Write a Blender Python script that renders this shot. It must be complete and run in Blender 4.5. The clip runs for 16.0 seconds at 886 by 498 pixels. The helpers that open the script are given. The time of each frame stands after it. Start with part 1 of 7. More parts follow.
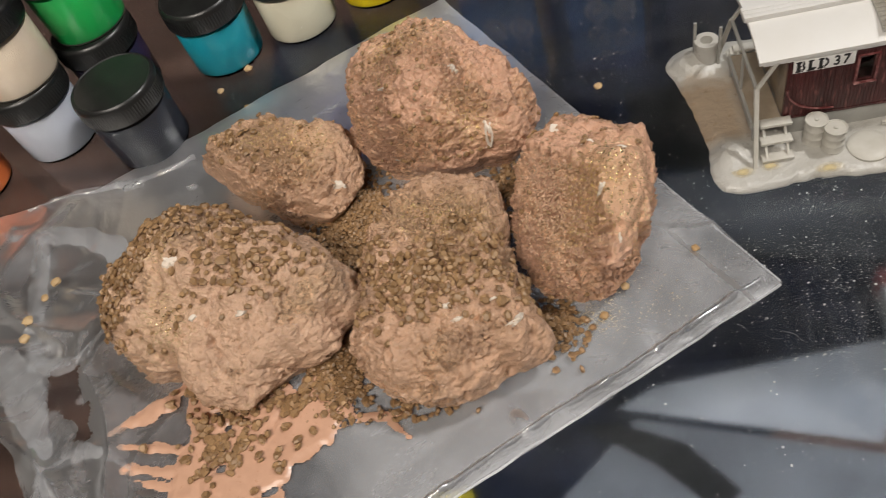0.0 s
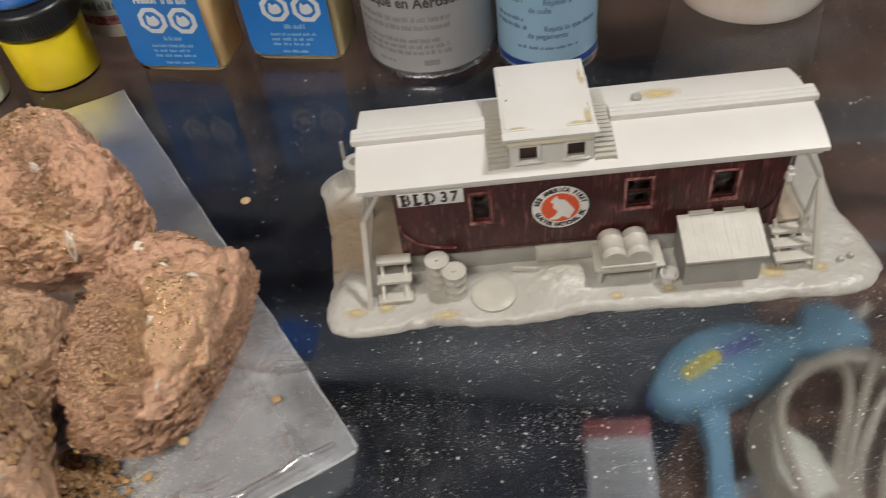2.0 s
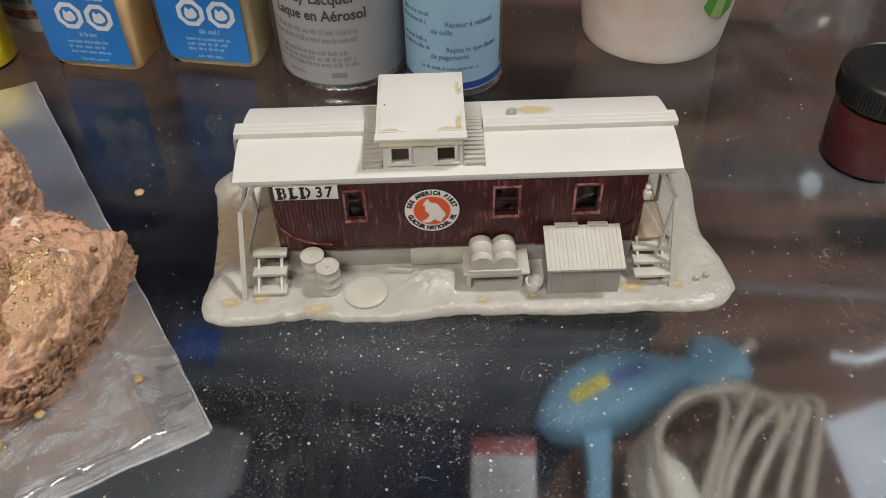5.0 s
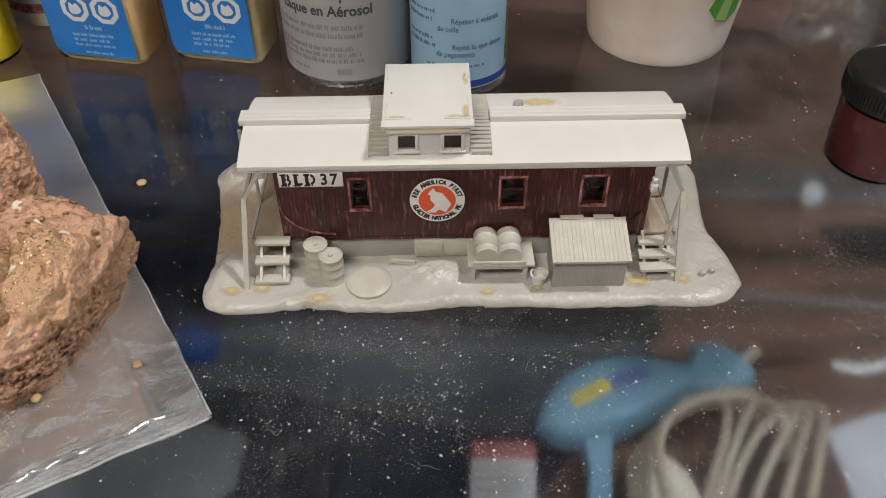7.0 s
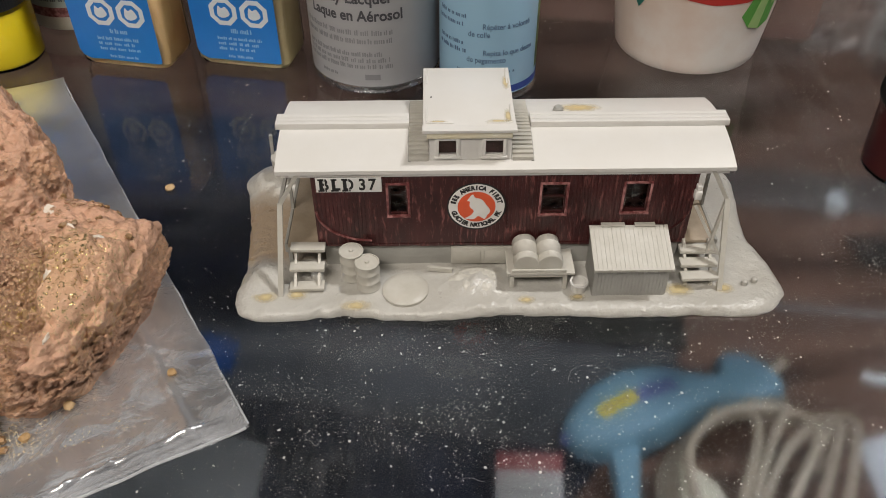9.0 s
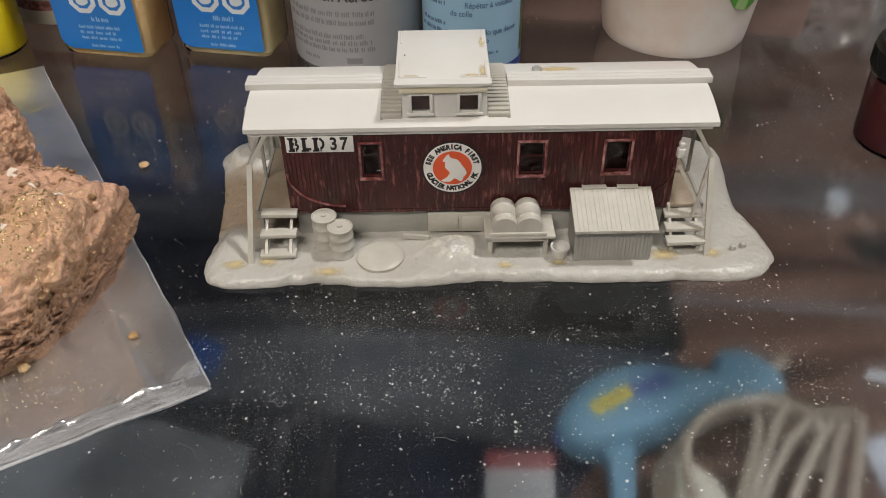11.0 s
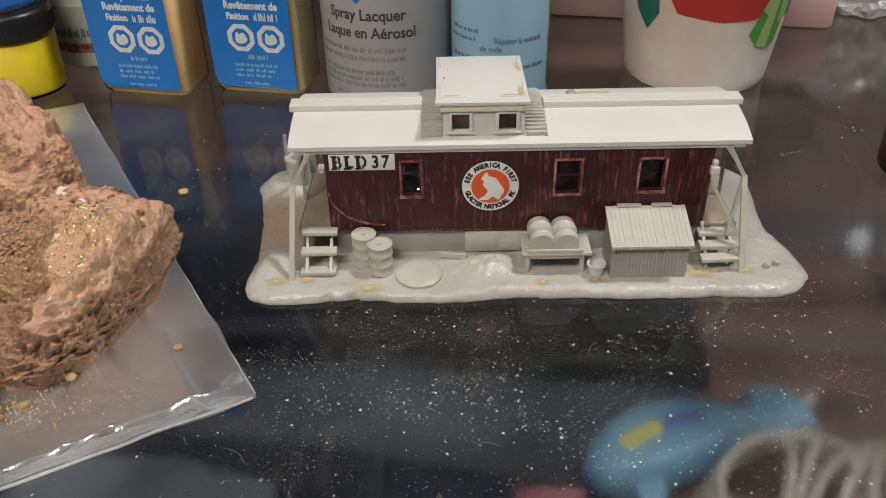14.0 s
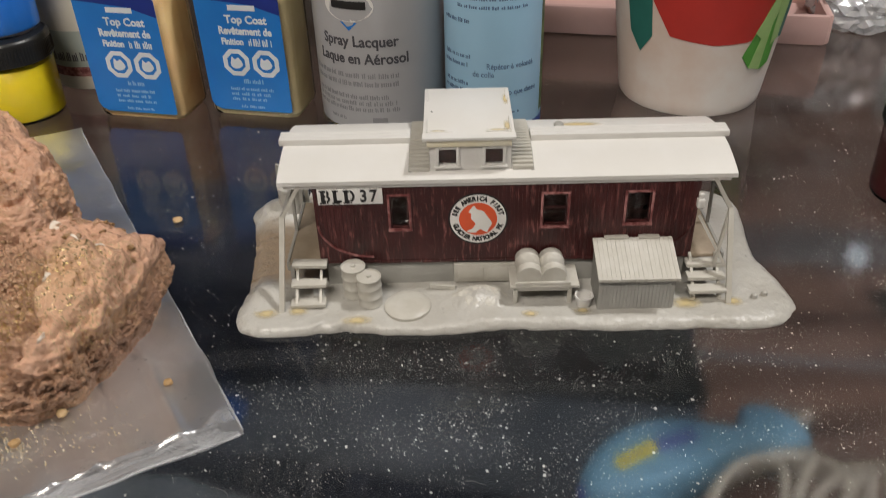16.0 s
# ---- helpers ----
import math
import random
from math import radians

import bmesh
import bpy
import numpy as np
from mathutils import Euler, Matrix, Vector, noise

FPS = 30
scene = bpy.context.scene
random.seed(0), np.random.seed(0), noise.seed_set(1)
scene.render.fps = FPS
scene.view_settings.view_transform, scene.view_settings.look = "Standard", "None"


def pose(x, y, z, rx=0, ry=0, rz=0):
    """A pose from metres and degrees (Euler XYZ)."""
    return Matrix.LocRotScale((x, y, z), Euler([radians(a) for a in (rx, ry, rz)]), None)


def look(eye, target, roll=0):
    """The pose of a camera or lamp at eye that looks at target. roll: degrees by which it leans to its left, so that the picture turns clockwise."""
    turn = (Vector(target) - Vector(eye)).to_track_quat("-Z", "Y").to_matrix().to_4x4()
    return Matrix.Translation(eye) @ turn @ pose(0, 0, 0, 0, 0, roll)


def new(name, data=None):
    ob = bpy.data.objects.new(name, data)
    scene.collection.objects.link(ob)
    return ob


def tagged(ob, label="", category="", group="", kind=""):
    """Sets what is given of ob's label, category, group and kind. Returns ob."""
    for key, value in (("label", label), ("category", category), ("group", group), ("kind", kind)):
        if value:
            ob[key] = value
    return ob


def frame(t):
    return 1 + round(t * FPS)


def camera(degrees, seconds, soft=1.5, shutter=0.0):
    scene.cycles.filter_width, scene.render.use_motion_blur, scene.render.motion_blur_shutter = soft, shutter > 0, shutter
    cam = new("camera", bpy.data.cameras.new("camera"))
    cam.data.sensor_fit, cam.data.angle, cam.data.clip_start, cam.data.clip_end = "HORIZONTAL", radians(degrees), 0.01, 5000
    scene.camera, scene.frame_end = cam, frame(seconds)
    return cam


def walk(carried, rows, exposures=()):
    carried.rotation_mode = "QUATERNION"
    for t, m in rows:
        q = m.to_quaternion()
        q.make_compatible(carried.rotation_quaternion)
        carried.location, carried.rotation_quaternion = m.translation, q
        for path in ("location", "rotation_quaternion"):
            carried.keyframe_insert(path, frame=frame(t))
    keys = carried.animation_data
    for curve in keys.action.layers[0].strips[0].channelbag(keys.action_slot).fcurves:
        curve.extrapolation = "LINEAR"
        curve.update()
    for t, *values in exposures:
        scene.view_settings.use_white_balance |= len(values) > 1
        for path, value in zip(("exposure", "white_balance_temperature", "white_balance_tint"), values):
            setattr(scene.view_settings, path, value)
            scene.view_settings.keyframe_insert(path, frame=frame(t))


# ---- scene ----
cam = camera(56.2, 16.0, soft=0.95, shutter=0.5)
PATH = [
    (0, (-0.12500, -0.20162, 0.23309), (-0.15960, -0.08195, 0.07663), -21.66),
    (0.5, (-0.11375, -0.20857, 0.22966), (-0.14755, -0.08477, 0.07625), -20.45),
    (1, (-0.09905, -0.21050, 0.22343), (-0.13072, -0.08538, 0.07065), -19.25),
    (1.5, (-0.05692, -0.17532, 0.19900), (-0.07341, -0.04310, 0.04985), -12.67),
    (2, (-0.03042, -0.17007, 0.19394), (-0.04048, -0.03310, 0.04856), -8.44),
    (2.5, (-0.01184, -0.17037, 0.19057), (-0.01784, -0.03175, 0.04652), -5.92),
    (3, (-0.00355, -0.17505, 0.19455), (-0.00671, -0.03520, 0.05161), -4.37),
    (3.5, (-0.00552, -0.17983, 0.19695), (-0.00711, -0.03919, 0.05476), -3.45),
    (3.7, (-0.00529, -0.18139, 0.19652), (-0.00657, -0.04010, 0.05497), -3.12),
    (5.8, (-0.00658, -0.18773, 0.18625), (-0.00477, -0.04195, 0.04934), -1.19),
    (6, (-0.00443, -0.18839, 0.18615), (-0.00255, -0.04211, 0.04978), -1.11),
    (6.5, (-0.00608, -0.19020, 0.18483), (-0.00418, -0.04338, 0.04903), -0.79),
    (7, (-0.00880, -0.19069, 0.18130), (-0.00689, -0.04321, 0.04623), -0.49),
    (7.5, (-0.01114, -0.18858, 0.17764), (-0.00888, -0.04046, 0.04327), -0.08),
    (8, (-0.01517, -0.18715, 0.17768), (-0.01297, -0.03864, 0.04374), -0.13),
    (8.5, (-0.01779, -0.18704, 0.17642), (-0.01577, -0.03834, 0.04268), -0.13),
    (9, (-0.02018, -0.18773, 0.17756), (-0.01817, -0.03858, 0.04434), -0.13),
    (9.5, (-0.01561, -0.18974, 0.17621), (-0.01338, -0.03998, 0.04366), -0.05),
    (10, (-0.01210, -0.19192, 0.17396), (-0.01075, -0.04179, 0.04182), -0.32),
    (10.2, (-0.01064, -0.19308, 0.16971), (-0.00955, -0.04266, 0.03791), -0.41),
    (12.3, (-0.01327, -0.20142, 0.14089), (-0.01307, -0.03700, 0.02702), -1.41),
    (12.5, (-0.01289, -0.20302, 0.13968), (-0.01282, -0.03859, 0.02582), -1.39),
    (13, (-0.01223, -0.20564, 0.14207), (-0.01256, -0.04036, 0.02946), -1.39),
    (13.5, (-0.01596, -0.20568, 0.14374), (-0.01662, -0.04015, 0.03150), -1.28),
    (14, (-0.02089, -0.20725, 0.14600), (-0.02168, -0.04201, 0.03332), -1.12),
    (14.5, (-0.02166, -0.20499, 0.14708), (-0.02342, -0.03956, 0.03469), -1.32),
    (15, (-0.01038, -0.20388, 0.14828), (-0.01325, -0.03853, 0.03582), -1.56),
    (15.5, (-0.01137, -0.20605, 0.14509), (-0.01408, -0.04060, 0.03275), -1.60),
    (16, (-0.01465, -0.20352, 0.15469), (-0.01763, -0.03827, 0.04207), -1.76),
]
walk(cam, [(t, look(eye, target, roll)) for t, eye, target, roll in PATH], [(0.0, 0.0), (16.0, 0.0)])

# ---------------------------------------------------------------- light and room
CM = 0.01
world = bpy.data.worlds.new("world")
scene.world = world
world.use_nodes = True
world.node_tree.nodes["Background"].inputs[0].default_value = (0.9, 0.95, 1.0, 1)
world.node_tree.nodes["Background"].inputs[1].default_value = 0.02


def area_lamp(name, place, target, sx, sy, watts, color):
    data = bpy.data.lights.new(name, "AREA")
    data.shape, data.size, data.size_y = "RECTANGLE", sx, sy
    data.energy, data.color = watts, color
    ob = new(name, data)
    ob.matrix_world = look(place, target)
    return ob


area_lamp("ceiling_lamp_light", (0.70, 0.05, 1.37), (0.0, 0.0, 0), 0.13, 0.13, 15.0, (1.0, 0.97, 0.94))
# Soft fill added from the camera side; no such lamp is known.
area_lamp("front_fill_light", (-0.45, -0.95, 1.38), (-0.1, 0.0, 0), 1.0, 0.30, 24.5, (1.0, 0.915, 0.82))


# ---------------------------------------------------------------- materials
def nodes_of(name):
    m = bpy.data.materials.new(name)
    m.use_nodes = True
    nt = m.node_tree
    return m, nt, nt.nodes["Principled BSDF"]


def put(nt, kind, **values):
    n = nt.nodes.new(kind)
    for k, v in values.items():
        n.inputs[k.replace("_", " ")].default_value = v
    return n


def mat(name, color, rough=0.5, second=None, scale=60, metal=0.0, bump=0.0, bump_scale=900, coat=0.0, spread=(0.4, 0.65), subsurface=0.0, rough_var=0.08, detail=6):
    """A painted or moulded surface: two tones mixed by noise, a finer grain in the gloss, and a fine relief."""
    m, nt, b = nodes_of(name)
    link = nt.links.new
    co = nt.nodes.new("ShaderNodeTexCoord")
    n1 = put(nt, "ShaderNodeTexNoise", Scale=scale, Detail=detail, Roughness=0.6)
    link(co.outputs["Object"], n1.inputs["Vector"])
    ramp = nt.nodes.new("ShaderNodeValToRGB")
    second = second or tuple(c * 0.86 for c in color)
    ramp.color_ramp.elements[0].position, ramp.color_ramp.elements[1].position = spread
    ramp.color_ramp.elements[0].color, ramp.color_ramp.elements[1].color = (*second, 1), (*color, 1)
    link(n1.outputs["Fac"], ramp.inputs["Fac"])
    link(ramp.outputs["Color"], b.inputs["Base Color"])
    n2 = put(nt, "ShaderNodeTexNoise", Scale=scale * 5, Detail=4)
    link(co.outputs["Object"], n2.inputs["Vector"])
    mr = put(nt, "ShaderNodeMapRange", To_Min=max(0.02, rough - rough_var), To_Max=min(1, rough + rough_var))
    link(n2.outputs["Fac"], mr.inputs["Value"])
    link(mr.outputs["Result"], b.inputs["Roughness"])
    b.inputs["Metallic"].default_value = metal
    b.inputs["Coat Weight"].default_value = coat
    b.inputs["Subsurface Weight"].default_value = subsurface
    b.inputs["Subsurface Radius"].default_value = (0.002, 0.0015, 0.001)
    if bump:
        n3 = put(nt, "ShaderNodeTexNoise", Scale=bump_scale, Detail=5)
        link(co.outputs["Object"], n3.inputs["Vector"])
        bp = put(nt, "ShaderNodeBump", Strength=bump, Distance=0.001)
        link(n3.outputs["Fac"], bp.inputs["Height"])
        link(bp.outputs["Normal"], b.inputs["Normal"])
    return m


def glass(name, color=(1, 1, 1), rough=0.0, ior=1.45):
    m, nt, b = nodes_of(name)
    b.inputs["Base Color"].default_value = (*color, 1)
    b.inputs["Transmission Weight"].default_value = 1.0
    b.inputs["Roughness"].default_value = rough
    b.inputs["IOR"].default_value = ior
    return m


def table_glass():
    """Tinted glass with finger smears, a film of dust and painted mottled reflections."""
    m, nt, b = nodes_of("tabletop_glass")
    link = nt.links.new
    b.inputs["Base Color"].default_value = (0.40, 0.43, 0.46, 1)
    b.inputs["Transmission Weight"].default_value = 1.0
    b.inputs["IOR"].default_value = 1.43
    b.inputs["Roughness"].default_value = 0.095
    co = nt.nodes.new("ShaderNodeTexCoord")
    mp = nt.nodes.new("ShaderNodeMapping")
    mp.inputs["Rotation"].default_value = (0, 0, 0.5)
    mp.inputs["Scale"].default_value = (1, 3.2, 1)
    link(co.outputs["Object"], mp.inputs["Vector"])
    smear = put(nt, "ShaderNodeTexNoise", Scale=9, Detail=8, Roughness=0.65, Distortion=1.2)
    link(mp.outputs["Vector"], smear.inputs["Vector"])
    film = nt.nodes.new("ShaderNodeValToRGB")
    film.color_ramp.elements[0].position, film.color_ramp.elements[1].position = 0.45, 0.85
    film.color_ramp.elements[0].color, film.color_ramp.elements[1].color = (0.0, 0.0, 0.0, 1), (0.032, 0.032, 0.032, 1)
    link(smear.outputs["Fac"], film.inputs["Fac"])
    total = film.outputs["Color"]
    # wiped streaks of dust beside the bag and in front of the model; the last two patches paint mottled reflections as
    # haze
    for x, y, reach, most, turn, fine in ((-0.050, -0.064, 0.038, 0.055, 0.2, 120), (-0.030, -0.055, 0.045, 0.022, 1.3, 120), (0.11, -0.01, 0.08, 0.018, 0.9, 120),
                                          (0.155, 0.10, 0.12, 0.045, 1.1, 22), (0.15, 0.03, 0.08, 0.03, 2.0, 30)):
        spin = nt.nodes.new("ShaderNodeMapping")
        spin.inputs["Rotation"].default_value = (0, 0, turn)
        spin.inputs["Scale"].default_value = (3.0, 0.6, 1)
        link(co.outputs["Object"], spin.inputs["Vector"])
        streak = put(nt, "ShaderNodeTexNoise", Scale=fine, Detail=9, Roughness=0.75, Distortion=1.0)
        link(spin.outputs["Vector"], streak.inputs["Vector"])
        sharp = put(nt, "ShaderNodeMapRange", From_Min=0.47, From_Max=0.72, To_Min=0.0, To_Max=most)
        link(streak.outputs["Fac"], sharp.inputs["Value"])
        away = nt.nodes.new("ShaderNodeVectorMath")
        away.operation = "DISTANCE"
        away.inputs[1].default_value = (x, y, 0)
        link(co.outputs["Object"], away.inputs[0])
        near = put(nt, "ShaderNodeMapRange", From_Min=reach * 0.25, From_Max=reach, To_Min=1.0, To_Max=0.0)
        link(away.outputs["Value"], near.inputs["Value"])
        both = nt.nodes.new("ShaderNodeMath")
        both.operation = "MULTIPLY"
        link(sharp.outputs["Result"], both.inputs[0])
        link(near.outputs["Result"], both.inputs[1])
        more = nt.nodes.new("ShaderNodeMath")
        more.operation = "ADD"
        link(total, more.inputs[0])
        link(both.outputs[0], more.inputs[1])
        total = more.outputs[0]
    dust = put(nt, "ShaderNodeBsdfDiffuse", Color=(0.55, 0.56, 0.58, 1))
    mix = nt.nodes.new("ShaderNodeMixShader")
    link(total, mix.inputs[0])
    link(b.outputs[0], mix.inputs[1])
    link(dust.outputs[0], mix.inputs[2])
    out = nt.nodes["Material Output"]
    link(mix.outputs[0], out.inputs["Surface"])
    return m


def film_plastic(name, haze=0.2, tint=(0.75, 0.77, 0.8), rough=0.16, ior=1.4, shine=1.0, veil=""):
    """Thin polythene: mostly see-through, a milky veil, and a gloss that follows the wrinkles."""
    m, nt, b = nodes_of(name)
    link = nt.links.new
    nt.nodes.remove(b)
    clear = put(nt, "ShaderNodeBsdfTransparent", Color=(0.93, 0.94, 0.95, 1))
    milky = put(nt, "ShaderNodeBsdfDiffuse", Color=(*tint, 1))
    co = nt.nodes.new("ShaderNodeTexCoord")
    n = put(nt, "ShaderNodeTexNoise", Scale=22, Detail=7, Roughness=0.65, Distortion=0.8)
    link(co.outputs["Object"], n.inputs["Vector"])
    mr = put(nt, "ShaderNodeMapRange", From_Min=0.3, From_Max=0.75, To_Min=haze * 0.45, To_Max=haze * 1.8)
    link(n.outputs["Fac"], mr.inputs["Value"])
    mix = nt.nodes.new("ShaderNodeMixShader")
    milk = mr.outputs["Result"]
    if veil:
        field = nt.nodes.new("ShaderNodeAttribute")
        field.attribute_name = veil
        times = nt.nodes.new("ShaderNodeMath")
        times.operation = "MULTIPLY"
        link(milk, times.inputs[0])
        link(field.outputs["Fac"], times.inputs[1])
        milk = times.outputs[0]
    link(milk, mix.inputs[0])
    link(clear.outputs[0], mix.inputs[1])
    link(milky.outputs[0], mix.inputs[2])
    gloss = put(nt, "ShaderNodeBsdfGlossy", Color=(1, 1, 1, 1), Roughness=rough)
    n2 = put(nt, "ShaderNodeTexNoise", Scale=70, Detail=6, Distortion=0.5)
    link(co.outputs["Object"], n2.inputs["Vector"])
    bp = put(nt, "ShaderNodeBump", Strength=0.6, Distance=0.0018)
    link(n2.outputs["Fac"], bp.inputs["Height"])
    link(bp.outputs["Normal"], gloss.inputs["Normal"])
    fr = put(nt, "ShaderNodeFresnel", IOR=ior)
    link(bp.outputs["Normal"], fr.inputs["Normal"])
    mix2 = nt.nodes.new("ShaderNodeMixShader")
    less = nt.nodes.new("ShaderNodeMath")
    less.operation = "MULTIPLY"
    less.inputs[1].default_value = shine
    link(fr.outputs[0], less.inputs[0])
    link(less.outputs[0], mix2.inputs[0])
    link(mix.outputs[0], mix2.inputs[1])
    link(gloss.outputs[0], mix2.inputs[2])
    link(mix2.outputs[0], nt.nodes["Material Output"].inputs["Surface"])
    return m


def plaster_rock(name, pink, tan):
    """Plaster under a coat of pinkish-brown paint; where the coat is thin it is crumbly, tan and gritty, here and there dusted with gold."""
    m, nt, b = nodes_of(name)
    link = nt.links.new
    co = nt.nodes.new("ShaderNodeTexCoord")

    def field(label):
        n = nt.nodes.new("ShaderNodeAttribute")
        n.attribute_name = label
        return n.outputs["Fac"]

    def noise_ramp(scale, lo, hi, detail=6, distortion=0.0, rough=0.62):
        n = put(nt, "ShaderNodeTexNoise", Scale=scale, Detail=detail, Roughness=rough, Distortion=distortion)
        link(co.outputs["Object"], n.inputs["Vector"])
        r = nt.nodes.new("ShaderNodeValToRGB")
        r.color_ramp.elements[0].position, r.color_ramp.elements[1].position = lo, hi
        link(n.outputs["Fac"], r.inputs["Fac"])
        return r.outputs["Color"]

    def blend(fac, a, c):
        x = nt.nodes.new("ShaderNodeMix")
        x.data_type = "RGBA"
        link(fac, x.inputs[0])
        for v, k in ((a, 6), (c, 7)):
            if isinstance(v, tuple):
                x.inputs[k].default_value = (*v, 1)
            else:
                link(v, x.inputs[k])
        return x.outputs[2]

    def math_node(op, a, c):
        x = nt.nodes.new("ShaderNodeMath")
        x.operation = op
        for v, k in ((a, 0), (c, 1)):
            if isinstance(v, float):
                x.inputs[k].default_value = v
            else:
                link(v, x.inputs[k])
        return x.outputs[0]

    coat = field("coat")
    # grains of the crumbly parts
    wob = put(nt, "ShaderNodeTexNoise", Scale=260, Detail=3)
    link(co.outputs["Object"], wob.inputs["Vector"])
    shift = nt.nodes.new("ShaderNodeVectorMath")
    shift.operation = "MULTIPLY_ADD"
    shift.inputs[1].default_value = (0.0022, 0.0022, 0.0022)
    link(wob.outputs["Color"], shift.inputs[0])
    link(co.outputs["Object"], shift.inputs[2])
    vo = put(nt, "ShaderNodeTexVoronoi", Scale=720)
    link(shift.outputs[0], vo.inputs["Vector"])
    tone = nt.nodes.new("ShaderNodeSeparateColor")
    link(vo.outputs["Color"], tone.inputs[0])
    crumbs = nt.nodes.new("ShaderNodeValToRGB")
    els = crumbs.color_ramp.elements
    els[0].position, els[0].color = 0.0, (*[v * 0.72 for v in tan], 1)
    els[1].position, els[1].color = 1.0, (*[v * 1.28 for v in tan], 1)
    mid = els.new(0.45)
    mid.color = (*[v * 1.02 for v in tan], 1)
    link(tone.outputs[0], crumbs.inputs["Fac"])
    dusty = blend(noise_ramp(75, 0.42, 0.58, 8, 0.4, 0.72), crumbs.outputs["Color"], pink)
    dusty = blend(noise_ramp(1300, 0.62, 0.72, 5), dusty, tuple(v * 0.45 for v in tan))
    smooth = blend(noise_ramp(130, 0.42, 0.66, 7), pink, tuple(v * 0.80 for v in pink))
    smooth = blend(noise_ramp(620, 0.56, 0.66, 6), smooth, tuple(v * 0.62 for v in tan))
    c3 = blend(coat, dusty, smooth)
    c3 = blend(noise_ramp(95, 0.745, 0.765, 5, 0.5), c3, (0.72, 0.66, 0.57))
    gold = math_node("MULTIPLY", field("gold"), noise_ramp(950, 0.54, 0.60, 4))
    wash = math_node("MULTIPLY", field("gold"), 0.12)
    c4 = blend(wash, c3, (0.56, 0.40, 0.16))
    c4 = blend(gold, c4, (0.85, 0.66, 0.34))
    link(c4, b.inputs["Base Color"])
    link(gold, b.inputs["Metallic"])
    rr = nt.nodes.new("ShaderNodeMapRange")
    rr.inputs["To Min"].default_value, rr.inputs["To Max"].default_value = 0.40, 0.27
    link(coat, rr.inputs["Value"])
    link(rr.outputs["Result"], b.inputs["Roughness"])
    g = put(nt, "ShaderNodeTexNoise", Scale=620, Detail=10, Roughness=0.86)
    link(co.outputs["Object"], g.inputs["Vector"])
    st = nt.nodes.new("ShaderNodeMapRange")
    st.inputs["To Min"].default_value, st.inputs["To Max"].default_value = 0.95, 0.52
    link(coat, st.inputs["Value"])
    bp = put(nt, "ShaderNodeBump", Distance=0.0017)
    link(st.outputs["Result"], bp.inputs["Strength"])
    link(math_node("SUBTRACT", g.outputs["Fac"], math_node("MULTIPLY", vo.outputs["Distance"], 0.9)), bp.inputs["Height"])
    link(bp.outputs["Normal"], b.inputs["Normal"])
    return m


def varied(name, color, second, rough=0.7, by="island", bump=0.3):
    """Each piece its own tone between two colours."""
    m, nt, b = nodes_of(name)
    link = nt.links.new
    if by == "island":
        src = nt.nodes.new("ShaderNodeNewGeometry").outputs["Random Per Island"]
    else:
        src = nt.nodes.new("ShaderNodeObjectInfo").outputs["Random"]
    r = nt.nodes.new("ShaderNodeValToRGB")
    r.color_ramp.elements[0].color, r.color_ramp.elements[1].color = (*color, 1), (*second, 1)
    link(src, r.inputs["Fac"])
    link(r.outputs["Color"], b.inputs["Base Color"])
    b.inputs["Roughness"].default_value = rough
    co = nt.nodes.new("ShaderNodeTexCoord")
    g = put(nt, "ShaderNodeTexNoise", Scale=1500, Detail=4)
    link(co.outputs["Object"], g.inputs["Vector"])
    bp = put(nt, "ShaderNodeBump", Strength=bump, Distance=0.0004)
    link(g.outputs["Fac"], bp.inputs["Height"])
    link(bp.outputs["Normal"], b.inputs["Normal"])
    return m


def soft_stain(name, color, most=0.7):
    """A dried spill that thins out towards its rim."""
    m, nt, b = nodes_of(name)
    link = nt.links.new
    b.inputs["Base Color"].default_value = (*color, 1)
    b.inputs["Roughness"].default_value = 0.35
    co = nt.nodes.new("ShaderNodeTexCoord")
    off = nt.nodes.new("ShaderNodeVectorMath")
    off.operation = "SUBTRACT"
    off.inputs[1].default_value = (0.5, 0.5, 0.5)
    link(co.outputs["Generated"], off.inputs[0])
    flat = nt.nodes.new("ShaderNodeVectorMath")
    flat.operation = "MULTIPLY"
    flat.inputs[1].default_value = (1, 1, 0)
    link(off.outputs[0], flat.inputs[0])
    far = nt.nodes.new("ShaderNodeVectorMath")
    far.operation = "LENGTH"
    link(flat.outputs[0], far.inputs[0])
    n = put(nt, "ShaderNodeTexNoise", Scale=500, Detail=5)
    link(co.outputs["Object"], n.inputs["Vector"])
    add = nt.nodes.new("ShaderNodeMath")
    add.operation = "MULTIPLY_ADD"
    add.inputs[1].default_value = 0.25
    link(n.outputs["Fac"], add.inputs[0])
    link(far.outputs["Value"], add.inputs[2])
    mr = nt.nodes.new("ShaderNodeMapRange")
    for k, v in (("From Min", 0.18), ("From Max", 0.58), ("To Min", most), ("To Max", 0.0)):
        mr.inputs[k].default_value = v
    link(add.outputs[0], mr.inputs["Value"])
    mix = nt.nodes.new("ShaderNodeMixShader")
    link(mr.outputs["Result"], mix.inputs[0])
    link(nt.nodes.new("ShaderNodeBsdfTransparent").outputs[0], mix.inputs[1])
    link(b.outputs[0], mix.inputs[2])
    link(mix.outputs[0], nt.nodes["Material Output"].inputs["Surface"])
    return m


def emitter(name, color, strength):
    m, nt, b = nodes_of(name)
    b.inputs["Emission Color"].default_value = (*color, 1)
    b.inputs["Emission Strength"].default_value = strength
    return m


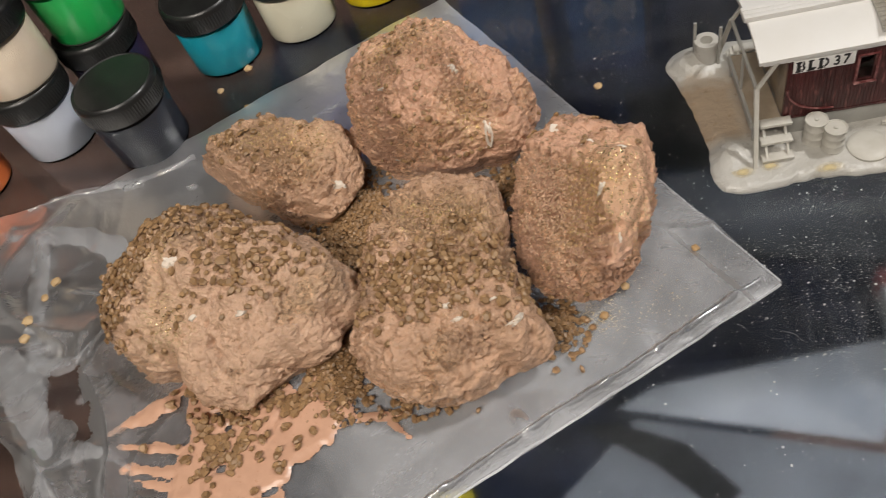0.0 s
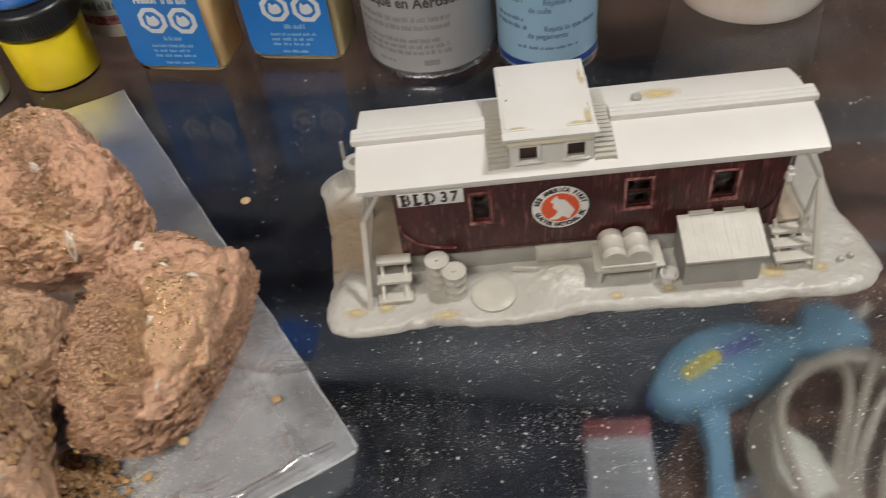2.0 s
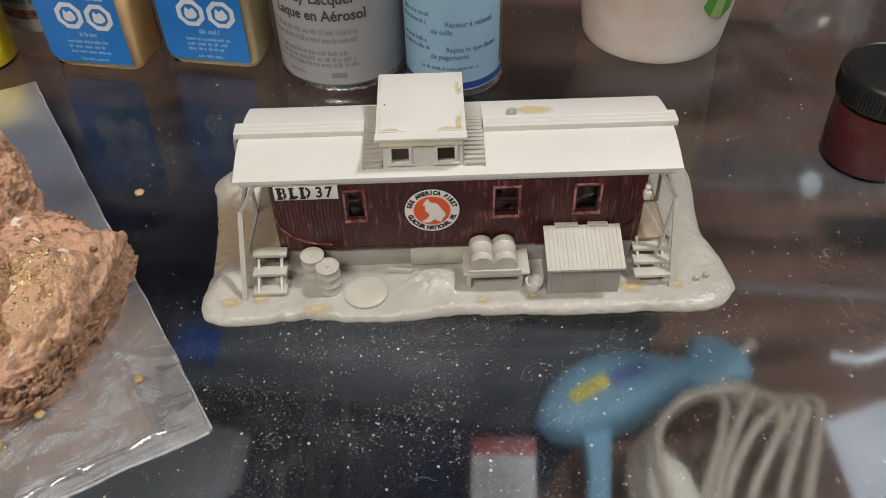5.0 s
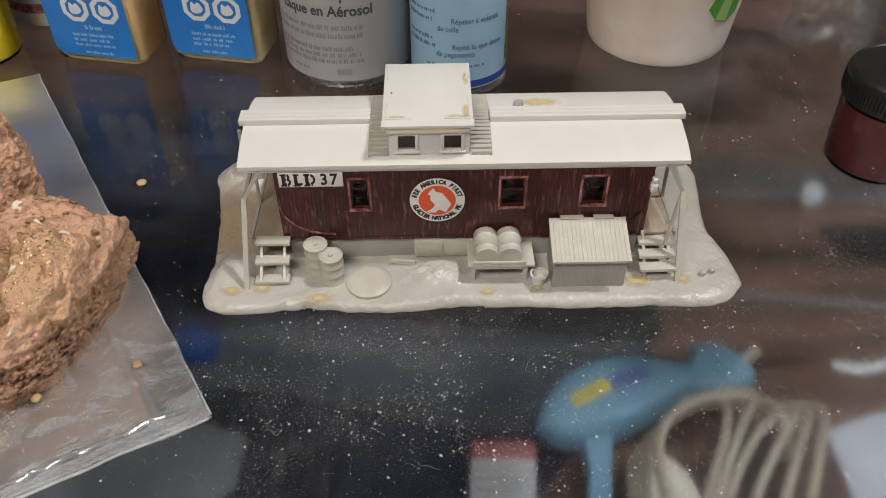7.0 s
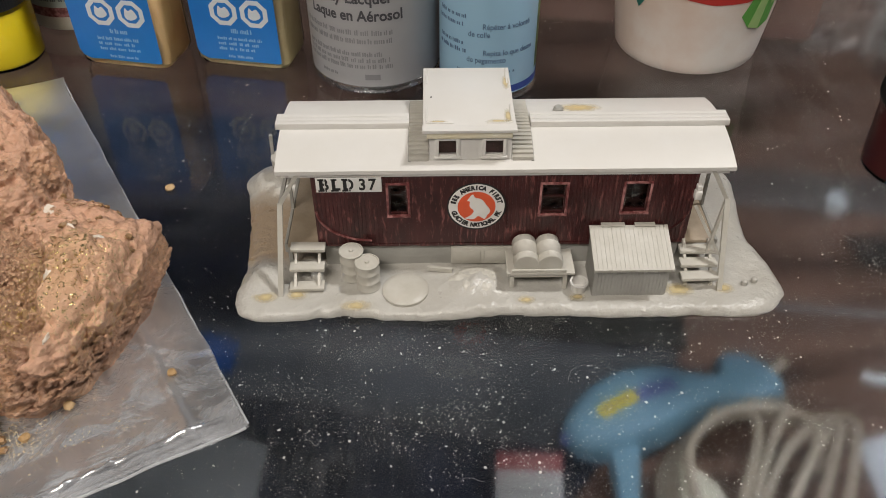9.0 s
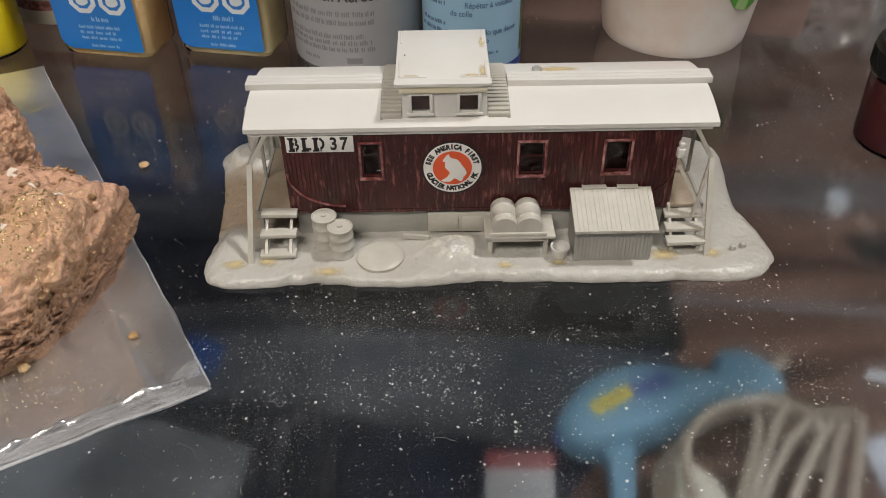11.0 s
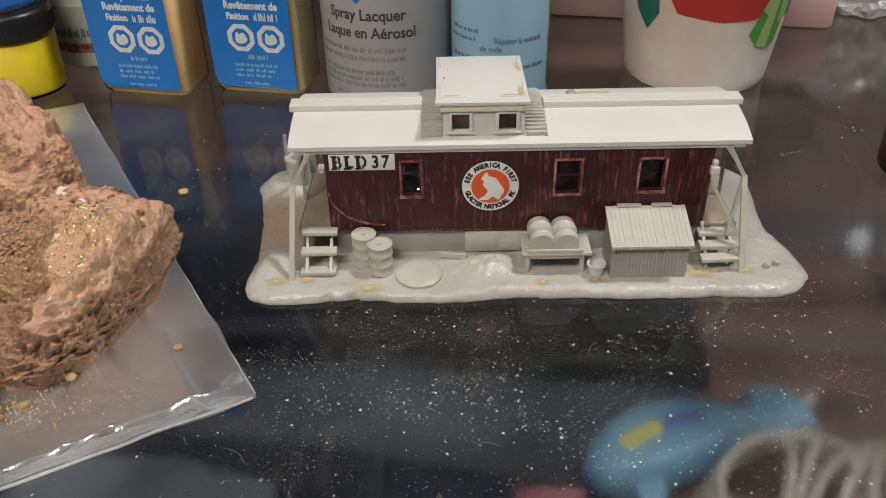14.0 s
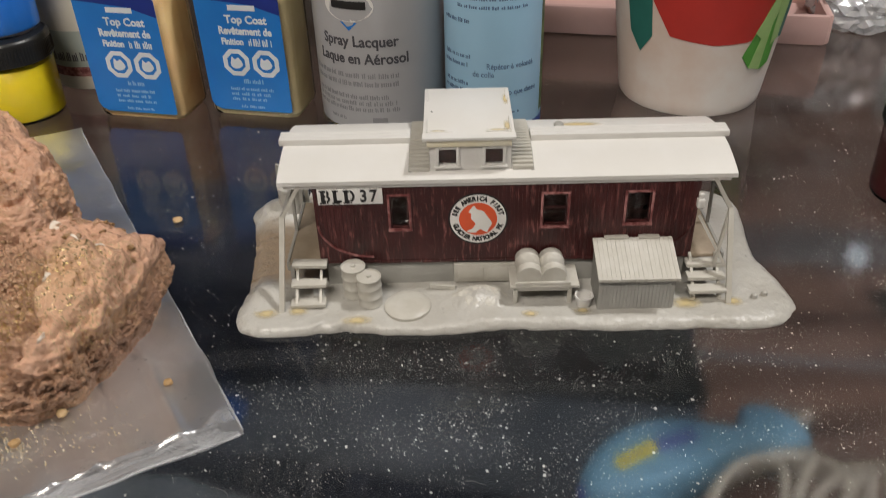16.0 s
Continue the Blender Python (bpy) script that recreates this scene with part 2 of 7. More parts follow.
def drybrushed():
    """Dark maroon paint, brushed upright, thin and pinkish on the high edges."""
    m, nt, b = nodes_of("maroon_paint")
    link = nt.links.new
    co = nt.nodes.new("ShaderNodeTexCoord")

    def ramp(scale, stretch, lo, hi, c0, c1, detail=6):
        mp = nt.nodes.new("ShaderNodeMapping")
        mp.inputs["Scale"].default_value = stretch
        link(co.outputs["Object"], mp.inputs["Vector"])
        n = put(nt, "ShaderNodeTexNoise", Scale=scale, Detail=detail, Roughness=0.65)
        link(mp.outputs["Vector"], n.inputs["Vector"])
        r = nt.nodes.new("ShaderNodeValToRGB")
        r.color_ramp.elements[0].position, r.color_ramp.elements[1].position = lo, hi
        r.color_ramp.elements[0].color, r.color_ramp.elements[1].color = (*c0, 1), (*c1, 1)
        link(n.outputs["Fac"], r.inputs["Fac"])
        return r.outputs["Color"]

    base = ramp(110, (1, 1, 0.5), 0.35, 0.65, (0.028, 0.0065, 0.0065), (0.064, 0.0135, 0.0135))
    scuff = ramp(700, (1, 1, 0.22), 0.55, 0.68, (0, 0, 0), (0.9, 0.9, 0.9), 5)
    mix = nt.nodes.new("ShaderNodeMix")
    mix.data_type = "RGBA"
    link(scuff, mix.inputs[0])
    link(base, mix.inputs[6])
    mix.inputs[7].default_value = (0.26, 0.10, 0.09, 1)
    link(mix.outputs[2], b.inputs["Base Color"])
    b.inputs["Roughness"].default_value = 0.36
    return m


def wood(name, dark, light, scale=14):
    m, nt, b = nodes_of(name)
    link = nt.links.new
    co = nt.nodes.new("ShaderNodeTexCoord")
    mp = nt.nodes.new("ShaderNodeMapping")
    mp.inputs["Scale"].default_value = (1, 9, 9)
    link(co.outputs["Object"], mp.inputs["Vector"])
    n = put(nt, "ShaderNodeTexNoise", Scale=scale, Detail=9, Roughness=0.65, Distortion=0.7)
    link(mp.outputs["Vector"], n.inputs["Vector"])
    r = nt.nodes.new("ShaderNodeValToRGB")
    r.color_ramp.elements[0].position, r.color_ramp.elements[1].position = 0.32, 0.7
    r.color_ramp.elements[0].color, r.color_ramp.elements[1].color = (*dark, 1), (*light, 1)
    link(n.outputs["Fac"], r.inputs["Fac"])
    link(r.outputs["Color"], b.inputs["Base Color"])
    b.inputs["Roughness"].default_value = 0.38
    bp = put(nt, "ShaderNodeBump", Strength=0.15, Distance=0.001)
    link(n.outputs["Fac"], bp.inputs["Height"])
    link(bp.outputs["Normal"], b.inputs["Normal"])
    return m


def tone_base(material):
    """Browner ground beside the end wall of the model."""
    nt = material.node_tree
    b = nt.nodes["Principled BSDF"]
    link = nt.links.new
    src = b.inputs["Base Color"].links[0].from_socket
    co = nt.nodes.new("ShaderNodeTexCoord")
    n = put(nt, "ShaderNodeTexNoise", Scale=160, Detail=5)
    link(co.outputs["Object"], n.inputs["Vector"])
    warp = nt.nodes.new("ShaderNodeVectorMath")
    warp.operation = "MULTIPLY_ADD"
    warp.inputs[1].default_value = (0.008, 0.012, 0)
    link(n.outputs["Color"], warp.inputs[0])
    link(co.outputs["Object"], warp.inputs[2])
    sep = nt.nodes.new("ShaderNodeSeparateXYZ")
    link(warp.outputs[0], sep.inputs[0])
    fac = None
    for axis, lo, hi in (("X", -0.052, -0.064), ("Y", 0.004, 0.012), ("Y", 0.044, 0.036)):
        mr = put(nt, "ShaderNodeMapRange", From_Min=lo, From_Max=hi)
        link(sep.outputs[axis], mr.inputs["Value"])
        if fac is None:
            fac = mr.outputs["Result"]
        else:
            mu = nt.nodes.new("ShaderNodeMath")
            mu.operation = "MULTIPLY"
            link(fac, mu.inputs[0])
            link(mr.outputs["Result"], mu.inputs[1])
            fac = mu.outputs[0]
    mix = nt.nodes.new("ShaderNodeMix")
    mix.data_type = "RGBA"
    link(fac, mix.inputs[0])
    link(src, mix.inputs[6])
    mix.inputs[7].default_value = (0.36, 0.28, 0.20, 1)
    link(mix.outputs[2], b.inputs["Base Color"])


TABLE_GLASS = table_glass()
CLEAR = glass("clear_glass")
CLEAR_PLASTIC = glass("clear_plastic", (0.97, 0.98, 0.98), 0.05)
BAG_FILM = film_plastic("polythene", 0.20, (0.74, 0.745, 0.765), rough=0.34, ior=1.45, shine=0.6, veil="veil")
BAG_HEM = film_plastic("polythene_hem", 0.15, (0.80, 0.81, 0.85), 0.20, 1.6, shine=3.5)
BAG_FOLD = film_plastic("polythene_fold", 0.17, (0.78, 0.79, 0.82), 0.14, 1.5, shine=1.0)
BAG_EDGE = film_plastic("polythene_edge", 0.40, (0.86, 0.87, 0.9), 0.24, 1.7)
WALL_PAINT = mat("wall_paint", (0.16, 0.145, 0.13), 0.8, scale=3, bump=0.1, bump_scale=200)
CEIL_PAINT = mat("ceiling_paint", (0.22, 0.215, 0.21), 0.9, scale=3)
FLOOR_WOOD = wood("floor_wood", (0.05, 0.025, 0.014), (0.16, 0.08, 0.04))
SHELF_WOOD = wood("shelf_wood", (0.028, 0.014, 0.010), (0.22, 0.125, 0.09), 7)
BLACK_METAL = mat("black_metal", (0.02, 0.02, 0.021), 0.35, scale=40)
LAMP_GLOW = emitter("lamp_diffuser", (1.0, 0.92, 0.8), 3.0)
WHITE_STYRENE = mat("white_styrene", (0.63, 0.62, 0.60), 0.42, (0.605, 0.59, 0.56), scale=40, subsurface=0.0, bump=0.04)
# Darker copy of the cream plastic: shade on skirting and shed is coloured in.
SHADE_GREY_STYRENE = mat("shade_grey_styrene", (0.35, 0.345, 0.32), 0.45, (0.30, 0.295, 0.27), scale=90, bump=0.06)
# Browner tone for end walls, end doors and platforms.
BROWN_STYRENE = mat("brown_styrene", (0.32, 0.265, 0.20), 0.5, (0.24, 0.19, 0.135), scale=110, bump=0.06)
CREAM_STYRENE = mat("cream_styrene", (0.49, 0.475, 0.43), 0.42, (0.43, 0.41, 0.36), scale=120, bump=0.08)
SNOW_BASE = mat("moulded_base_plastic", (0.45, 0.44, 0.41), 0.30, (0.40, 0.385, 0.35), scale=60, bump=0.6, bump_scale=380)
MAROON = drybrushed()
MAROON_TRIM = mat("scuffed_maroon_paint", (0.40, 0.19, 0.18), 0.42, (0.13, 0.03, 0.03), scale=420, spread=(0.44, 0.64))
# Shade inside the model, put into a dark red-brown colour.
INTERIOR_SHADE = mat("interior_shade", (0.17, 0.085, 0.075), 0.8, (0.08, 0.045, 0.04), scale=160)
GLUE = soft_stain("yellowed_glue", (0.62, 0.50, 0.25))
DECAL_WHITE = mat("decal_white", (0.78, 0.77, 0.74), 0.5)
DECAL_BLACK = mat("decal_black", (0.015, 0.015, 0.015), 0.5)
DECAL_RED = mat("decal_orange_red", (0.72, 0.10, 0.03), 0.5)
CAP_BLACK = mat("black_cap_plastic", (0.016, 0.017, 0.016), 0.36, (0.011, 0.011, 0.011), scale=80, bump=0.05)
LABEL_BLUE = mat("label_blue", (0.012, 0.20, 0.62), 0.35, (0.010, 0.17, 0.56), scale=30)
LABEL_NAVY = mat("label_navy", (0.012, 0.035, 0.26), 0.35)
LABEL_PRINT = mat("label_print_white", (0.75, 0.80, 0.85), 0.45)
PALE_PRINT = mat("label_print_pale", (0.30, 0.52, 0.80), 0.45)
CAN_GREY = mat("can_grey", (0.42, 0.42, 0.43), 0.36, (0.38, 0.38, 0.39), scale=20, coat=0.2)
CAN_METAL = mat("tinplate", (0.62, 0.62, 0.63), 0.25, metal=1.0, scale=50)
BLUE_SCRAP = mat("blue_scrap", (0.006, 0.05, 0.20), 0.5)
CAN_PRINT = mat("can_print_dark", (0.07, 0.07, 0.08), 0.45)
CAN_BLUE = mat("can_light_blue", (0.36, 0.58, 0.76), 0.36, (0.33, 0.55, 0.73), scale=20, coat=0.2)
CAN_DEEP_BLUE = mat("can_deep_blue", (0.02, 0.05, 0.25), 0.36)
CAN_GREEN = mat("can_leaf_print", (0.22, 0.27, 0.09), 0.4, (0.05, 0.075, 0.03), scale=160)
CUP_WHITE = mat("cup_paper", (0.74, 0.69, 0.64), 0.5, (0.66, 0.53, 0.45), scale=22)
CUP_RED = mat("cup_red", (0.50, 0.035, 0.025), 0.45, scale=40)
CUP_GREEN = mat("cup_green", (0.10, 0.36, 0.05), 0.45)
CUP_LIGHT_GREEN = mat("cup_light_green", (0.36, 0.55, 0.20), 0.45)
CUP_TEAL = mat("cup_teal", (0.03, 0.16, 0.13), 0.45)
PINK_PLASTIC = mat("pink_plastic", (0.55, 0.36, 0.33), 0.45, scale=20)
GUN_BLUE = mat("glue_gun_blue", (0.16, 0.29, 0.385), 0.5, (0.13, 0.255, 0.35), scale=30)
GUN_YELLOW = mat("glue_gun_yellow", (0.75, 0.60, 0.05), 0.45)
GUN_VIOLET = mat("glue_gun_violet", (0.10, 0.13, 0.32), 0.45)
CABLE_GREY = mat("cable_grey", (0.40, 0.34, 0.27), 0.45, scale=40)
IVORY = mat("ivory_plastic", (0.62, 0.58, 0.48), 0.45, scale=40)
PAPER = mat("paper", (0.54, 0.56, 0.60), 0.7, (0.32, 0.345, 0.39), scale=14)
TAN_PAINT = mat("tan_brush_paint", (0.34, 0.20, 0.11), 0.6, (0.48, 0.33, 0.22), scale=90)
BOX_WHITE = mat("box_card", (0.46, 0.455, 0.46), 0.6, scale=20)
BOX_RED = mat("box_red", (0.26, 0.03, 0.04), 0.55, (0.32, 0.14, 0.14), scale=60)
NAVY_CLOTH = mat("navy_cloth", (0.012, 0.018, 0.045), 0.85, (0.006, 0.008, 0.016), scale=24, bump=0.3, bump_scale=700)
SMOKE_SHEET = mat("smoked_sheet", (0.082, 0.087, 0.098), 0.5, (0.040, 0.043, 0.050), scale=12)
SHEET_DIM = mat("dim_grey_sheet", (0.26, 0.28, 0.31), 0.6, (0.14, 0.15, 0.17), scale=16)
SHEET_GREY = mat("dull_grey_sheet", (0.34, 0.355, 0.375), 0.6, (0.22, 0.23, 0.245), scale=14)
ROCK_WARM = plaster_rock("rock_plaster", (0.57, 0.355, 0.232), (0.71, 0.45, 0.272))
ROCK_PINK = plaster_rock("rock_plaster_pink", (0.64, 0.374, 0.25), (0.78, 0.475, 0.29))
ROCK_PALE = plaster_rock("rock_plaster_pale", (0.60, 0.39, 0.265), (0.74, 0.49, 0.305))
GRIT = varied("brown_grit", (0.175, 0.100, 0.045), (0.36, 0.218, 0.105), 0.45)
FINE_GRIT = varied("fine_brown_grit", (0.30, 0.18, 0.10), (0.52, 0.325, 0.20), 0.6)
SAND = varied("pale_sand", (0.42, 0.31, 0.15), (0.62, 0.56, 0.45), 0.5)
CRUMB = varied("ochre_crumb", (0.36, 0.225, 0.10), (0.52, 0.37, 0.20), 0.6)
PAINT_POOL = mat("pink_brown_paint", (0.58, 0.345, 0.235), 0.30, (0.52, 0.305, 0.205), scale=120, bump=0.35, bump_scale=160)
BARE_PLASTER = mat("bare_plaster", (0.74, 0.68, 0.60), 0.7, (0.66, 0.56, 0.46), scale=200, bump=0.3)
DUST = varied("dust", (0.10, 0.10, 0.10), (0.60, 0.59, 0.56), 0.9)
LINT = mat("grey_lint", (0.16, 0.16, 0.16), 0.9)
STRIP_WHITE = mat("pale_coating", (0.44, 0.42, 0.40), 0.4)
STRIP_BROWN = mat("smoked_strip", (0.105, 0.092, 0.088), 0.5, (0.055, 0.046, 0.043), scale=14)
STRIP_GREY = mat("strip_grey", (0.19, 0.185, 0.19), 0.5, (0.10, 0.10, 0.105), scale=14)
BUMPY_GLAZE = glass("uneven_glazing", (0.95, 0.95, 0.95), 0.06, 1.6)
glaze = BUMPY_GLAZE.node_tree
glaze_noise = put(glaze, "ShaderNodeTexNoise", Scale=260, Detail=0)
glaze_co = glaze.nodes.new("ShaderNodeTexCoord")
glaze.links.new(glaze_co.outputs["Object"], glaze_noise.inputs["Vector"])
glaze_bump = put(glaze, "ShaderNodeBump", Strength=0.75, Distance=0.005)
glaze.links.new(glaze_noise.outputs["Fac"], glaze_bump.inputs["Height"])
glaze.links.new(glaze_bump.outputs["Normal"], glaze.nodes["Principled BSDF"].inputs["Normal"])
tone_base(SNOW_BASE)


# ---------------------------------------------------------------- mesh helpers (centimetres)
def thing(name, place, label, category, group="", turn=0.0, kind=""):
    ob = new(name)
    ob.empty_display_size = 0.01
    ob.matrix_world = pose(place[0] * CM, place[1] * CM, place[2] * CM, 0, 0, turn)
    return tagged(ob, label, category, group, kind)


def mesh_of(name, bm, material, smooth=35):
    bmesh.ops.transform(bm, matrix=Matrix.Scale(CM, 4), verts=bm.verts)
    me = bpy.data.meshes.new(name)
    bm.to_mesh(me)
    bm.free()
    me.materials.append(material)
    if smooth:
        me.polygons.foreach_set("use_smooth", [True] * len(me.polygons))
        me.set_sharp_from_angle(angle=radians(smooth))
    return me


def part(name, bm, material, parent=None, label="", smooth=35, kind=""):
    ob = new(name, mesh_of(name, bm, material, smooth))
    if parent is not None:
        ob.parent = parent
    return tagged(ob, label, kind=kind)


def share(ob, x=0, y=0, z=0, rz=0, parent=None):
    """Another piece on the same mesh, under the same parent."""
    o = new(ob.name.split(".")[0], ob.data)
    o.parent = parent or ob.parent
    o.matrix_basis = pose(x * CM, y * CM, z * CM, 0, 0, rz)
    return o


def box(bm, x0, x1, y0, y1, z0, z1, bevel=0.0, segments=2):
    vs = [bm.verts.new((x, y, z)) for z in (z0, z1) for y in (y0, y1) for x in (x0, x1)]
    fs = [bm.faces.new([vs[i] for i in f]) for f in ((0, 2, 3, 1), (4, 5, 7, 6), (0, 1, 5, 4), (2, 6, 7, 3), (0, 4, 6, 2), (1, 3, 7, 5))]
    if bevel:
        es = list({e for f in fs for e in f.edges})
        bmesh.ops.bevel(bm, geom=es, offset=bevel, segments=segments, affect="EDGES", profile=0.5)
    return bm


def boxes(*specs, bevel=0.0):
    bm = bmesh.new()
    for s in specs:
        box(bm, *s, bevel=bevel)
    return bm


def lathe(bm, profile, seg=48, cx=0.0, cy=0.0, cap_bottom=True, cap_top=True):
    rings = []
    for r, z in profile:
        rings.append([bm.verts.new((cx + r * math.cos(2 * math.pi * k / seg), cy + r * math.sin(2 * math.pi * k / seg), z)) for k in range(seg)])
    for a, b in zip(rings, rings[1:]):
        for k in range(seg):
            bm.faces.new((a[k], a[(k + 1) % seg], b[(k + 1) % seg], b[k]))
    if cap_bottom:
        bm.faces.new(rings[0][::-1])
    if cap_top:
        bm.faces.new(rings[-1])
    return bm


def tube(bm, pts, r, seg=8, closed=False):
    pts = [Vector(p) for p in pts]
    rings, up = [], Vector((0, 0, 1))
    n = len(pts)
    side = None
    for i, p in enumerate(pts):
        a, b = pts[i - 1] if (i or closed) else pts[0], pts[(i + 1) % n] if (i < n - 1 or closed) else pts[-1]
        d = (b - a).normalized()
        s = side - d * side.dot(d) if side else d.cross(up)
        if s.length < 1e-4:
            s = d.cross(Vector((1, 0, 0)))
        side = s.normalized()
        w = d.cross(side)
        rings.append([bm.verts.new(p + r * (math.cos(2 * math.pi * k / seg) * side + math.sin(2 * math.pi * k / seg) * w)) for k in range(seg)])
    pairs = list(zip(rings, rings[1:])) + ([(rings[-1], rings[0])] if closed else [])
    for a, b in pairs:
        for k in range(seg):
            bm.faces.new((a[k], a[(k + 1) % seg], b[(k + 1) % seg], b[k]))
    if not closed:
        bm.faces.new(rings[0][::-1])
        bm.faces.new(rings[-1])
    return bm


def bar(bm, a, b, w, d):
    """A square stick from a to b, w wide and d deep."""
    a, b = Vector(a), Vector(b)
    t = (b - a).normalized()
    s = t.cross(Vector((0, 1, 0)))
    if s.length < 1e-3:
        s = t.cross(Vector((1, 0, 0)))
    s.normalize()
    u = t.cross(s)
    vs = [bm.verts.new(p + i * s * w / 2 + j * u * d / 2) for p in (a, b) for i, j in ((-1, -1), (1, -1), (1, 1), (-1, 1))]
    for f in ((3, 2, 1, 0), (4, 5, 6, 7), (0, 1, 5, 4), (1, 2, 6, 5), (2, 3, 7, 6), (3, 0, 4, 7)):
        bm.faces.new([vs[i] for i in f])
    return bm


def prism(bm, pts, z0, z1):
    lo = [bm.verts.new((x, y, z0)) for x, y in pts]
    hi = [bm.verts.new((x, y, z1)) for x, y in pts]
    n = len(pts)
    bm.faces.new(lo[::-1])
    bm.faces.new(hi)
    for k in range(n):
        bm.faces.new((lo[k], lo[(k + 1) % n], hi[(k + 1) % n], hi[k]))
    return bm


def stand_up(bm, y=0.0):
    """Turns what lies in the plane z to stand in the plane y, facing -y."""
    bmesh.ops.transform(bm, matrix=Matrix.Translation((0, y, 0)) @ Matrix.Rotation(radians(90), 4, "X"), verts=bm.verts)
    return bm


def spline(pts, per=8, closed=True):
    """A smooth line through points."""
    pts = [Vector(p) for p in pts]
    n, out = len(pts), []
    for i in range(n if closed else n - 1):
        p0, p1, p2, p3 = (pts[(i + k) % n] if closed else pts[min(max(i + k, 0), n - 1)] for k in (-1, 0, 1, 2))
        for j in range(per):
            t = j / per
            out.append(0.5 * ((2 * p1) + (p2 - p0) * t + (2 * p0 - 5 * p1 + 4 * p2 - p3) * t * t + (3 * p1 - p0 - 3 * p2 + p3) * t ** 3))
    if not closed:
        out.append(pts[-1])
    return out


def letters(text, size, bold=0.0, squeeze=1.0, extrude=0.004):
    """Built-in font as a mesh, centred, lying in the plane z; size in centimetres."""
    cu = bpy.data.curves.new("letters", "FONT")
    cu.body, cu.size, cu.align_x, cu.align_y = text, size, "CENTER", "CENTER"
    cu.offset, cu.extrude, cu.resolution_u = bold, extrude, 3
    ob = bpy.data.objects.new("letters", cu)
    scene.collection.objects.link(ob)
    me = bpy.data.meshes.new_from_object(ob.evaluated_get(bpy.context.evaluated_depsgraph_get()))
    bpy.data.objects.remove(ob)
    bpy.data.curves.remove(cu)
    bm = bmesh.new()
    bm.from_mesh(me)
    bpy.data.meshes.remove(me)
    bmesh.ops.transform(bm, matrix=Matrix.Diagonal((squeeze, 1, 1, 1)), verts=bm.verts)
    return bm


def move(bm, m):
    bmesh.ops.transform(bm, matrix=m, verts=bm.verts)
    return bm


def joined(*bms):
    out = bmesh.new()
    for b in bms:
        me = bpy.data.meshes.new("tmp")
        b.to_mesh(me)
        b.free()
        out.from_mesh(me)
        bpy.data.meshes.remove(me)
    return out


def on_cylinder(bm, r):
    """Wraps what lies in the plane z (x along, y up) round an upright cylinder of radius r; x = 0 faces -y."""
    for v in bm.verts:
        a = v.co.x / r - math.pi / 2
        rr = r + v.co.z
        v.co = Vector((rr * math.cos(a), rr * math.sin(a), v.co.y))
    return bm


def strip(x0, x1, y0, y1, z0=0.0, z1=0.01, nx=12):
    """A thin plate cut into columns, fit to be wrapped."""
    bm = bmesh.new()
    xs = [x0 + (x1 - x0) * k / nx for k in range(nx + 1)]
    ring = [[bm.verts.new(p) for p in ((x, y0, z0), (x, y1, z0), (x, y1, z1), (x, y0, z1))] for x in xs]
    for a, b in zip(ring, ring[1:]):
        for k in range(4):
            bm.faces.new((a[k], b[k], b[(k + 1) % 4], a[(k + 1) % 4]))
    bm.faces.new(ring[0])
    bm.faces.new(ring[-1][::-1])
    bmesh.ops.recalc_face_normals(bm, faces=bm.faces)
    return bm


def print_lines(rng, x0, x1, y0, y1, lines, fill=0.55, nx=1, words=True):
    """Writing too small to read: rows of words of plain bars."""
    bms = []
    step = (y1 - y0) / lines
    for k in range(lines):
        y = y1 - (k + 0.5) * step
        x = x0
        end = x1 - (x1 - x0) * rng.uniform(0, 0.25)
        while x < end:
            w = rng.uniform(0.12, 0.42) if words else end - x
            w = min(w, end - x)
            stop = x + w
            while words and x < stop - 0.03:
                lw, tall = rng.uniform(0.04, 0.075), rng.choice((1.0, 0.72, 0.72, 0.9))
                foot = y - step * fill / 2
                bms.append(strip(x, min(stop, x + lw), foot, foot + step * fill * tall, 0.0, 0.006, 1))
                x += lw + 0.028
            if not words:
                bms.append(strip(x, stop, y - step * fill / 2, y + step * fill / 2, 0.0, 0.006, max(1, int(w / 0.15))))
            x = stop + 0.075
    return joined(*bms)

# ---------------------------------------------------------------- room and table
def slab(name, spec, material, label="", category="", kind="structure", bevel=0.0):
    ob = part(name, boxes(spec, bevel=bevel), material)
    return tagged(ob, label, category, kind=kind)


slab("floor", (-230, 230, -220, 210, -79, -75), FLOOR_WOOD, "dark brown wooden floor", "floor")
slab("ceiling", (-230, 230, -220, 210, 145, 149), CEIL_PAINT, "plain white painted ceiling", "ceiling")
slab("wall_north", (-230, 230, 206, 210, -75, 145), WALL_PAINT, "plain beige painted wall", "wall")
slab("wall_south", (-230, 230, -220, -216, -75, 145), WALL_PAINT, "plain beige painted wall", "wall")
slab("wall_west", (-230, -226, -216, 206, -75, 145), WALL_PAINT, "plain beige painted wall", "wall")
slab("wall_east", (226, 230, -216, 206, -75, 145), WALL_PAINT, "plain beige painted wall", "wall")


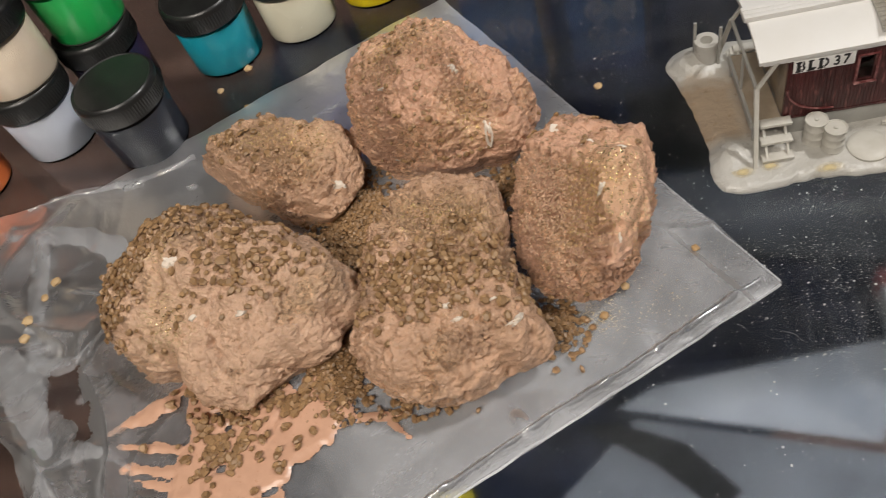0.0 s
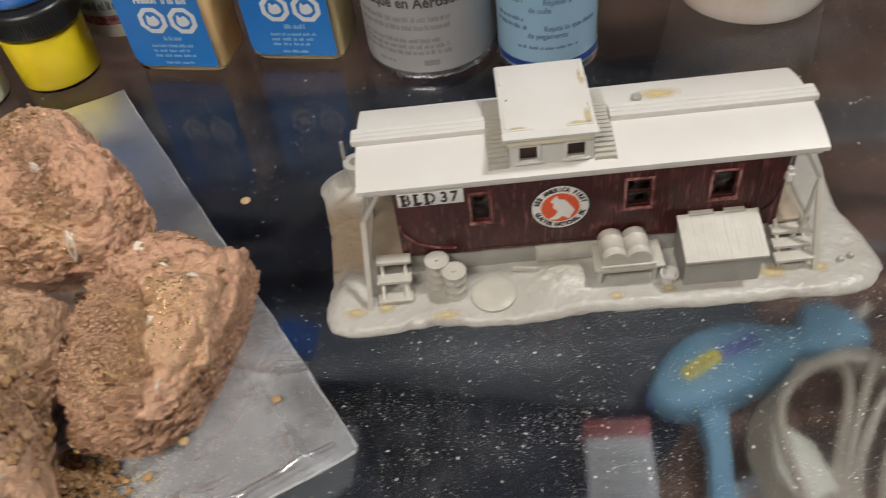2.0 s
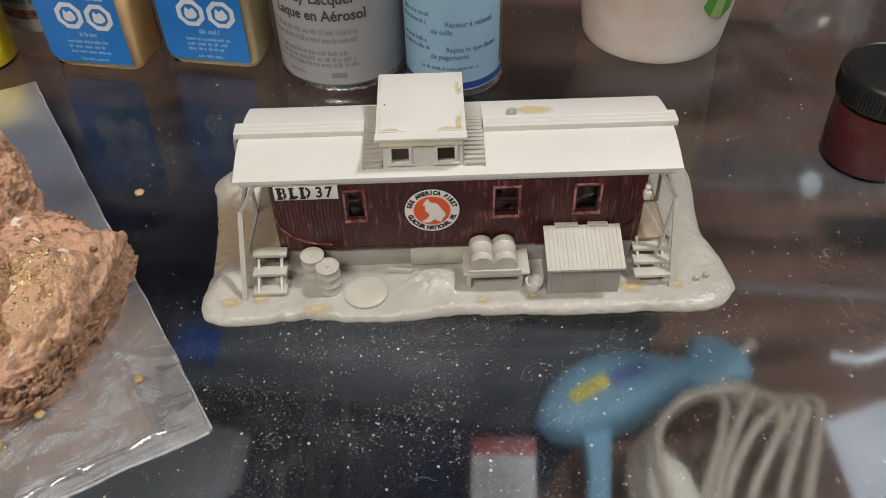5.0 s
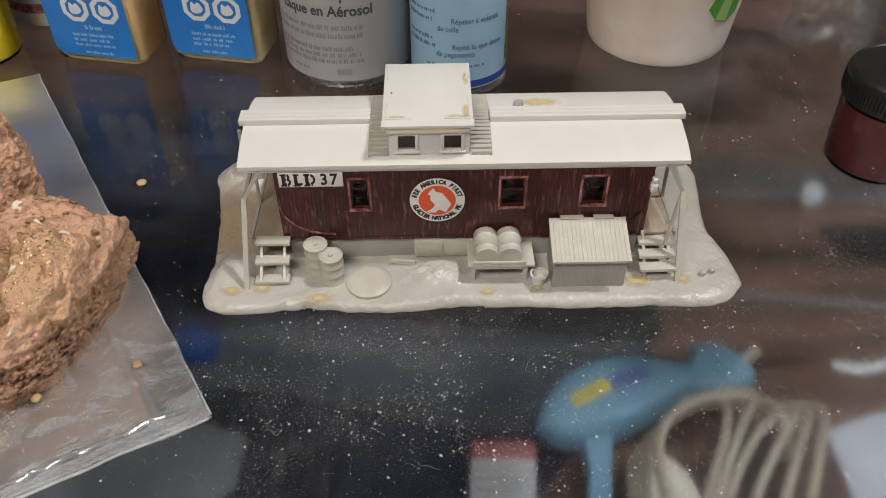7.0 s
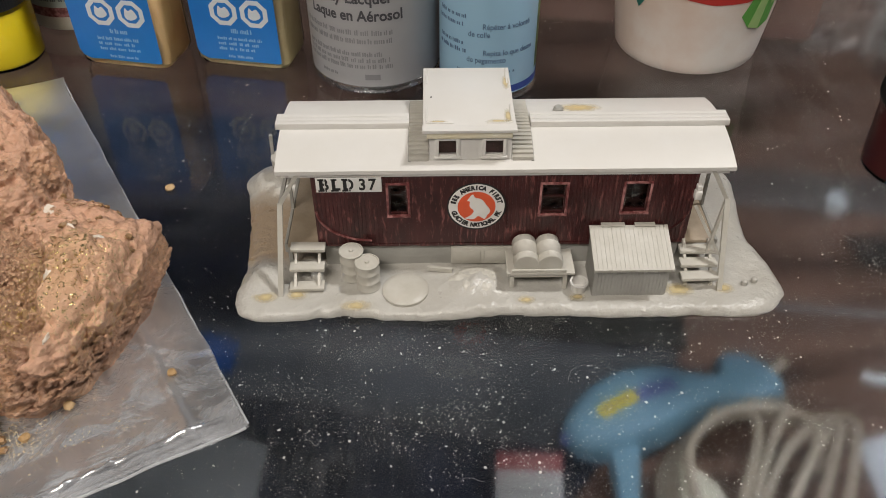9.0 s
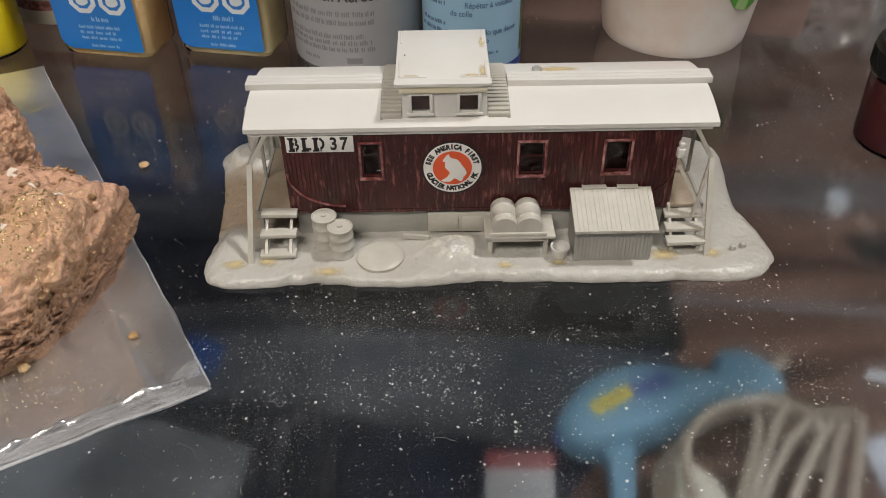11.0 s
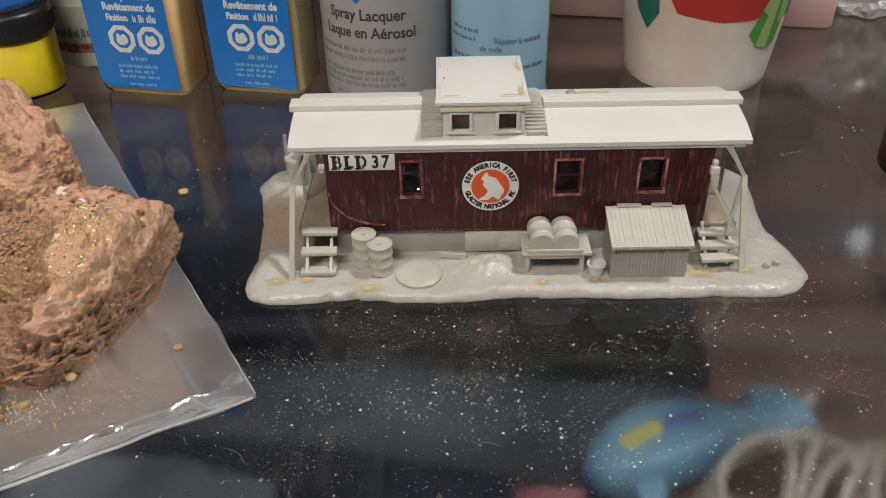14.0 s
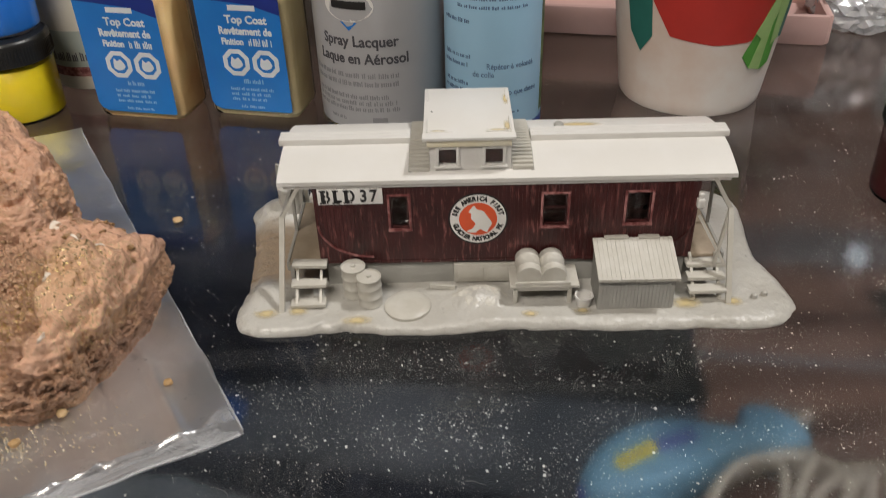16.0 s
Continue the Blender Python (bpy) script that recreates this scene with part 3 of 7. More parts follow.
def ceiling_light(x, y, sx, sy):
    t = thing("ceiling_light", (x, y, 145), "unseen white ceiling light with glowing diffuser", "ceiling light", "ceiling lights")
    part("housing", boxes((-sx / 2 - 2, sx / 2 + 2, -sy / 2 - 2, sy / 2 + 2, -3, 0), bevel=0.4), CEIL_PAINT, t)
    part("diffuser", boxes((-sx / 2, sx / 2, -sy / 2, sy / 2, -4.6, -3.01), bevel=0.3), LAMP_GLOW, t)


ceiling_light(70, 5, 13, 13)
# Unseen fixture added to go with the front fill.
ceiling_light(-45, -115, 100, 30)

table = thing("glass_table", (0, 0, 0), "black-framed table with dusty tinted glass top", "table")
glass_top = part("tabletop", boxes((-78, 62, -55, 45, -0.6, 0), bevel=0.08), TABLE_GLASS, table, "dusty smeared clear glass top")
glass_top.visible_shadow = False
for k, (x, y) in enumerate(((-75, -52), (59, -52), (-75, 42), (59, 42))):
    part("leg", boxes((x - 2, x + 2, y - 2, y + 2, -75, -0.62), bevel=0.3), BLACK_METAL, table)
for y in (-52, 42):
    part("rail", boxes((-73, 57, y - 1, y + 1, -3.2, -0.62), bevel=0.2), BLACK_METAL, table)
part("shelf", boxes((-72.9, 56.9, -50, 40, -16, -14), bevel=0.2), SHELF_WOOD, table, "dark brown wooden lower shelf")

# ---------------------------------------------------------------- what lies on the shelf under the glass
SHELF = -14.0


def pillow(outline, z0, z1, flat=0.45, per=5):
    """A moulded lump over a smooth outline: upright at the rim, domed above and below."""
    line = spline([(x, y, 0) for x, y in outline], per)
    c = sum(line, Vector()) / len(line)
    bm = bmesh.new()
    rings = []
    for k in range(13):
        f = math.pi * (k / 12 - 0.5)
        w = flat + (1 - flat) * math.cos(f) ** 0.6 if 0 < k < 12 else flat
        z = (z0 + z1) / 2 + (z1 - z0) / 2 * math.sin(f)
        rings.append([bm.verts.new((c.x + (p.x - c.x) * w, c.y + (p.y - c.y) * w, z)) for p in line])
    for a, b in zip(rings, rings[1:]):
        for k in range(len(line)):
            bm.faces.new((a[k], a[(k + 1) % len(line)], b[(k + 1) % len(line)], b[k]))
    bm.faces.new(rings[0][::-1])
    bm.faces.new(rings[-1])
    bmesh.ops.recalc_face_normals(bm, faces=bm.faces)
    return bm


def glue_gun():
    ox, oy = 8.2, 4.0
    t = thing("glue_gun", (ox - 0.45, oy + 0.2, SHELF), "light blue plastic hot glue gun lying on its side", "glue gun")

    def here(pts):
        return [(x - ox, y - oy) for x, y in pts]
    part("body", pillow(here([(3.6, 3.0), (4.6, 4.5), (6.1, 5.4), (8.0, 5.7), (9.8, 5.3), (10.9, 5.0), (11.0, 4.1), (9.4, 3.2), (8.1, 2.4), (6.3, 1.7), (4.7, 1.6), (3.8, 2.1)]), 0.1, 2.3, 0.5), GUN_BLUE, t)
    part("rear_grip", pillow(here([(9.8, 4.7), (10.6, 5.2), (10.9, 6.2), (12.1, 6.2), (13.1, 5.3), (13.4, 4.3), (12.4, 3.7), (11.0, 3.6), (10.0, 3.9)]), 0.3, 2.1, 0.6), GUN_BLUE, t)
    part("handle", pillow(here([(5.5, 2.4), (6.7, 2.4), (6.5, 0.6), (6.15, -1.4), (5.8, -4.2), (5.4, -5.0), (4.8, -4.8), (4.9, -3.0), (5.2, -1.3), (5.5, 0.6)]), 0.3, 1.6, 0.7), GUN_BLUE, t)
    stub = bar(bmesh.new(), (12.7 - ox, 5.3 - oy, 1.0), (14.1 - ox, 6.3 - oy, 1.0), 0.40, 0.40)
    part("glue_stick", stub, CABLE_GREY, t, "pale end of a glue stick")
    bm = lathe(bmesh.new(), [(0.42, 0), (0.30, 0.2), (0.16, 0.3)], 16)
    move(bm, Matrix.Translation((3.75 - ox, 2.5 - oy, 1.2)) @ Matrix.Rotation(radians(-90), 4, "Y"))
    part("nozzle", bm, GUN_VIOLET, t, "dark nozzle")
    yellow = Matrix.Translation((5.9 - ox, 3.35 - oy, 2.32)) @ Matrix.Rotation(radians(29), 4, "Z")
    violet = Matrix.Translation((7.65 - ox, 4.05 - oy, 2.32)) @ Matrix.Rotation(radians(20), 4, "Z")
    part("badge", move(boxes((-0.95, 0.95, -0.30, 0.30, 0, 0.06), bevel=0.03), yellow), GUN_YELLOW, t, "yellow badge")
    part("badge", move(boxes((-0.95, 0.95, -0.34, 0.34, 0, 0.06), bevel=0.03), violet), GUN_VIOLET, t, "violet badge")
    part("lettering", move(print_lines(random.Random(3), -0.75, 0.75, -0.22, 0.22, 1, 0.6), yellow @ Matrix.Translation((0, 0, 0.062))), CAN_PRINT, t)


glue_gun()


def cable():
    ox, oy = 10.6, 0.4
    t = thing("cable", (ox - 0.2, oy + 0.6, SHELF), "coiled grey beige power cable with plug", "cable")
    runs = []
    for k in range(5):
        f = 1 - 0.055 * k
        arc = [(7.9, -8.5), (7.2, -4.6), (7.0, -2.2), (6.95, -0.8), (7.3, 0.6), (8.3, 1.8), (9.6, 2.75), (11.1, 3.2), (12.7, 3.0), (13.6, 2.4), (13.9, 1.5), (13.5, 0.4)]
        runs.append([(10.8 + (x - 10.8) * f, -0.6 + (y + 0.6) * f, 1.0 + 0.45 * k + 0.25 * math.sin(i * 0.9 + k)) for i, (x, y) in enumerate(arc)])
    for top, mid, foot in (((11.0, 2.0), (10.6, 0.2), (9.3, -2.6)), ((13.3, 1.6), (11.6, -0.2), (10.1, -2.6)), ((13.9, 1.4), (12.4, -0.6), (11.0, -2.8)), ((14.3, 1.4), (13.2, -0.7), (12.1, -3.0)), ((14.9, 1.5), (14.1, -0.6), (13.1, -3.0)), ((12.4, 2.4), (11.2, 0.3), (9.7, -2.6))):
        runs.append([(top[0] - 1.3, top[1] + 0.9, 1.6), (*top, 2.6), (*mid, 3.1), (*foot, 2.4), (foot[0] - 0.5, foot[1] - 3.0, 1.2), (foot[0] + 0.2, foot[1] - 6.0, 0.5)])
    for pts in runs:
        bm = tube(bmesh.new(), spline([(x - ox, y - oy, z) for x, y, z in pts], 8, closed=False), 0.205, 8)
        part("strand", bm, CABLE_GREY, t)
    bm = prism(bmesh.new(), [(-3.0, -0.1), (-1.7, -1.5), (-1.3, -3.4), (-2.8, -4.0), (-3.3, -2.4)], 1.7, 2.5)
    part("plug", bm, IVORY, t, "ivory moulded plug")


cable()


def sheet(name, label, category, pts, z, material, thick=0.04, parent=None):
    t = thing(name, (pts[0][0], pts[0][1], z), label, category)
    ox, oy = pts[0]
    part("page", prism(bmesh.new(), [(x - ox, y - oy) for x, y in pts][:: 1], 0, thick), material, t)
    return t


card_box = thing("card_box", (1.3, -2.4, SHELF), "white card box with a red band", "box", turn=-4)
part("body", boxes((-1.35, 1.35, -4.4, 4.3, 0, 1.4), bevel=0.05), BOX_WHITE, card_box)
part("band", boxes((-1.36, 1.36, 3.5, 4.31, 0.02, 1.43), bevel=0.02), BOX_RED, card_box, "worn red printed band")
part("lettering", move(print_lines(random.Random(8), -1.0, 1.0, -3.5, 2.8, 12, 0.22), Matrix.Translation((0, 0, 1.405))), STRIP_GREY, card_box)

# Flat shapes set to the tones under the glass; what they are is assumed.
sheet("flat_sheet", "pale bluish flat shape on the shelf", "plastic sheet", [(-1.6, -5.5), (1.0, -0.7), (-10.4, -1.7), (-12.2, -2.6)], SHELF + 0.02, PAPER)
sheet("flat_sheet", "pale grey plastic sheet on the shelf", "plastic sheet", [(-2.0, -14), (-1.5, -6.0), (-11.5, -3.2), (-15.5, -6.8), (-16, -14)], SHELF + 0.02, SHEET_DIM)
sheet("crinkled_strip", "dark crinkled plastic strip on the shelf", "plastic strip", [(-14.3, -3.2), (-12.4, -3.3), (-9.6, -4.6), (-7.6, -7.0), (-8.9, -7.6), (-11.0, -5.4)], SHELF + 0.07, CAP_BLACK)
sheet("yellow_card", "yellow card lying on the shelf", "card", [(-21.2, -5.6), (-19.3, -5.7), (-18.7, -7.6), (-21.2, -7.8)], SHELF + 0.1, GUN_YELLOW)
sheet("flat_sheet", "white crinkled plastic sheet beside the cable", "plastic sheet", [(16.0, -9), (30, -9), (30, 4.0), (18.5, 3.6), (15.8, 2.8)], SHELF + 0.02, PAPER)
# Added to darken the view through the glass; no such cloth is known.
sheet("dark_underlay", "large thin black underlay added to darken the shelf", "cloth", [(-31.5, -9), (-26, -13), (-13, -12.5), (-9, -6), (2, -1), (9, 7), (12.5, 26), (-31, 26)], SHELF + 0.004, NAVY_CLOTH, 0.01)
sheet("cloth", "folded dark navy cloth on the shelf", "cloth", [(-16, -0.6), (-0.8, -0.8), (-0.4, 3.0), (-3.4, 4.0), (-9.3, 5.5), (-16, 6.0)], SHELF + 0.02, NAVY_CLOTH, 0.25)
sheet("flat_sheet", "dull grey plastic sheet over the cloth", "plastic sheet", [(-22, -1.0), (-12.6, -1.6), (-9.8, 0.6), (-9.6, 3.2), (-13.9, 4.7), (-20, 4.9)], SHELF + 0.3, SHEET_GREY)
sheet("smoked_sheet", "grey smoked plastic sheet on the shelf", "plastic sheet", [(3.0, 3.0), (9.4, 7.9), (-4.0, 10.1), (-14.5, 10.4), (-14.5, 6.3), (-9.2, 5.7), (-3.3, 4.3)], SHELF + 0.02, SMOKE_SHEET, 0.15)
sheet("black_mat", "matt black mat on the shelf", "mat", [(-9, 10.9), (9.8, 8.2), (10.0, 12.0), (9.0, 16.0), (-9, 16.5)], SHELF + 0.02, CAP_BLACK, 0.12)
sheet("flat_strip", "narrow pale flat strip on the shelf", "plastic strip", [(9.6, 11.3), (22.2, 9.0), (22.3, 9.35), (9.7, 11.75)], SHELF + 0.02, STRIP_GREY, 0.1)
sheet("flat_strip", "broad grey flat strip on the shelf", "plastic strip", [(13.6, 18.2), (25.4, 15.9), (31, 14.9), (31.5, 16.6), (26.2, 17.8), (13.9, 20.9)], SHELF + 0.02, STRIP_BROWN, 0.1)
sheet("flat_strip", "thin pale line along the broad strip", "plastic strip", [(13.5, 17.95), (25.3, 15.65), (31, 14.6), (31, 14.9), (25.4, 15.9), (13.6, 18.18)], SHELF + 0.02, STRIP_GREY, 0.16)
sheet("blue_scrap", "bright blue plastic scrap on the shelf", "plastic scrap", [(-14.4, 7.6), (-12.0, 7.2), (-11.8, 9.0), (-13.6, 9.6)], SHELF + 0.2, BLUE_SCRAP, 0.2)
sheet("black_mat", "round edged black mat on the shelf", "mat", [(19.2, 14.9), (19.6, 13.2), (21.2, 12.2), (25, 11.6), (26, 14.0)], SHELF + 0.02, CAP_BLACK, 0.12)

pad = thing("paint_palette_card", (5.6, -4.2, SHELF), "white card daubed with tan paint strokes", "card", turn=24)
part("card", boxes((-2.6, 2.6, -3.4, 3.0, 0.05, 0.15), bevel=0.02), PAPER, pad)
for k in range(5):
    part("paint_stroke", prism(bmesh.new(), [(v.x, v.y) for v in spline([(-2.1 + 0.95 * k, -3.0, 0), (-1.6 + 0.95 * k, -2.6, 0), (-1.55 + 0.95 * k, 1.8 + 0.2 * math.sin(k * 3), 0), (-1.9 + 0.95 * k, 2.3, 0), (-2.15 + 0.95 * k, 1.6, 0)], 5)], 0.15, 0.18), TAN_PAINT, pad)

# White cap shape added in place of a lamp glint on the glass.
t = thing("glint_cap", (19.5, 16.95, SHELF), "small white cap shape standing in for a lamp glint", "bottle top")
part("shell", lathe(bmesh.new(), [(0.55, 0), (0.55, 0.5), (0.5, 0.7), (0.33, 0.72), (0.3, 0.4), (0.05, 0.38)], 24), LABEL_PRINT, t)
t = thing("plastic_ring", (18.5, 6.1, SHELF), "broken white plastic ring lying on the shelf", "plastic ring")
part("arc", tube(bmesh.new(), [(1.9 * math.sin(b), 1.2 - 1.5 * math.cos(b), 0.2) for b in (radians(-42 + 6 * k) for k in range(15))], 0.2, 8), LABEL_PRINT, t)
# Row of pale dashes modelled as wire rings; the notebook itself is assumed.
book = thing("spiral_notebook", (25.3, 28.2, SHELF), "dark brown spiral bound notebook on the shelf", "notebook", turn=-30)
part("cover", boxes((0.3, 14, -1.5, 15, 0, 0.5), bevel=0.08), mat("notebook_cover", (0.07, 0.032, 0.02), 0.5, (0.04, 0.02, 0.014), scale=12), book, "dark brown card cover")
ring = part("wire_ring", tube(bmesh.new(), [(0.75 * math.cos(b), 0.0, 0.35 + 0.42 * math.sin(b)) for b in (2 * math.pi * k / 24 for k in range(24))], 0.12, 6, closed=True), STRIP_WHITE, book, "pale coated wire ring")
for k in range(1, 8):
    share(ring, 0, 0.9 * k + 0.07 * k * k, 0)

# ---------------------------------------------------------------- polythene bag
BAG_O, BAG_U, BAG_V = Vector((-6.85, -5.78, 0)), Vector((-0.88, -0.475, 0)), Vector((-0.513, 0.858, 0)).normalized()
TEAR = ((-32.4, -5.6), (-31.6, -5.2), (-31.0, -5.5), (-30.6, -6.7), (-29.9, -8.1), (-30.7, -8.3), (-31.2, -7.2), (-32.0, -6.8))


def smooth_step(a, b, x):
    x = min(1.0, max(0.0, (x - a) / (b - a)))
    return x * x * (3 - 2 * x)


def inside(poly, x, y):
    hit = False
    for (x0, y0), (x1, y1) in zip(poly, poly[1:] + poly[:1]):
        if (y0 > y) != (y1 > y) and x < (x1 - x0) * (y - y0) / (y1 - y0) + x0:
            hit = not hit
    return hit


def bag_point(u, v, z):
    return BAG_O + u * BAG_U + v * BAG_V + Vector((0, 0, z))


def ridge(p):
    """Sharp crests of a crumpled film."""
    w = p + Vector((noise.noise(p * 0.7), noise.noise(p * 0.7 + Vector((9, 0, 0))), 0)) * 0.8
    return max(0.0, 1 - abs(noise.noise(w)) * 5) ** 1.5


def bag_height(u, v, top):
    far = smooth_step(16.5, 21.5, u)
    z = 0.12 + 0.09 * noise.noise(Vector((u * 0.22, v * 0.22, 3 if top else 8))) + (0.05 if top else -0.06)
    if top:
        z += 0.030 * ridge(Vector((u * 0.28, v * 0.28, 2))) + 0.012 * noise.noise(Vector((u * 1.6, v * 1.6, 5)))
        # the rolled edge towards the front, and a fold that runs into the corner
        roll = 0.08 + 0.04 * noise.noise(Vector((u * 0.35, 0, 4)))
        w = 1.6 + 0.3 * noise.noise(Vector((u * 0.3, 5, 4)))
        if v < w:
            z += roll * math.sin(math.pi * (v / w) ** 0.62) * smooth_step(-0.1, 0.9, u) * (1 - 0.45 * far)
        z += 0.05 * noise.noise(Vector((u * 1.7, v * 1.1, 6))) * math.exp(-((v - 0.5) / 0.5) ** 2)
        z += 0.16 * math.exp(-((u - 9.2) / 0.22) ** 2 - ((v - 0.75) / 0.4) ** 2)
        crease = abs(u - 1.35 - 0.02 * v)
        z += 0.10 * max(0.0, 1 - crease / 0.22) * max(0.0, 1 - v / 11)
    z += far * (0.42 * ridge(Vector((u * 0.20, v * 0.20, 1))) + 0.12 * ridge(Vector((u * 0.55, v * 0.5, 2))) + 0.25 * abs(noise.noise(Vector((u * 0.15, v * 0.15, 3)))))
    return max(0.02 if not top else 0.06, z)


def ribbon(line, widths, z, arch, seed, n=60, m=14):
    """A fold of film that runs along a line, arched across, with fluttering edges."""
    pts = spline([(x, y, 0) for x, y in line], 20, closed=False)
    bm = bmesh.new()
    grid = []
    for i in range(n + 1):
        f = i / n
        k = min(len(pts) - 2, int(f * (len(pts) - 1)))
        p = pts[k].lerp(pts[k + 1], f * (len(pts) - 1) - k)
        d = (pts[min(k + 2, len(pts) - 1)] - pts[max(k - 1, 0)]).normalized()
        s = Vector((-d.y, d.x, 0))
        g = f * (len(widths) - 1)
        gi = min(len(widths) - 2, int(g))
        w = widths[gi] + (widths[gi + 1] - widths[gi]) * (g - gi)
        row = []
        for j in range(m + 1):
            c = 2 * j / m - 1
            e = w * (1 + 0.30 * noise.noise(Vector((f * 9, (c > 0) * 5, seed))) + 0.14 * noise.noise(Vector((f * 25, (c > 0) * 5, seed))))
            q = p + s * c * e
            hgt = z + arch * (1 - abs(c) ** 1.6) + 0.10 * ridge(Vector((q.x * 0.6, q.y * 0.6, seed))) + 0.06 * noise.noise(Vector((q.x * 1.4, q.y * 1.4, seed)))
            row.append(bm.verts.new((q.x, q.y, max(0.12, hgt))))
        grid.append(row)
    for a, b in zip(grid, grid[1:]):
        for j in range(m):
            bm.faces.new((a[j], b[j], b[j + 1], a[j + 1]))
    return bm


def bag():
    t = thing("plastic_bag", (0, 0, 0), "clear wrinkled polythene bag lying flat under rocks", "plastic bag")
    for top, name in ((True, "upper_film"), (False, "lower_film")):
        bm = bmesh.new()
        nu, nv = 260, 220
        grid = []
        for i in range(nu + 1):
            row = []
            for j in range(nv + 1):
                s = (j / nv) ** 1.35
                end = 23.6 + 3.6 * smooth_step(14, 17.5, 21 * s) + 0.9 * noise.noise(Vector((s * 5, 0, 7 if top else 9))) + 0.5 * noise.noise(Vector((s * 19, 3, 7)))
                u = end * (i / nu) ** 1.1
                v = s * (20.6 + 0.36 * max(0.0, u - 17.5))
                edge = 0.14 * noise.noise(Vector((u * 0.5, v * 0.5, 11)))
                row.append(bm.verts.new(bag_point(u + edge * (i == 0), v + edge * (j in (0, nv)), bag_height(u, v, top))))
            grid.append(row)
        for i in range(nu):
            for j in range(nv):
                c = grid[i][j].co
                if c.x < -29.5 and inside(TEAR, c.x + 0.35 * noise.noise(c * 1.6), c.y + 0.35 * noise.noise(c * 1.6 + Vector((5, 0, 0)))):
                    continue
                bm.faces.new((grid[i][j], grid[i + 1][j], grid[i + 1][j + 1], grid[i][j + 1]))
        veil = [smooth_step(-29.0, -22.5, v.co.x + 0.35 * v.co.y) * 0.55 + 0.45 for v in bm.verts]
        film = part(name, bm, BAG_FILM, t, smooth=75)
        film.data.attributes.new("veil", "FLOAT", "POINT").data.foreach_set("value", veil)
    hem = [bag_point(u, 0.42 + 0.05 * math.sin(u * 0.9), 0) for u in (0.5, 2, 4, 6, 8, 10, 12, 14, 16, 18.5)]
    part("hem", ribbon([(q.x, q.y) for q in hem], (0.16, 0.22, 0.20, 0.17, 0.19, 0.16, 0.2, 0.16, 0.14, 0.08), 0.14, 0.20, 55, 260, 16), BAG_HEM, t, "glossy rolled hem", smooth=75)
    for name, line, r in (("sealed_edge", [(u, 0.0) for u in (0.1 + 0.2 * k for k in range(95))], 0.045), ("side_seam", [(0.0, v) for v in (0.1 + 0.25 * k for k in range(82))], 0.035)):
        bm = bmesh.new()
        tube(bm, [bag_point(u + 0.05 * noise.noise(Vector((u, v, 1))), v + 0.05 * noise.noise(Vector((u, v, 7))), 0.10 + 0.04 * noise.noise(Vector((u * 0.7, v * 0.7, 4)))) for u, v in line], r, 6)
        part(name, bm, BAG_EDGE, t, "glossy welded seam")
    upper_folds = (([(-36.5, 1.6), (-34.6, 1.35), (-32.6, 0.9), (-31.0, -0.1), (-29.9, -1.6)], (0.25, 0.5, 0.42, 0.55, 0.5), 0.30, 0.10),
                   ([(-34.7, 1.2), (-34.2, -0.6), (-33.8, -2.4), (-33.4, -4.2), (-32.9, -5.2)], (0.3, 0.45, 0.40, 0.35, 0.3), 0.34, 0.14),
                   ([(-35.9, 3.0), (-33.8, 3.5), (-31.0, 3.6), (-28.3, 4.4)], (0.10, 0.16, 0.22, 0.10), 0.26, 0.12))
    lower_folds = (([(-34.8, -4.4), (-33.3, -6.0), (-32.5, -7.4), (-31.8, -8.7), (-31.0, -9.9)], (0.5, 0.85, 0.65, 0.5, 0.2), 0.36, 0.16),
                   ([(-33.0, -5.0), (-32.0, -5.25), (-31.2, -4.9), (-30.4, -3.7)], (0.3, 0.4, 0.28, 0.08), 0.38, 0.12),
                   ([(-31.4, -9.2), (-31.2, -10.3), (-31.0, -11.6)], (0.2, 0.55, 0.5), 0.30, 0.45),
                   ([(-31.2, -9.0), (-30.2, -8.7), (-29.2, -8.9), (-28.2, -9.5)], (0.35, 0.28, 0.2, 0.05), 0.26, 0.08))
    for k, (line, widths, z, arch) in enumerate(upper_folds + lower_folds):
        part("crumpled_fold", ribbon(line, widths, z, arch, k + 1), BAG_FOLD, t, smooth=75)
    for k, (x, y) in enumerate(((-31.2, 3.2), (-30.8, 3.35), (-28.1, 2.6), (-33.0, -4.4))):
        part("bubble", ribbon([(x - 0.25, y), (x, y + 0.1), (x + 0.25, y)], (0.05, 0.22, 0.05), 0.22, 0.18, k + 20, 12, 10), BAG_FOLD, t, smooth=75)


bag()


# ---------------------------------------------------------------- plaster rocks
def ring_radius(radii, a):
    n = len(radii)
    i = (a / (2 * math.pi) * n) % n
    k = int(i)
    u = i - k
    u = u * u * (3 - 2 * u)
    return radii[k] * (1 - u) + radii[(k + 1) % n] * u


BOXY = 0.38


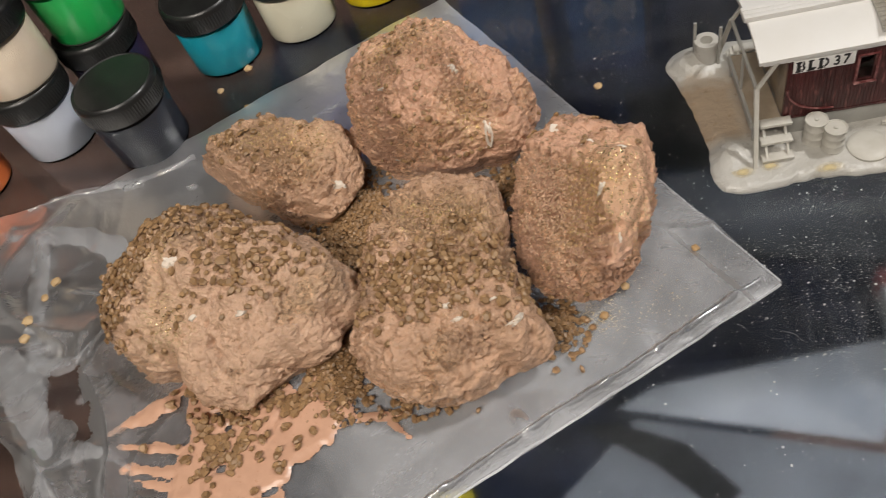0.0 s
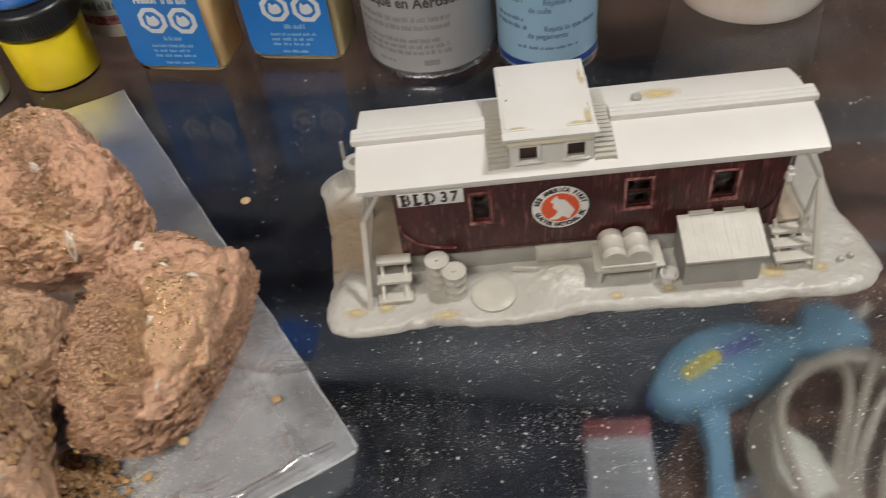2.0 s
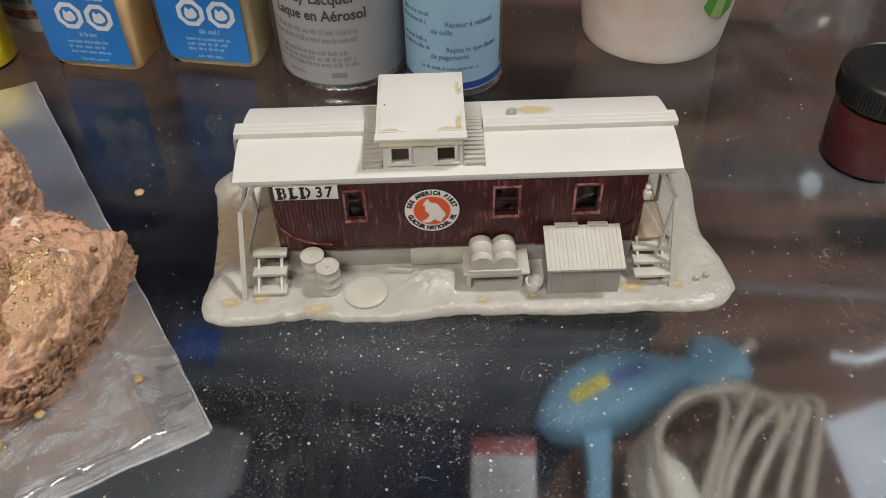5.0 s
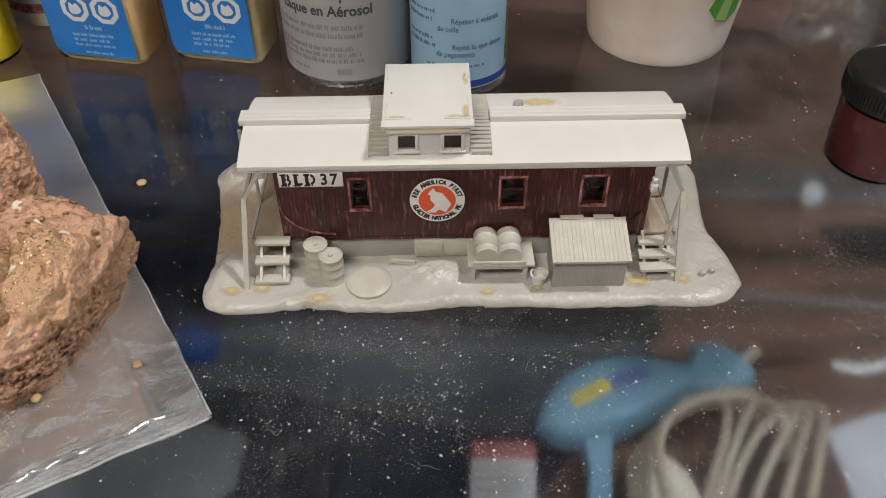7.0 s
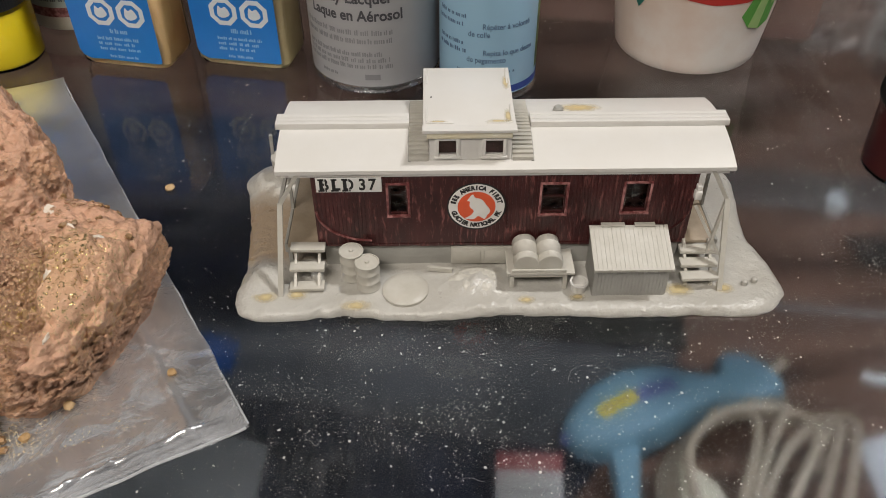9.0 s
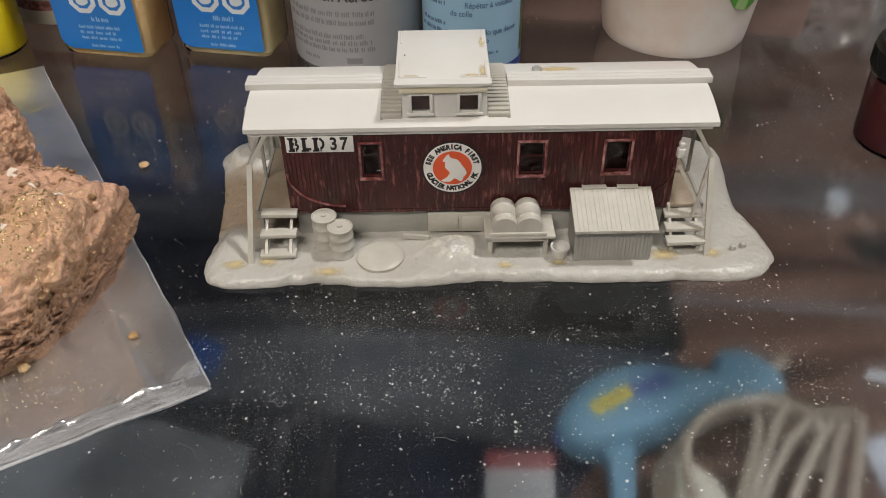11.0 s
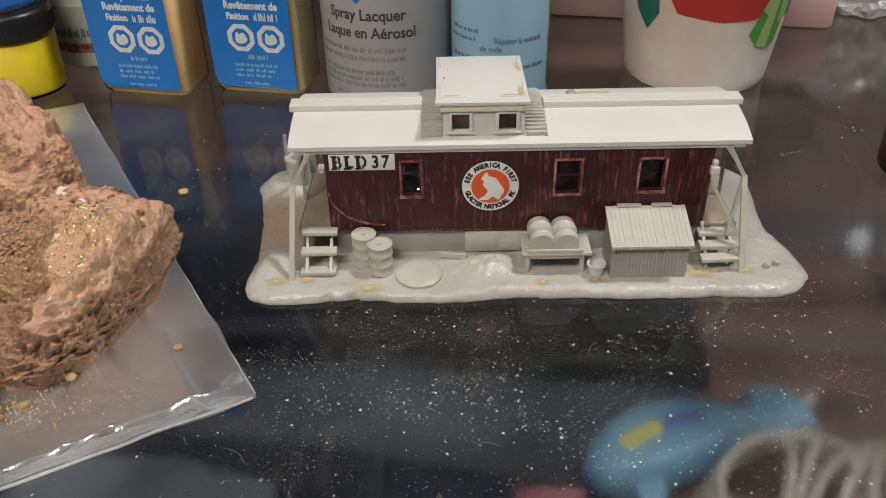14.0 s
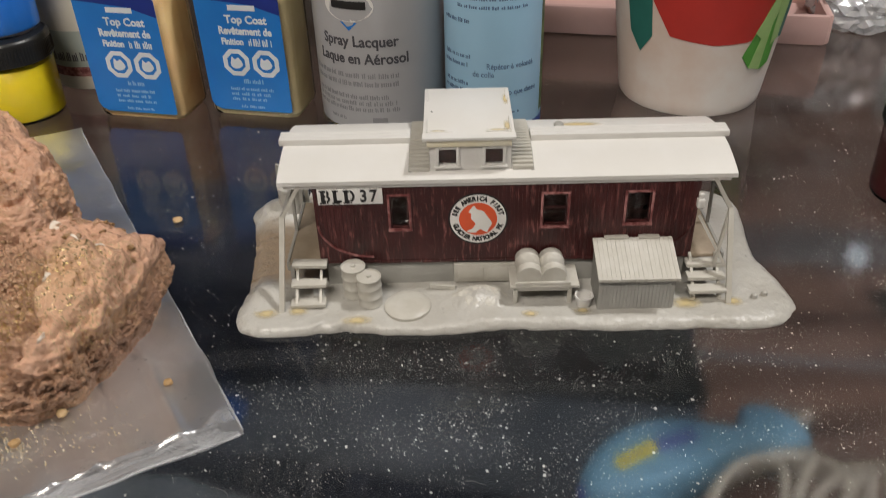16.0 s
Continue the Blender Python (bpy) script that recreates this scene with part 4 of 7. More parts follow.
def rock_surface(shape, a, q):
    """A point of the rough plaster lump (a the way round, q from foot to top) and how far smooth paint covers it."""
    radii, h, seed, (cx, cy, bias, band, band_width), dents, rises = shape
    r = ring_radius(radii, a)
    ph = q * math.pi / 2
    c, s = max(0.0, math.cos(ph)) ** BOXY, math.sin(ph) ** 0.6
    x, y = r * c * math.cos(a), r * c * math.sin(a)
    foot = 1.0 - 0.16 * max(0.0, 1 - q / 0.13) ** 1.5
    rise = sum(amount * math.exp(-((x - u) ** 2 + (y - v) ** 2) / (w * w)) for u, v, w, amount in rises)
    p = Vector((x * foot, y * foot, (h + rise) * s))
    d = Vector((p.x, p.y, p.z * 1.5 + 0.4)).normalized()
    off = Vector((seed * 7.3, seed * 3.1, 0))
    rag = noise.noise(p * 2.9 + off)
    n1 = noise.noise(p * 0.36 + off)
    n2 = noise.fractal(p * 1.1 + off, 0.8, 2.1, 3)
    warp = Vector((rag, noise.noise(p * 2.3 - off), noise.noise(p * 2.6 + off * 2)))
    cell = noise.voronoi(p * 0.72 + off + warp * 0.22)[0]
    block = min(0.36, cell[1] - cell[0]) - 0.22
    chip = noise.voronoi(p * 2.1 + off + warp * 0.25)[0]
    m = noise.noise(p * 0.55 - off) + 0.30 * rag + 0.13 * noise.noise(p * 7 + off) + bias + (cx * p.x + cy * p.y) / 4.0
    if band_width:
        m = 0.28 * noise.noise(p * 0.7 - off) + 0.22 * rag + 0.08 * noise.noise(p * 7 + off) + min(0.8 * (p.z - band_width + 0.22 * max(0.0, p.y - 0.8)), 0.7 * (p.x - band + 0.9 * max(0.0, p.y + 0.3)))
    coat = min(1.0, max(0.0, 0.5 + m * (7 if band_width else 3.2)))
    grains = noise.voronoi(p * 6.4 + off + warp * 0.15)[0]
    crumble = noise.fractal(p * 4.2 + off, 0.45, 2.2, 4)
    pit = max(0.0, noise.noise(p * 2.0 + off * 2) - 0.40)
    fade = min(1.0, q * 7 + 0.3)
    lift = 0.27 * n1 + 0.13 * n2 + 0.55 * block - 0.6 * pit + 0.20 * (min(0.30, chip[1] - chip[0]) - 0.15) * (1 - 0.75 * coat)
    for x, y, w, amount in dents:
        lift += amount * math.exp(-((p.x - x) ** 2 + (p.y - y) ** 2) / (w * w))
    rough = 1 - (0.90 if band_width else 0.72) * coat
    lift += coat * (0.24 if band_width else 0.11) + 0.03 * coat * rag
    lift += rough * (0.14 * crumble + 0.20 * (0.36 - min(0.6, grains[0])) - 0.34 * max(0.0, noise.noise(p * 6.2 - off) - 0.22))
    return p + d * fade * lift, coat


def rock_at(shape, x, y):
    """The place on the lump over the plan point x, y, and the way out of it there."""
    a = math.atan2(y, x)
    f = min(0.985, math.hypot(x, y) / ring_radius(shape[0], a))
    q = math.acos(f ** (1 / BOXY)) * 2 / math.pi
    p = rock_surface(shape, a, q)[0]
    e1, e2 = rock_surface(shape, a + 0.05, q)[0] - p, rock_surface(shape, a, max(0.02, q - 0.04))[0] - p
    nrm = e2.cross(e1)
    nrm = nrm.normalized() if nrm.length > 1e-6 else Vector((0, 0, 1))
    return p, (nrm + Vector((x, y, 3)).normalized()).normalized()


def grit_piece(bm, p, nrm, s, rng):
    """A worn angular crumb of grit on a surface."""
    t = nrm.orthogonal().normalized()
    b = nrm.cross(t)
    rot = rng.uniform(0, 6.28)
    t, b = t * math.cos(rot) + b * math.sin(rot), b * math.cos(rot) - t * math.sin(rot)
    sx, sy, sz = s * rng.uniform(0.85, 1.3), s * rng.uniform(0.65, 1.0), s * rng.uniform(0.5, 0.95)
    tip = Vector((rng.uniform(-0.25, 0.25), rng.uniform(-0.25, 0.25), 0))
    rings = []
    for hgt, wid in ((-0.45, 0.7), (0.25, 1.0), (0.85, 0.6)):
        rings.append([bm.verts.new(p + (t * sx * (math.cos(a) + tip.x * hgt) + b * sy * (math.sin(a) + tip.y * hgt)) * wid * rng.uniform(0.82, 1.18) + nrm * sz * hgt * rng.uniform(0.85, 1.15)) for a in (2 * math.pi * k / 6 for k in range(6))])
    for lo, up in zip(rings, rings[1:]):
        for k in range(6):
            bm.faces.new((lo[k], lo[(k + 1) % 6], up[(k + 1) % 6], up[k]))
    bm.faces.new(rings[-1])


def rock(place, radii, h, seed, coat, material, label, clusters, patches=(), gold=(), dents=(), rises=()):
    """clusters: how many crumbs, where in the plan, how far spread and how large; patches: bare white flecks; gold: dusted spots; dents: hollows and swellings in the plan; rises: how the top stands above or below h."""
    t = thing("plaster_rock", (place[0], place[1], 0.16), label, "rock", "plaster rocks on the bag")
    shape = (radii, h, seed, coat, [(x - place[0], y - place[1], w, amount) for x, y, w, amount in dents], [(x - place[0], y - place[1], w, amount) for x, y, w, amount in rises])
    bm = bmesh.new()
    na, nq = 480, 190
    rings, cover, glitter = [], [], []
    for j in range(nq):
        side = 75
        q = 0.62 * j / side if j < side else math.acos((math.cos(0.31 * math.pi) ** BOXY * (1 - (j - side) / (nq - side + 1))) ** (1 / BOXY)) * 2 / math.pi
        ring = []
        for k in range(na):
            p, c = rock_surface(shape, 2 * math.pi * k / na, q)
            ring.append(bm.verts.new(p))
            cover.append(c)
            glitter.append(sum(math.exp(-((p.x + place[0] - x) ** 2 + (p.y + place[1] - y) ** 2) / (w * w)) for x, y, w in gold) * (p.z > h * 0.55))
        rings.append(ring)
    for a, b in zip(rings, rings[1:]):
        for k in range(na):
            bm.faces.new((a[k], a[(k + 1) % na], b[(k + 1) % na], b[k]))
    bm.faces.new(rings[0][::-1])
    bm.faces.new(rings[-1])
    lump = part("lump", bm, material, t, smooth=55)
    lump.data.attributes.new("coat", "FLOAT", "POINT").data.foreach_set("value", cover)
    lump.data.attributes.new("gold", "FLOAT", "POINT").data.foreach_set("value", glitter)
    rng = random.Random(seed)
    coarse, fine = bmesh.new(), bmesh.new()
    taken = []
    for count, x, y, sx, sy, size in clusters:
        for _ in range(count):
            px, py, s = rng.gauss(x, sx) - place[0], rng.gauss(y, sy) - place[1], size * rng.uniform(0.65, 1.2)
            if any(abs(px - ox) < 0.47 * (s + w) and abs(py - oy) < 0.47 * (s + w) for ox, oy, w in taken):
                continue
            taken.append((px, py, s))
            p, nrm = rock_at(shape, px, py)
            grit_piece(coarse if size > 0.095 else fine, p + nrm * s * 0.38, nrm, s, rng)
    part("grit", coarse, GRIT, t, "brown grit stuck to the wet paint", smooth=30, kind="stuff")
    if fine.verts:
        part("fine_grit", fine, FINE_GRIT, t, "fine brown grit stuck to the paint", smooth=30, kind="stuff")
    for x, y, sx, sy, rot in patches:
        bm = bmesh.new()
        mid, nrm = rock_at(shape, x - place[0], y - place[1])
        c = bm.verts.new(mid + nrm * 0.08)
        rim, mids = [], []
        for k in range(22):
            a = 2 * math.pi * k / 22
            f = 0.85 + 0.5 * noise.noise(Vector((math.cos(a) * 1.8, math.sin(a) * 1.8, x * 3))) + 0.35 * noise.noise(Vector((math.cos(a) * 5, math.sin(a) * 5, x * 3)))
            for g, lift, out in ((1.0, -0.04, rim), (0.6, 0.06, mids)):
                u, v = sx * f * g * math.cos(a), sy * f * g * math.sin(a)
                px, py = x + u * math.cos(rot) - v * math.sin(rot), y + u * math.sin(rot) + v * math.cos(rot)
                p, n2 = rock_at(shape, px - place[0], py - place[1])
                out.append(bm.verts.new(p + n2 * lift))
        for k in range(22):
            bm.faces.new((rim[k], rim[(k + 1) % 22], mids[(k + 1) % 22], mids[k]))
            bm.faces.new((mids[k], mids[(k + 1) % 22], c))
        part("bare_patch", bm, BARE_PLASTER, t, "bare white plaster fleck")


rock((-17.2, 3.55), (2.95, 2.2, 2.2, 2.65, 3.4, 3.6, 3.6, 3.85, 3.6, 3.7, 3.8, 3.4, 3.3, 3.4, 4.1, 4.0), 3.6, 1, (0.26, 0.14, 0.10, 0, 0), ROCK_PINK,
     "brown painted plaster rock with white flecks", ((60, -18.6, 3.6, 1.0, 0.9, 0.11), (60, -17.4, 0.6, 1.2, 0.8, 0.10), (190, -18.2, 3.4, 1.2, 1.4, 0.065), (90, -16.5, 1.2, 1.2, 0.9, 0.06)),
     ((-16.21, 2.2, 0.26, 0.15, -0.5), (-15.46, 0.48, 0.30, 0.22, 0.8), (-15.2, -0.13, 0.17, 0.25, 0.4), (-18.9, 2.1, 0.12, 0.1, 0), (-15.3, -1.0, 0.32, 0.12, -0.9), (-19.0, 0.4, 0.34, 0.05, -0.8), (-18.2, -0.3, 0.32, 0.05, -0.8)),
     ((-18.61, 4.07, 1.0), (-17.29, 4.65, 1.0), (-15.9, 0.6, 0.9)), ((-19.3, -0.1, 1.0, -0.75), (-13.6, 0.6, 0.9, 0.25), (-15.4, 5.0, 0.8, -0.25)), ((-17.4, 2.9, 1.9, 0.75), (-14.2, 2.0, 1.2, -0.35)))
rock((-23.75, 1.5), (3.35, 3.1, 2.3, 2.25, 2.65, 2.85, 3.4, 3.6, 2.3, 1.6, 1.45, 1.5, 1.8, 2.65, 3.3, 3.35), 2.45, 2, (0.10, -0.05, 0.16, 0, 0), ROCK_WARM,
     "small brown painted plaster rock with scattered lumps", ((26, -24.6, 2.6, 0.9, 0.5, 0.17), (14, -23.6, 1.5, 0.9, 0.4, 0.20), (120, -23.0, 1.5, 1.1, 0.7, 0.065), (40, -22.4, 0.3, 1.0, 0.5, 0.09)), ((-21.1, -0.1, 0.22, 0.14, 0.5),),
     ((-22.83, 2.32, 1.0), (-24.4, 2.4, 0.6), (-22.0, 1.4, 0.8)), ((-22.7, -0.9, 0.85, -0.9), (-24.3, 0.2, 1.0, -0.3), (-24.0, 3.4, 0.5, 0.30)))
rock((-25.05, -4.7), (4.9, 4.0, 3.6, 3.4, 3.5, 4.0, 4.65, 5.3, 4.5, 3.8, 3.2, 2.85, 3.3, 3.65, 3.65, 4.6), 2.8, 3, (0.26, -0.20, 0.32, 0, 0), ROCK_PALE,
     "large pinkish plaster rock with coarse brown grit", ((620, -26.9, -2.4, 1.05, 0.75, 0.165), (130, -24.0, -3.2, 0.9, 0.7, 0.15), (50, -22.4, -4.3, 0.7, 0.6, 0.16), (330, -28.3, -3.9, 0.6, 0.95, 0.15), (60, -23.9, -4.9, 0.8, 0.45, 0.15), (20, -26, -5.9, 1.2, 0.5, 0.12), (60, -25.0, -6.8, 1.8, 0.9, 0.05)),
     ((-25.77, -4.31, 0.34, 0.2, 0.3), (-23.6, -6.0, 0.24, 0.10, 0.2), (-25.2, -5.9, 0.2, 0.12, 0.8)),
     ((-26.3, -3.6, 0.7), (-26.2, -5.8, 0.8)), ((-26.6, -7.0, 0.45, -0.75), (-27.6, -7.2, 0.5, 0.35), (-20.9, -5.0, 0.5, 0.35), (-20.6, -5.9, 0.35, -0.5), (-22.2, -7.6, 0.6, -0.30), (-24.2, -7.8, 0.8, 0.15)), ((-25.6, -3.0, 2.1, 1.5), (-22.6, -3.6, 1.3, 0.6), (-21.3, -4.9, 1.0, 0.45), (-24.5, -7.6, 1.2, -0.6)))
rock((-17.2, -4.8), (2.2, 2.25, 2.95, 4.05, 4.3, 4.05, 3.4, 3.0, 2.85, 3.1, 4.0, 4.35, 4.4, 4.1, 4.1, 2.65), 2.95, 4, (0.24, -0.30, 0.08, 0, 0), ROCK_WARM,
     "tall brown plaster rock with grit band on top", ((620, -17.5, -5.9, 1.0, 0.52, 0.15), (60, -15.9, -4.6, 0.4, 0.5, 0.15), (60, -15.0, -6.0, 0.35, 0.45, 0.17), (60, -18.9, -5.0, 0.4, 0.7, 0.14), (300, -17.2, -2.9, 1.2, 1.0, 0.07), (90, -17.2, -8.0, 1.5, 0.6, 0.055)),
     ((-15.57, -6.85, 0.2, 0.08, 0.3), (-16.61, -7.35, 0.28, 0.10, 0.3), (-15.0, -7.4, 0.4, 0.10, 0.7), (-16.9, -6.9, 0.2, 0.12, 0.5)),
     ((-16.8, -3.5, 1.0), (-18.0, -3.0, 0.7), (-16.0, -3.8, 0.7)), ((-14.9, -7.8, 0.7, 0.30), (-15.5, -8.2, 0.4, -0.30), (-19.4, -7.6, 0.7, -0.20)), ((-16.8, -5.6, 1.6, 0.35), (-16.5, -1.5, 1.2, -0.45)))
rock((-12.5, -2.4), (2.35, 2.75, 3.15, 3.1, 3.5, 3.3, 2.85, 2.4, 2.35, 2.5, 3.1, 3.7, 3.7, 3.15, 2.5, 2.25), 2.45, 5, (0, 0, 0, 0.6, 1.8), ROCK_PINK,
     "long pinkish brown plaster rock with white flecks", ((420, -13.6, -3.4, 0.50, 1.3, 0.060), (60, -13.5, -3.2, 0.6, 1.2, 0.11), (160, -13.0, 0.2, 0.6, 0.6, 0.06), (16, -11.6, -0.6, 0.5, 0.7, 0.11)),
     ((-11.13, -1.8, 0.24, 0.13, -0.6), (-11.9, -3.39, 0.24, 0.15, 1.0), (-13.04, -0.18, 0.2, 0.12, 0.2), (-12.16, -1.31, 0.26, 0.09, -0.3), (-11.61, -4.84, 0.2, 0.06, 1.2)),
     ((-11.42, -2.92, 1.0), (-11.49, -2.0, 0.9), (-11.4, -3.9, 0.8), (-12.3, -3.0, 0.8), (-12.8, -4.4, 0.7)), ((-10.35, -0.5, 0.75, 0.34),), ((-11.4, -2.7, 1.1, 0.70), (-11.4, -4.0, 0.9, 0.35)))


PAINT_STROKES = ((-24.9, -6.2, -24.6, -10.0, 2.0), (-25.2, -7.3, -26.2, -10.7, 1.0), (-21.9, -8.3, -24.2, -10.6, 1.05), (-23.2, -7.6, -20.8, -8.5, 0.45),
                 (-26.4, -6.7, -28.4, -7.5, 0.20), (-27.2, -7.3, -28.5, -7.75, 0.42), (-28.4, -7.6, -29.8, -8.4, 0.17), (-26.6, -9.0, -28.9, -8.65, 0.20),
                 (-26.0, -9.9, -28.5, -9.45, 0.26), (-26.0, -10.6, -27.9, -9.9, 0.22), (-25.9, -11.4, -22.9, -11.2, 0.5), (-20.2, -8.75, -21.5, -9.0, 0.06),
                 (-19.4, -8.9, -18.8, -9.5, 0.10), (-19.0, -8.75, -20.6, -8.6, 0.14), (-21.6, -7.2, -22.4, -8.2, 0.8))


def paint_depth(x, y):
    """Inside (above nought) or outside the smeared paint."""
    w = 0.30 * noise.noise(Vector((x * 1.1, y * 1.1, 2))) + 0.14 * noise.noise(Vector((x * 3.4, y * 3.4, 4)))
    best = -9.0
    for x0, y0, x1, y1, r in PAINT_STROKES:
        dx, dy = x1 - x0, y1 - y0
        f = min(1.0, max(0.0, ((x - x0) * dx + (y - y0) * dy) / (dx * dx + dy * dy)))
        best = max(best, r * (1 - 0.35 * f) + w * min(1.0, r * 2 + 0.15) - math.hypot(x - x0 - dx * f, y - y0 - dy * f))
    hole = noise.noise(Vector((x * 0.9, y * 1.7, 9))) - 0.52
    return min(best, -hole * 1.5) if x < -24.8 else best


def paint_pool():
    t = thing("paint_puddle", (0, 0, 0.27), "glossy pink brown paint smeared on the bag", "paint")
    step = 0.075
    bm = bmesh.new()
    nodes = {}

    def vert(i, j):
        if (i, j) not in nodes:
            x, y = -30.4 + i * step, -12.2 + j * step
            f = paint_depth(x, y)
            if f < 0:
                gx, gy = (paint_depth(x + 0.02, y) - f) / 0.02, (paint_depth(x, y + 0.02) - f) / 0.02
                g = max(0.25, gx * gx + gy * gy)
                x, y, f = x - gx * f / g, y - gy * f / g, 0.0
            z = 0.09 * smooth_step(0, 0.30, f) - 0.03 + 0.06 * noise.noise(Vector((x * 0.8, y * 0.8, 1))) + 0.035 * noise.noise(Vector((x * 2.4 + y, y * 2.4, 3))) * smooth_step(0.1, 0.4, f)
            nodes[i, j] = bm.verts.new((x, y, z))
        return nodes[i, j]

    for i in range(160):
        for j in range(90):
            x, y = -30.4 + (i + 0.5) * step, -12.2 + (j + 0.5) * step
            if paint_depth(x, y) > 0:
                bm.faces.new((vert(i, j), vert(i + 1, j), vert(i + 1, j + 1), vert(i, j + 1)))
    part("paint", bm, PAINT_POOL, t, smooth=60)
    rng = random.Random(4)
    bm = bmesh.new()
    for x, y, sx, sy, n in ((-25.2, -9.3, 0.7, 0.6, 75), (-25.0, -7.6, 1.0, 0.5, 70), (-23.2, -9.2, 0.9, 0.7, 22), (-26.6, -8.9, 0.8, 0.6, 14), (-22.6, -7.7, 0.8, 0.4, 110)):
        for _ in range(n):
            p = Vector((rng.gauss(x, sx), rng.gauss(y, sy), 0.12))
            if paint_depth(p.x, p.y) > 0.05:
                grit_piece(bm, p, Vector((rng.gauss(0, 0.2), rng.gauss(0, 0.2), 1)).normalized(), 0.16 * rng.uniform(0.6, 1.2), rng)
    part("grit", bm, GRIT, t, "brown grit in the paint", smooth=30, kind="stuff")


paint_pool()


def loose_grit():
    bm = bmesh.new()
    rng = random.Random(21)
    for cx, cy, sx, sy, n in ((-21.0, -0.9, 0.75, 1.3, 1500), (-21.1, -6.7, 0.6, 0.8, 1000), (-14.2, -6.3, 0.55, 0.5, 420), (-15.0, -0.5, 0.5, 0.9, 300), (-18.8, -8.6, 1.0, 0.2, 70)):
        for _ in range(n):
            x, y = rng.gauss(cx, sx), rng.gauss(cy, sy)
            h = 0.27 + 0.4 * math.exp(-((x - cx) / sx) ** 2 - ((y - cy) / sy) ** 2) * rng.random()
            nrm = Vector((rng.gauss(0, 0.4), rng.gauss(0, 0.4), 1)).normalized()
            grit_piece(bm, Vector((x, y, h)), nrm, 0.115 * rng.uniform(0.5, 1.25), rng)
    sand = bmesh.new()
    for x0, y0, sx, sy, n in ((-11.6, -5.9, 1.3, 0.6, 260), (-12.8, -6.3, 0.6, 0.35, 500), (-30.2, -4.6, 0.5, 0.9, 60)):
        for _ in range(n):
            grit_piece(sand, Vector((rng.gauss(x0, sx), rng.gauss(y0, sy), 0.24)), Vector((0, 0, 1)), 0.009 + 0.02 * rng.random() ** 2, rng)
    ob = part("fine_sand", sand, SAND, None, smooth=30)
    tagged(ob, "fine pale sand grains on the bag", "sand", kind="stuff")
    ob = part("loose_grit", bm, GRIT, None, smooth=30)
    tagged(ob, "loose brown grit spilled between the rocks", "grit", kind="stuff")


loose_grit()


def crumb(x, y, z, s, seed):
    rng = random.Random(seed)
    t = thing("crumb", (x, y, z), "small ochre crumb of grit lying loose", "crumb", "loose crumbs")
    bm = bmesh.new()
    bmesh.ops.create_icosphere(bm, subdivisions=2, radius=s)
    for v in bm.verts:
        v.co *= 1 + 0.35 * noise.noise(v.co * (2.2 / s) + Vector((seed, 0, 0)))
        v.co.z = v.co.z * 0.6 + s * 0.5
        v.co.x *= rng.uniform(1.0, 1.05)
    part("grain", bm, CRUMB, t)


for k, (x, y, z, s) in enumerate(((-11.24, 4.4, 0, 0.17), (-9.17, -4.13, 0.25, 0.13), (-30.0, 4.0, 0, 0.14), (-27.9, 8.6, 0, 0.16), (-26.7, 9.8, 0, 0.2), (-26.4, 7.2, 0, 0.14), (-33.0, -1.5, 0.6, 0.2), (-33.3, -2.2, 0.6, 0.16),
                                   (-33.7, -3.2, 0.6, 0.22), (-33.6, -4.0, 0.6, 0.2), (-11.6, -5.2, 0.25, 0.15), (-12.4, -6.2, 0.25, 0.14))):
    crumb(x, y, z, s, k)


def dust():
    """Specks of dust and plaster lying on the glass, in drifts."""
    rng = random.Random(9)
    bm = bmesh.new()
    k = 0
    while k < 27700:
        coarse = k >= 26000
        if coarse:
            x, y = rng.uniform(-15, 22), rng.uniform(-3, 17)
        elif k < 14000:
            x, y = rng.gauss(-0.5, 7.0), rng.gauss(-5.0, 2.8)
        else:
            x, y = (rng.uniform(-34, 24), rng.uniform(-14, 20)) if k % 3 else (rng.gauss(13.5, 4), rng.gauss(3, 5))
        if rng.random() > 0.5 + 0.9 * noise.noise(Vector((x * 0.45, y * 0.8, 3))):
            continue
        k += 1
        s = 0.0058 + 0.009 * rng.random() ** 2 + (0.030 * rng.random() ** 2 if rng.random() < 0.08 else 0) + (0.003 + 0.017 * rng.random() ** 2 if coarse else 0)
        a = rng.uniform(0, 3.14)
        c, d = math.cos(a) * s, math.sin(a) * s
        w = rng.uniform(0.35, 1)
        vs = [bm.verts.new((x + i * c * rng.uniform(0.6, 1.2) - j * d * w, y + i * d + j * c * w * rng.uniform(0.6, 1.2), 0.004)) for i, j in ((-1, -1), (1, -1), (1, 1), (-1, 1))]
        tp = bm.verts.new((x, y, 0.006 + s * 0.7))
        for q in range(4):
            bm.faces.new((vs[q], vs[(q + 1) % 4], tp))
    ob = part("dust", bm, DUST, None, smooth=0)
    tagged(ob, "white dust specks scattered over the glass", "dust", kind="stuff")


dust()


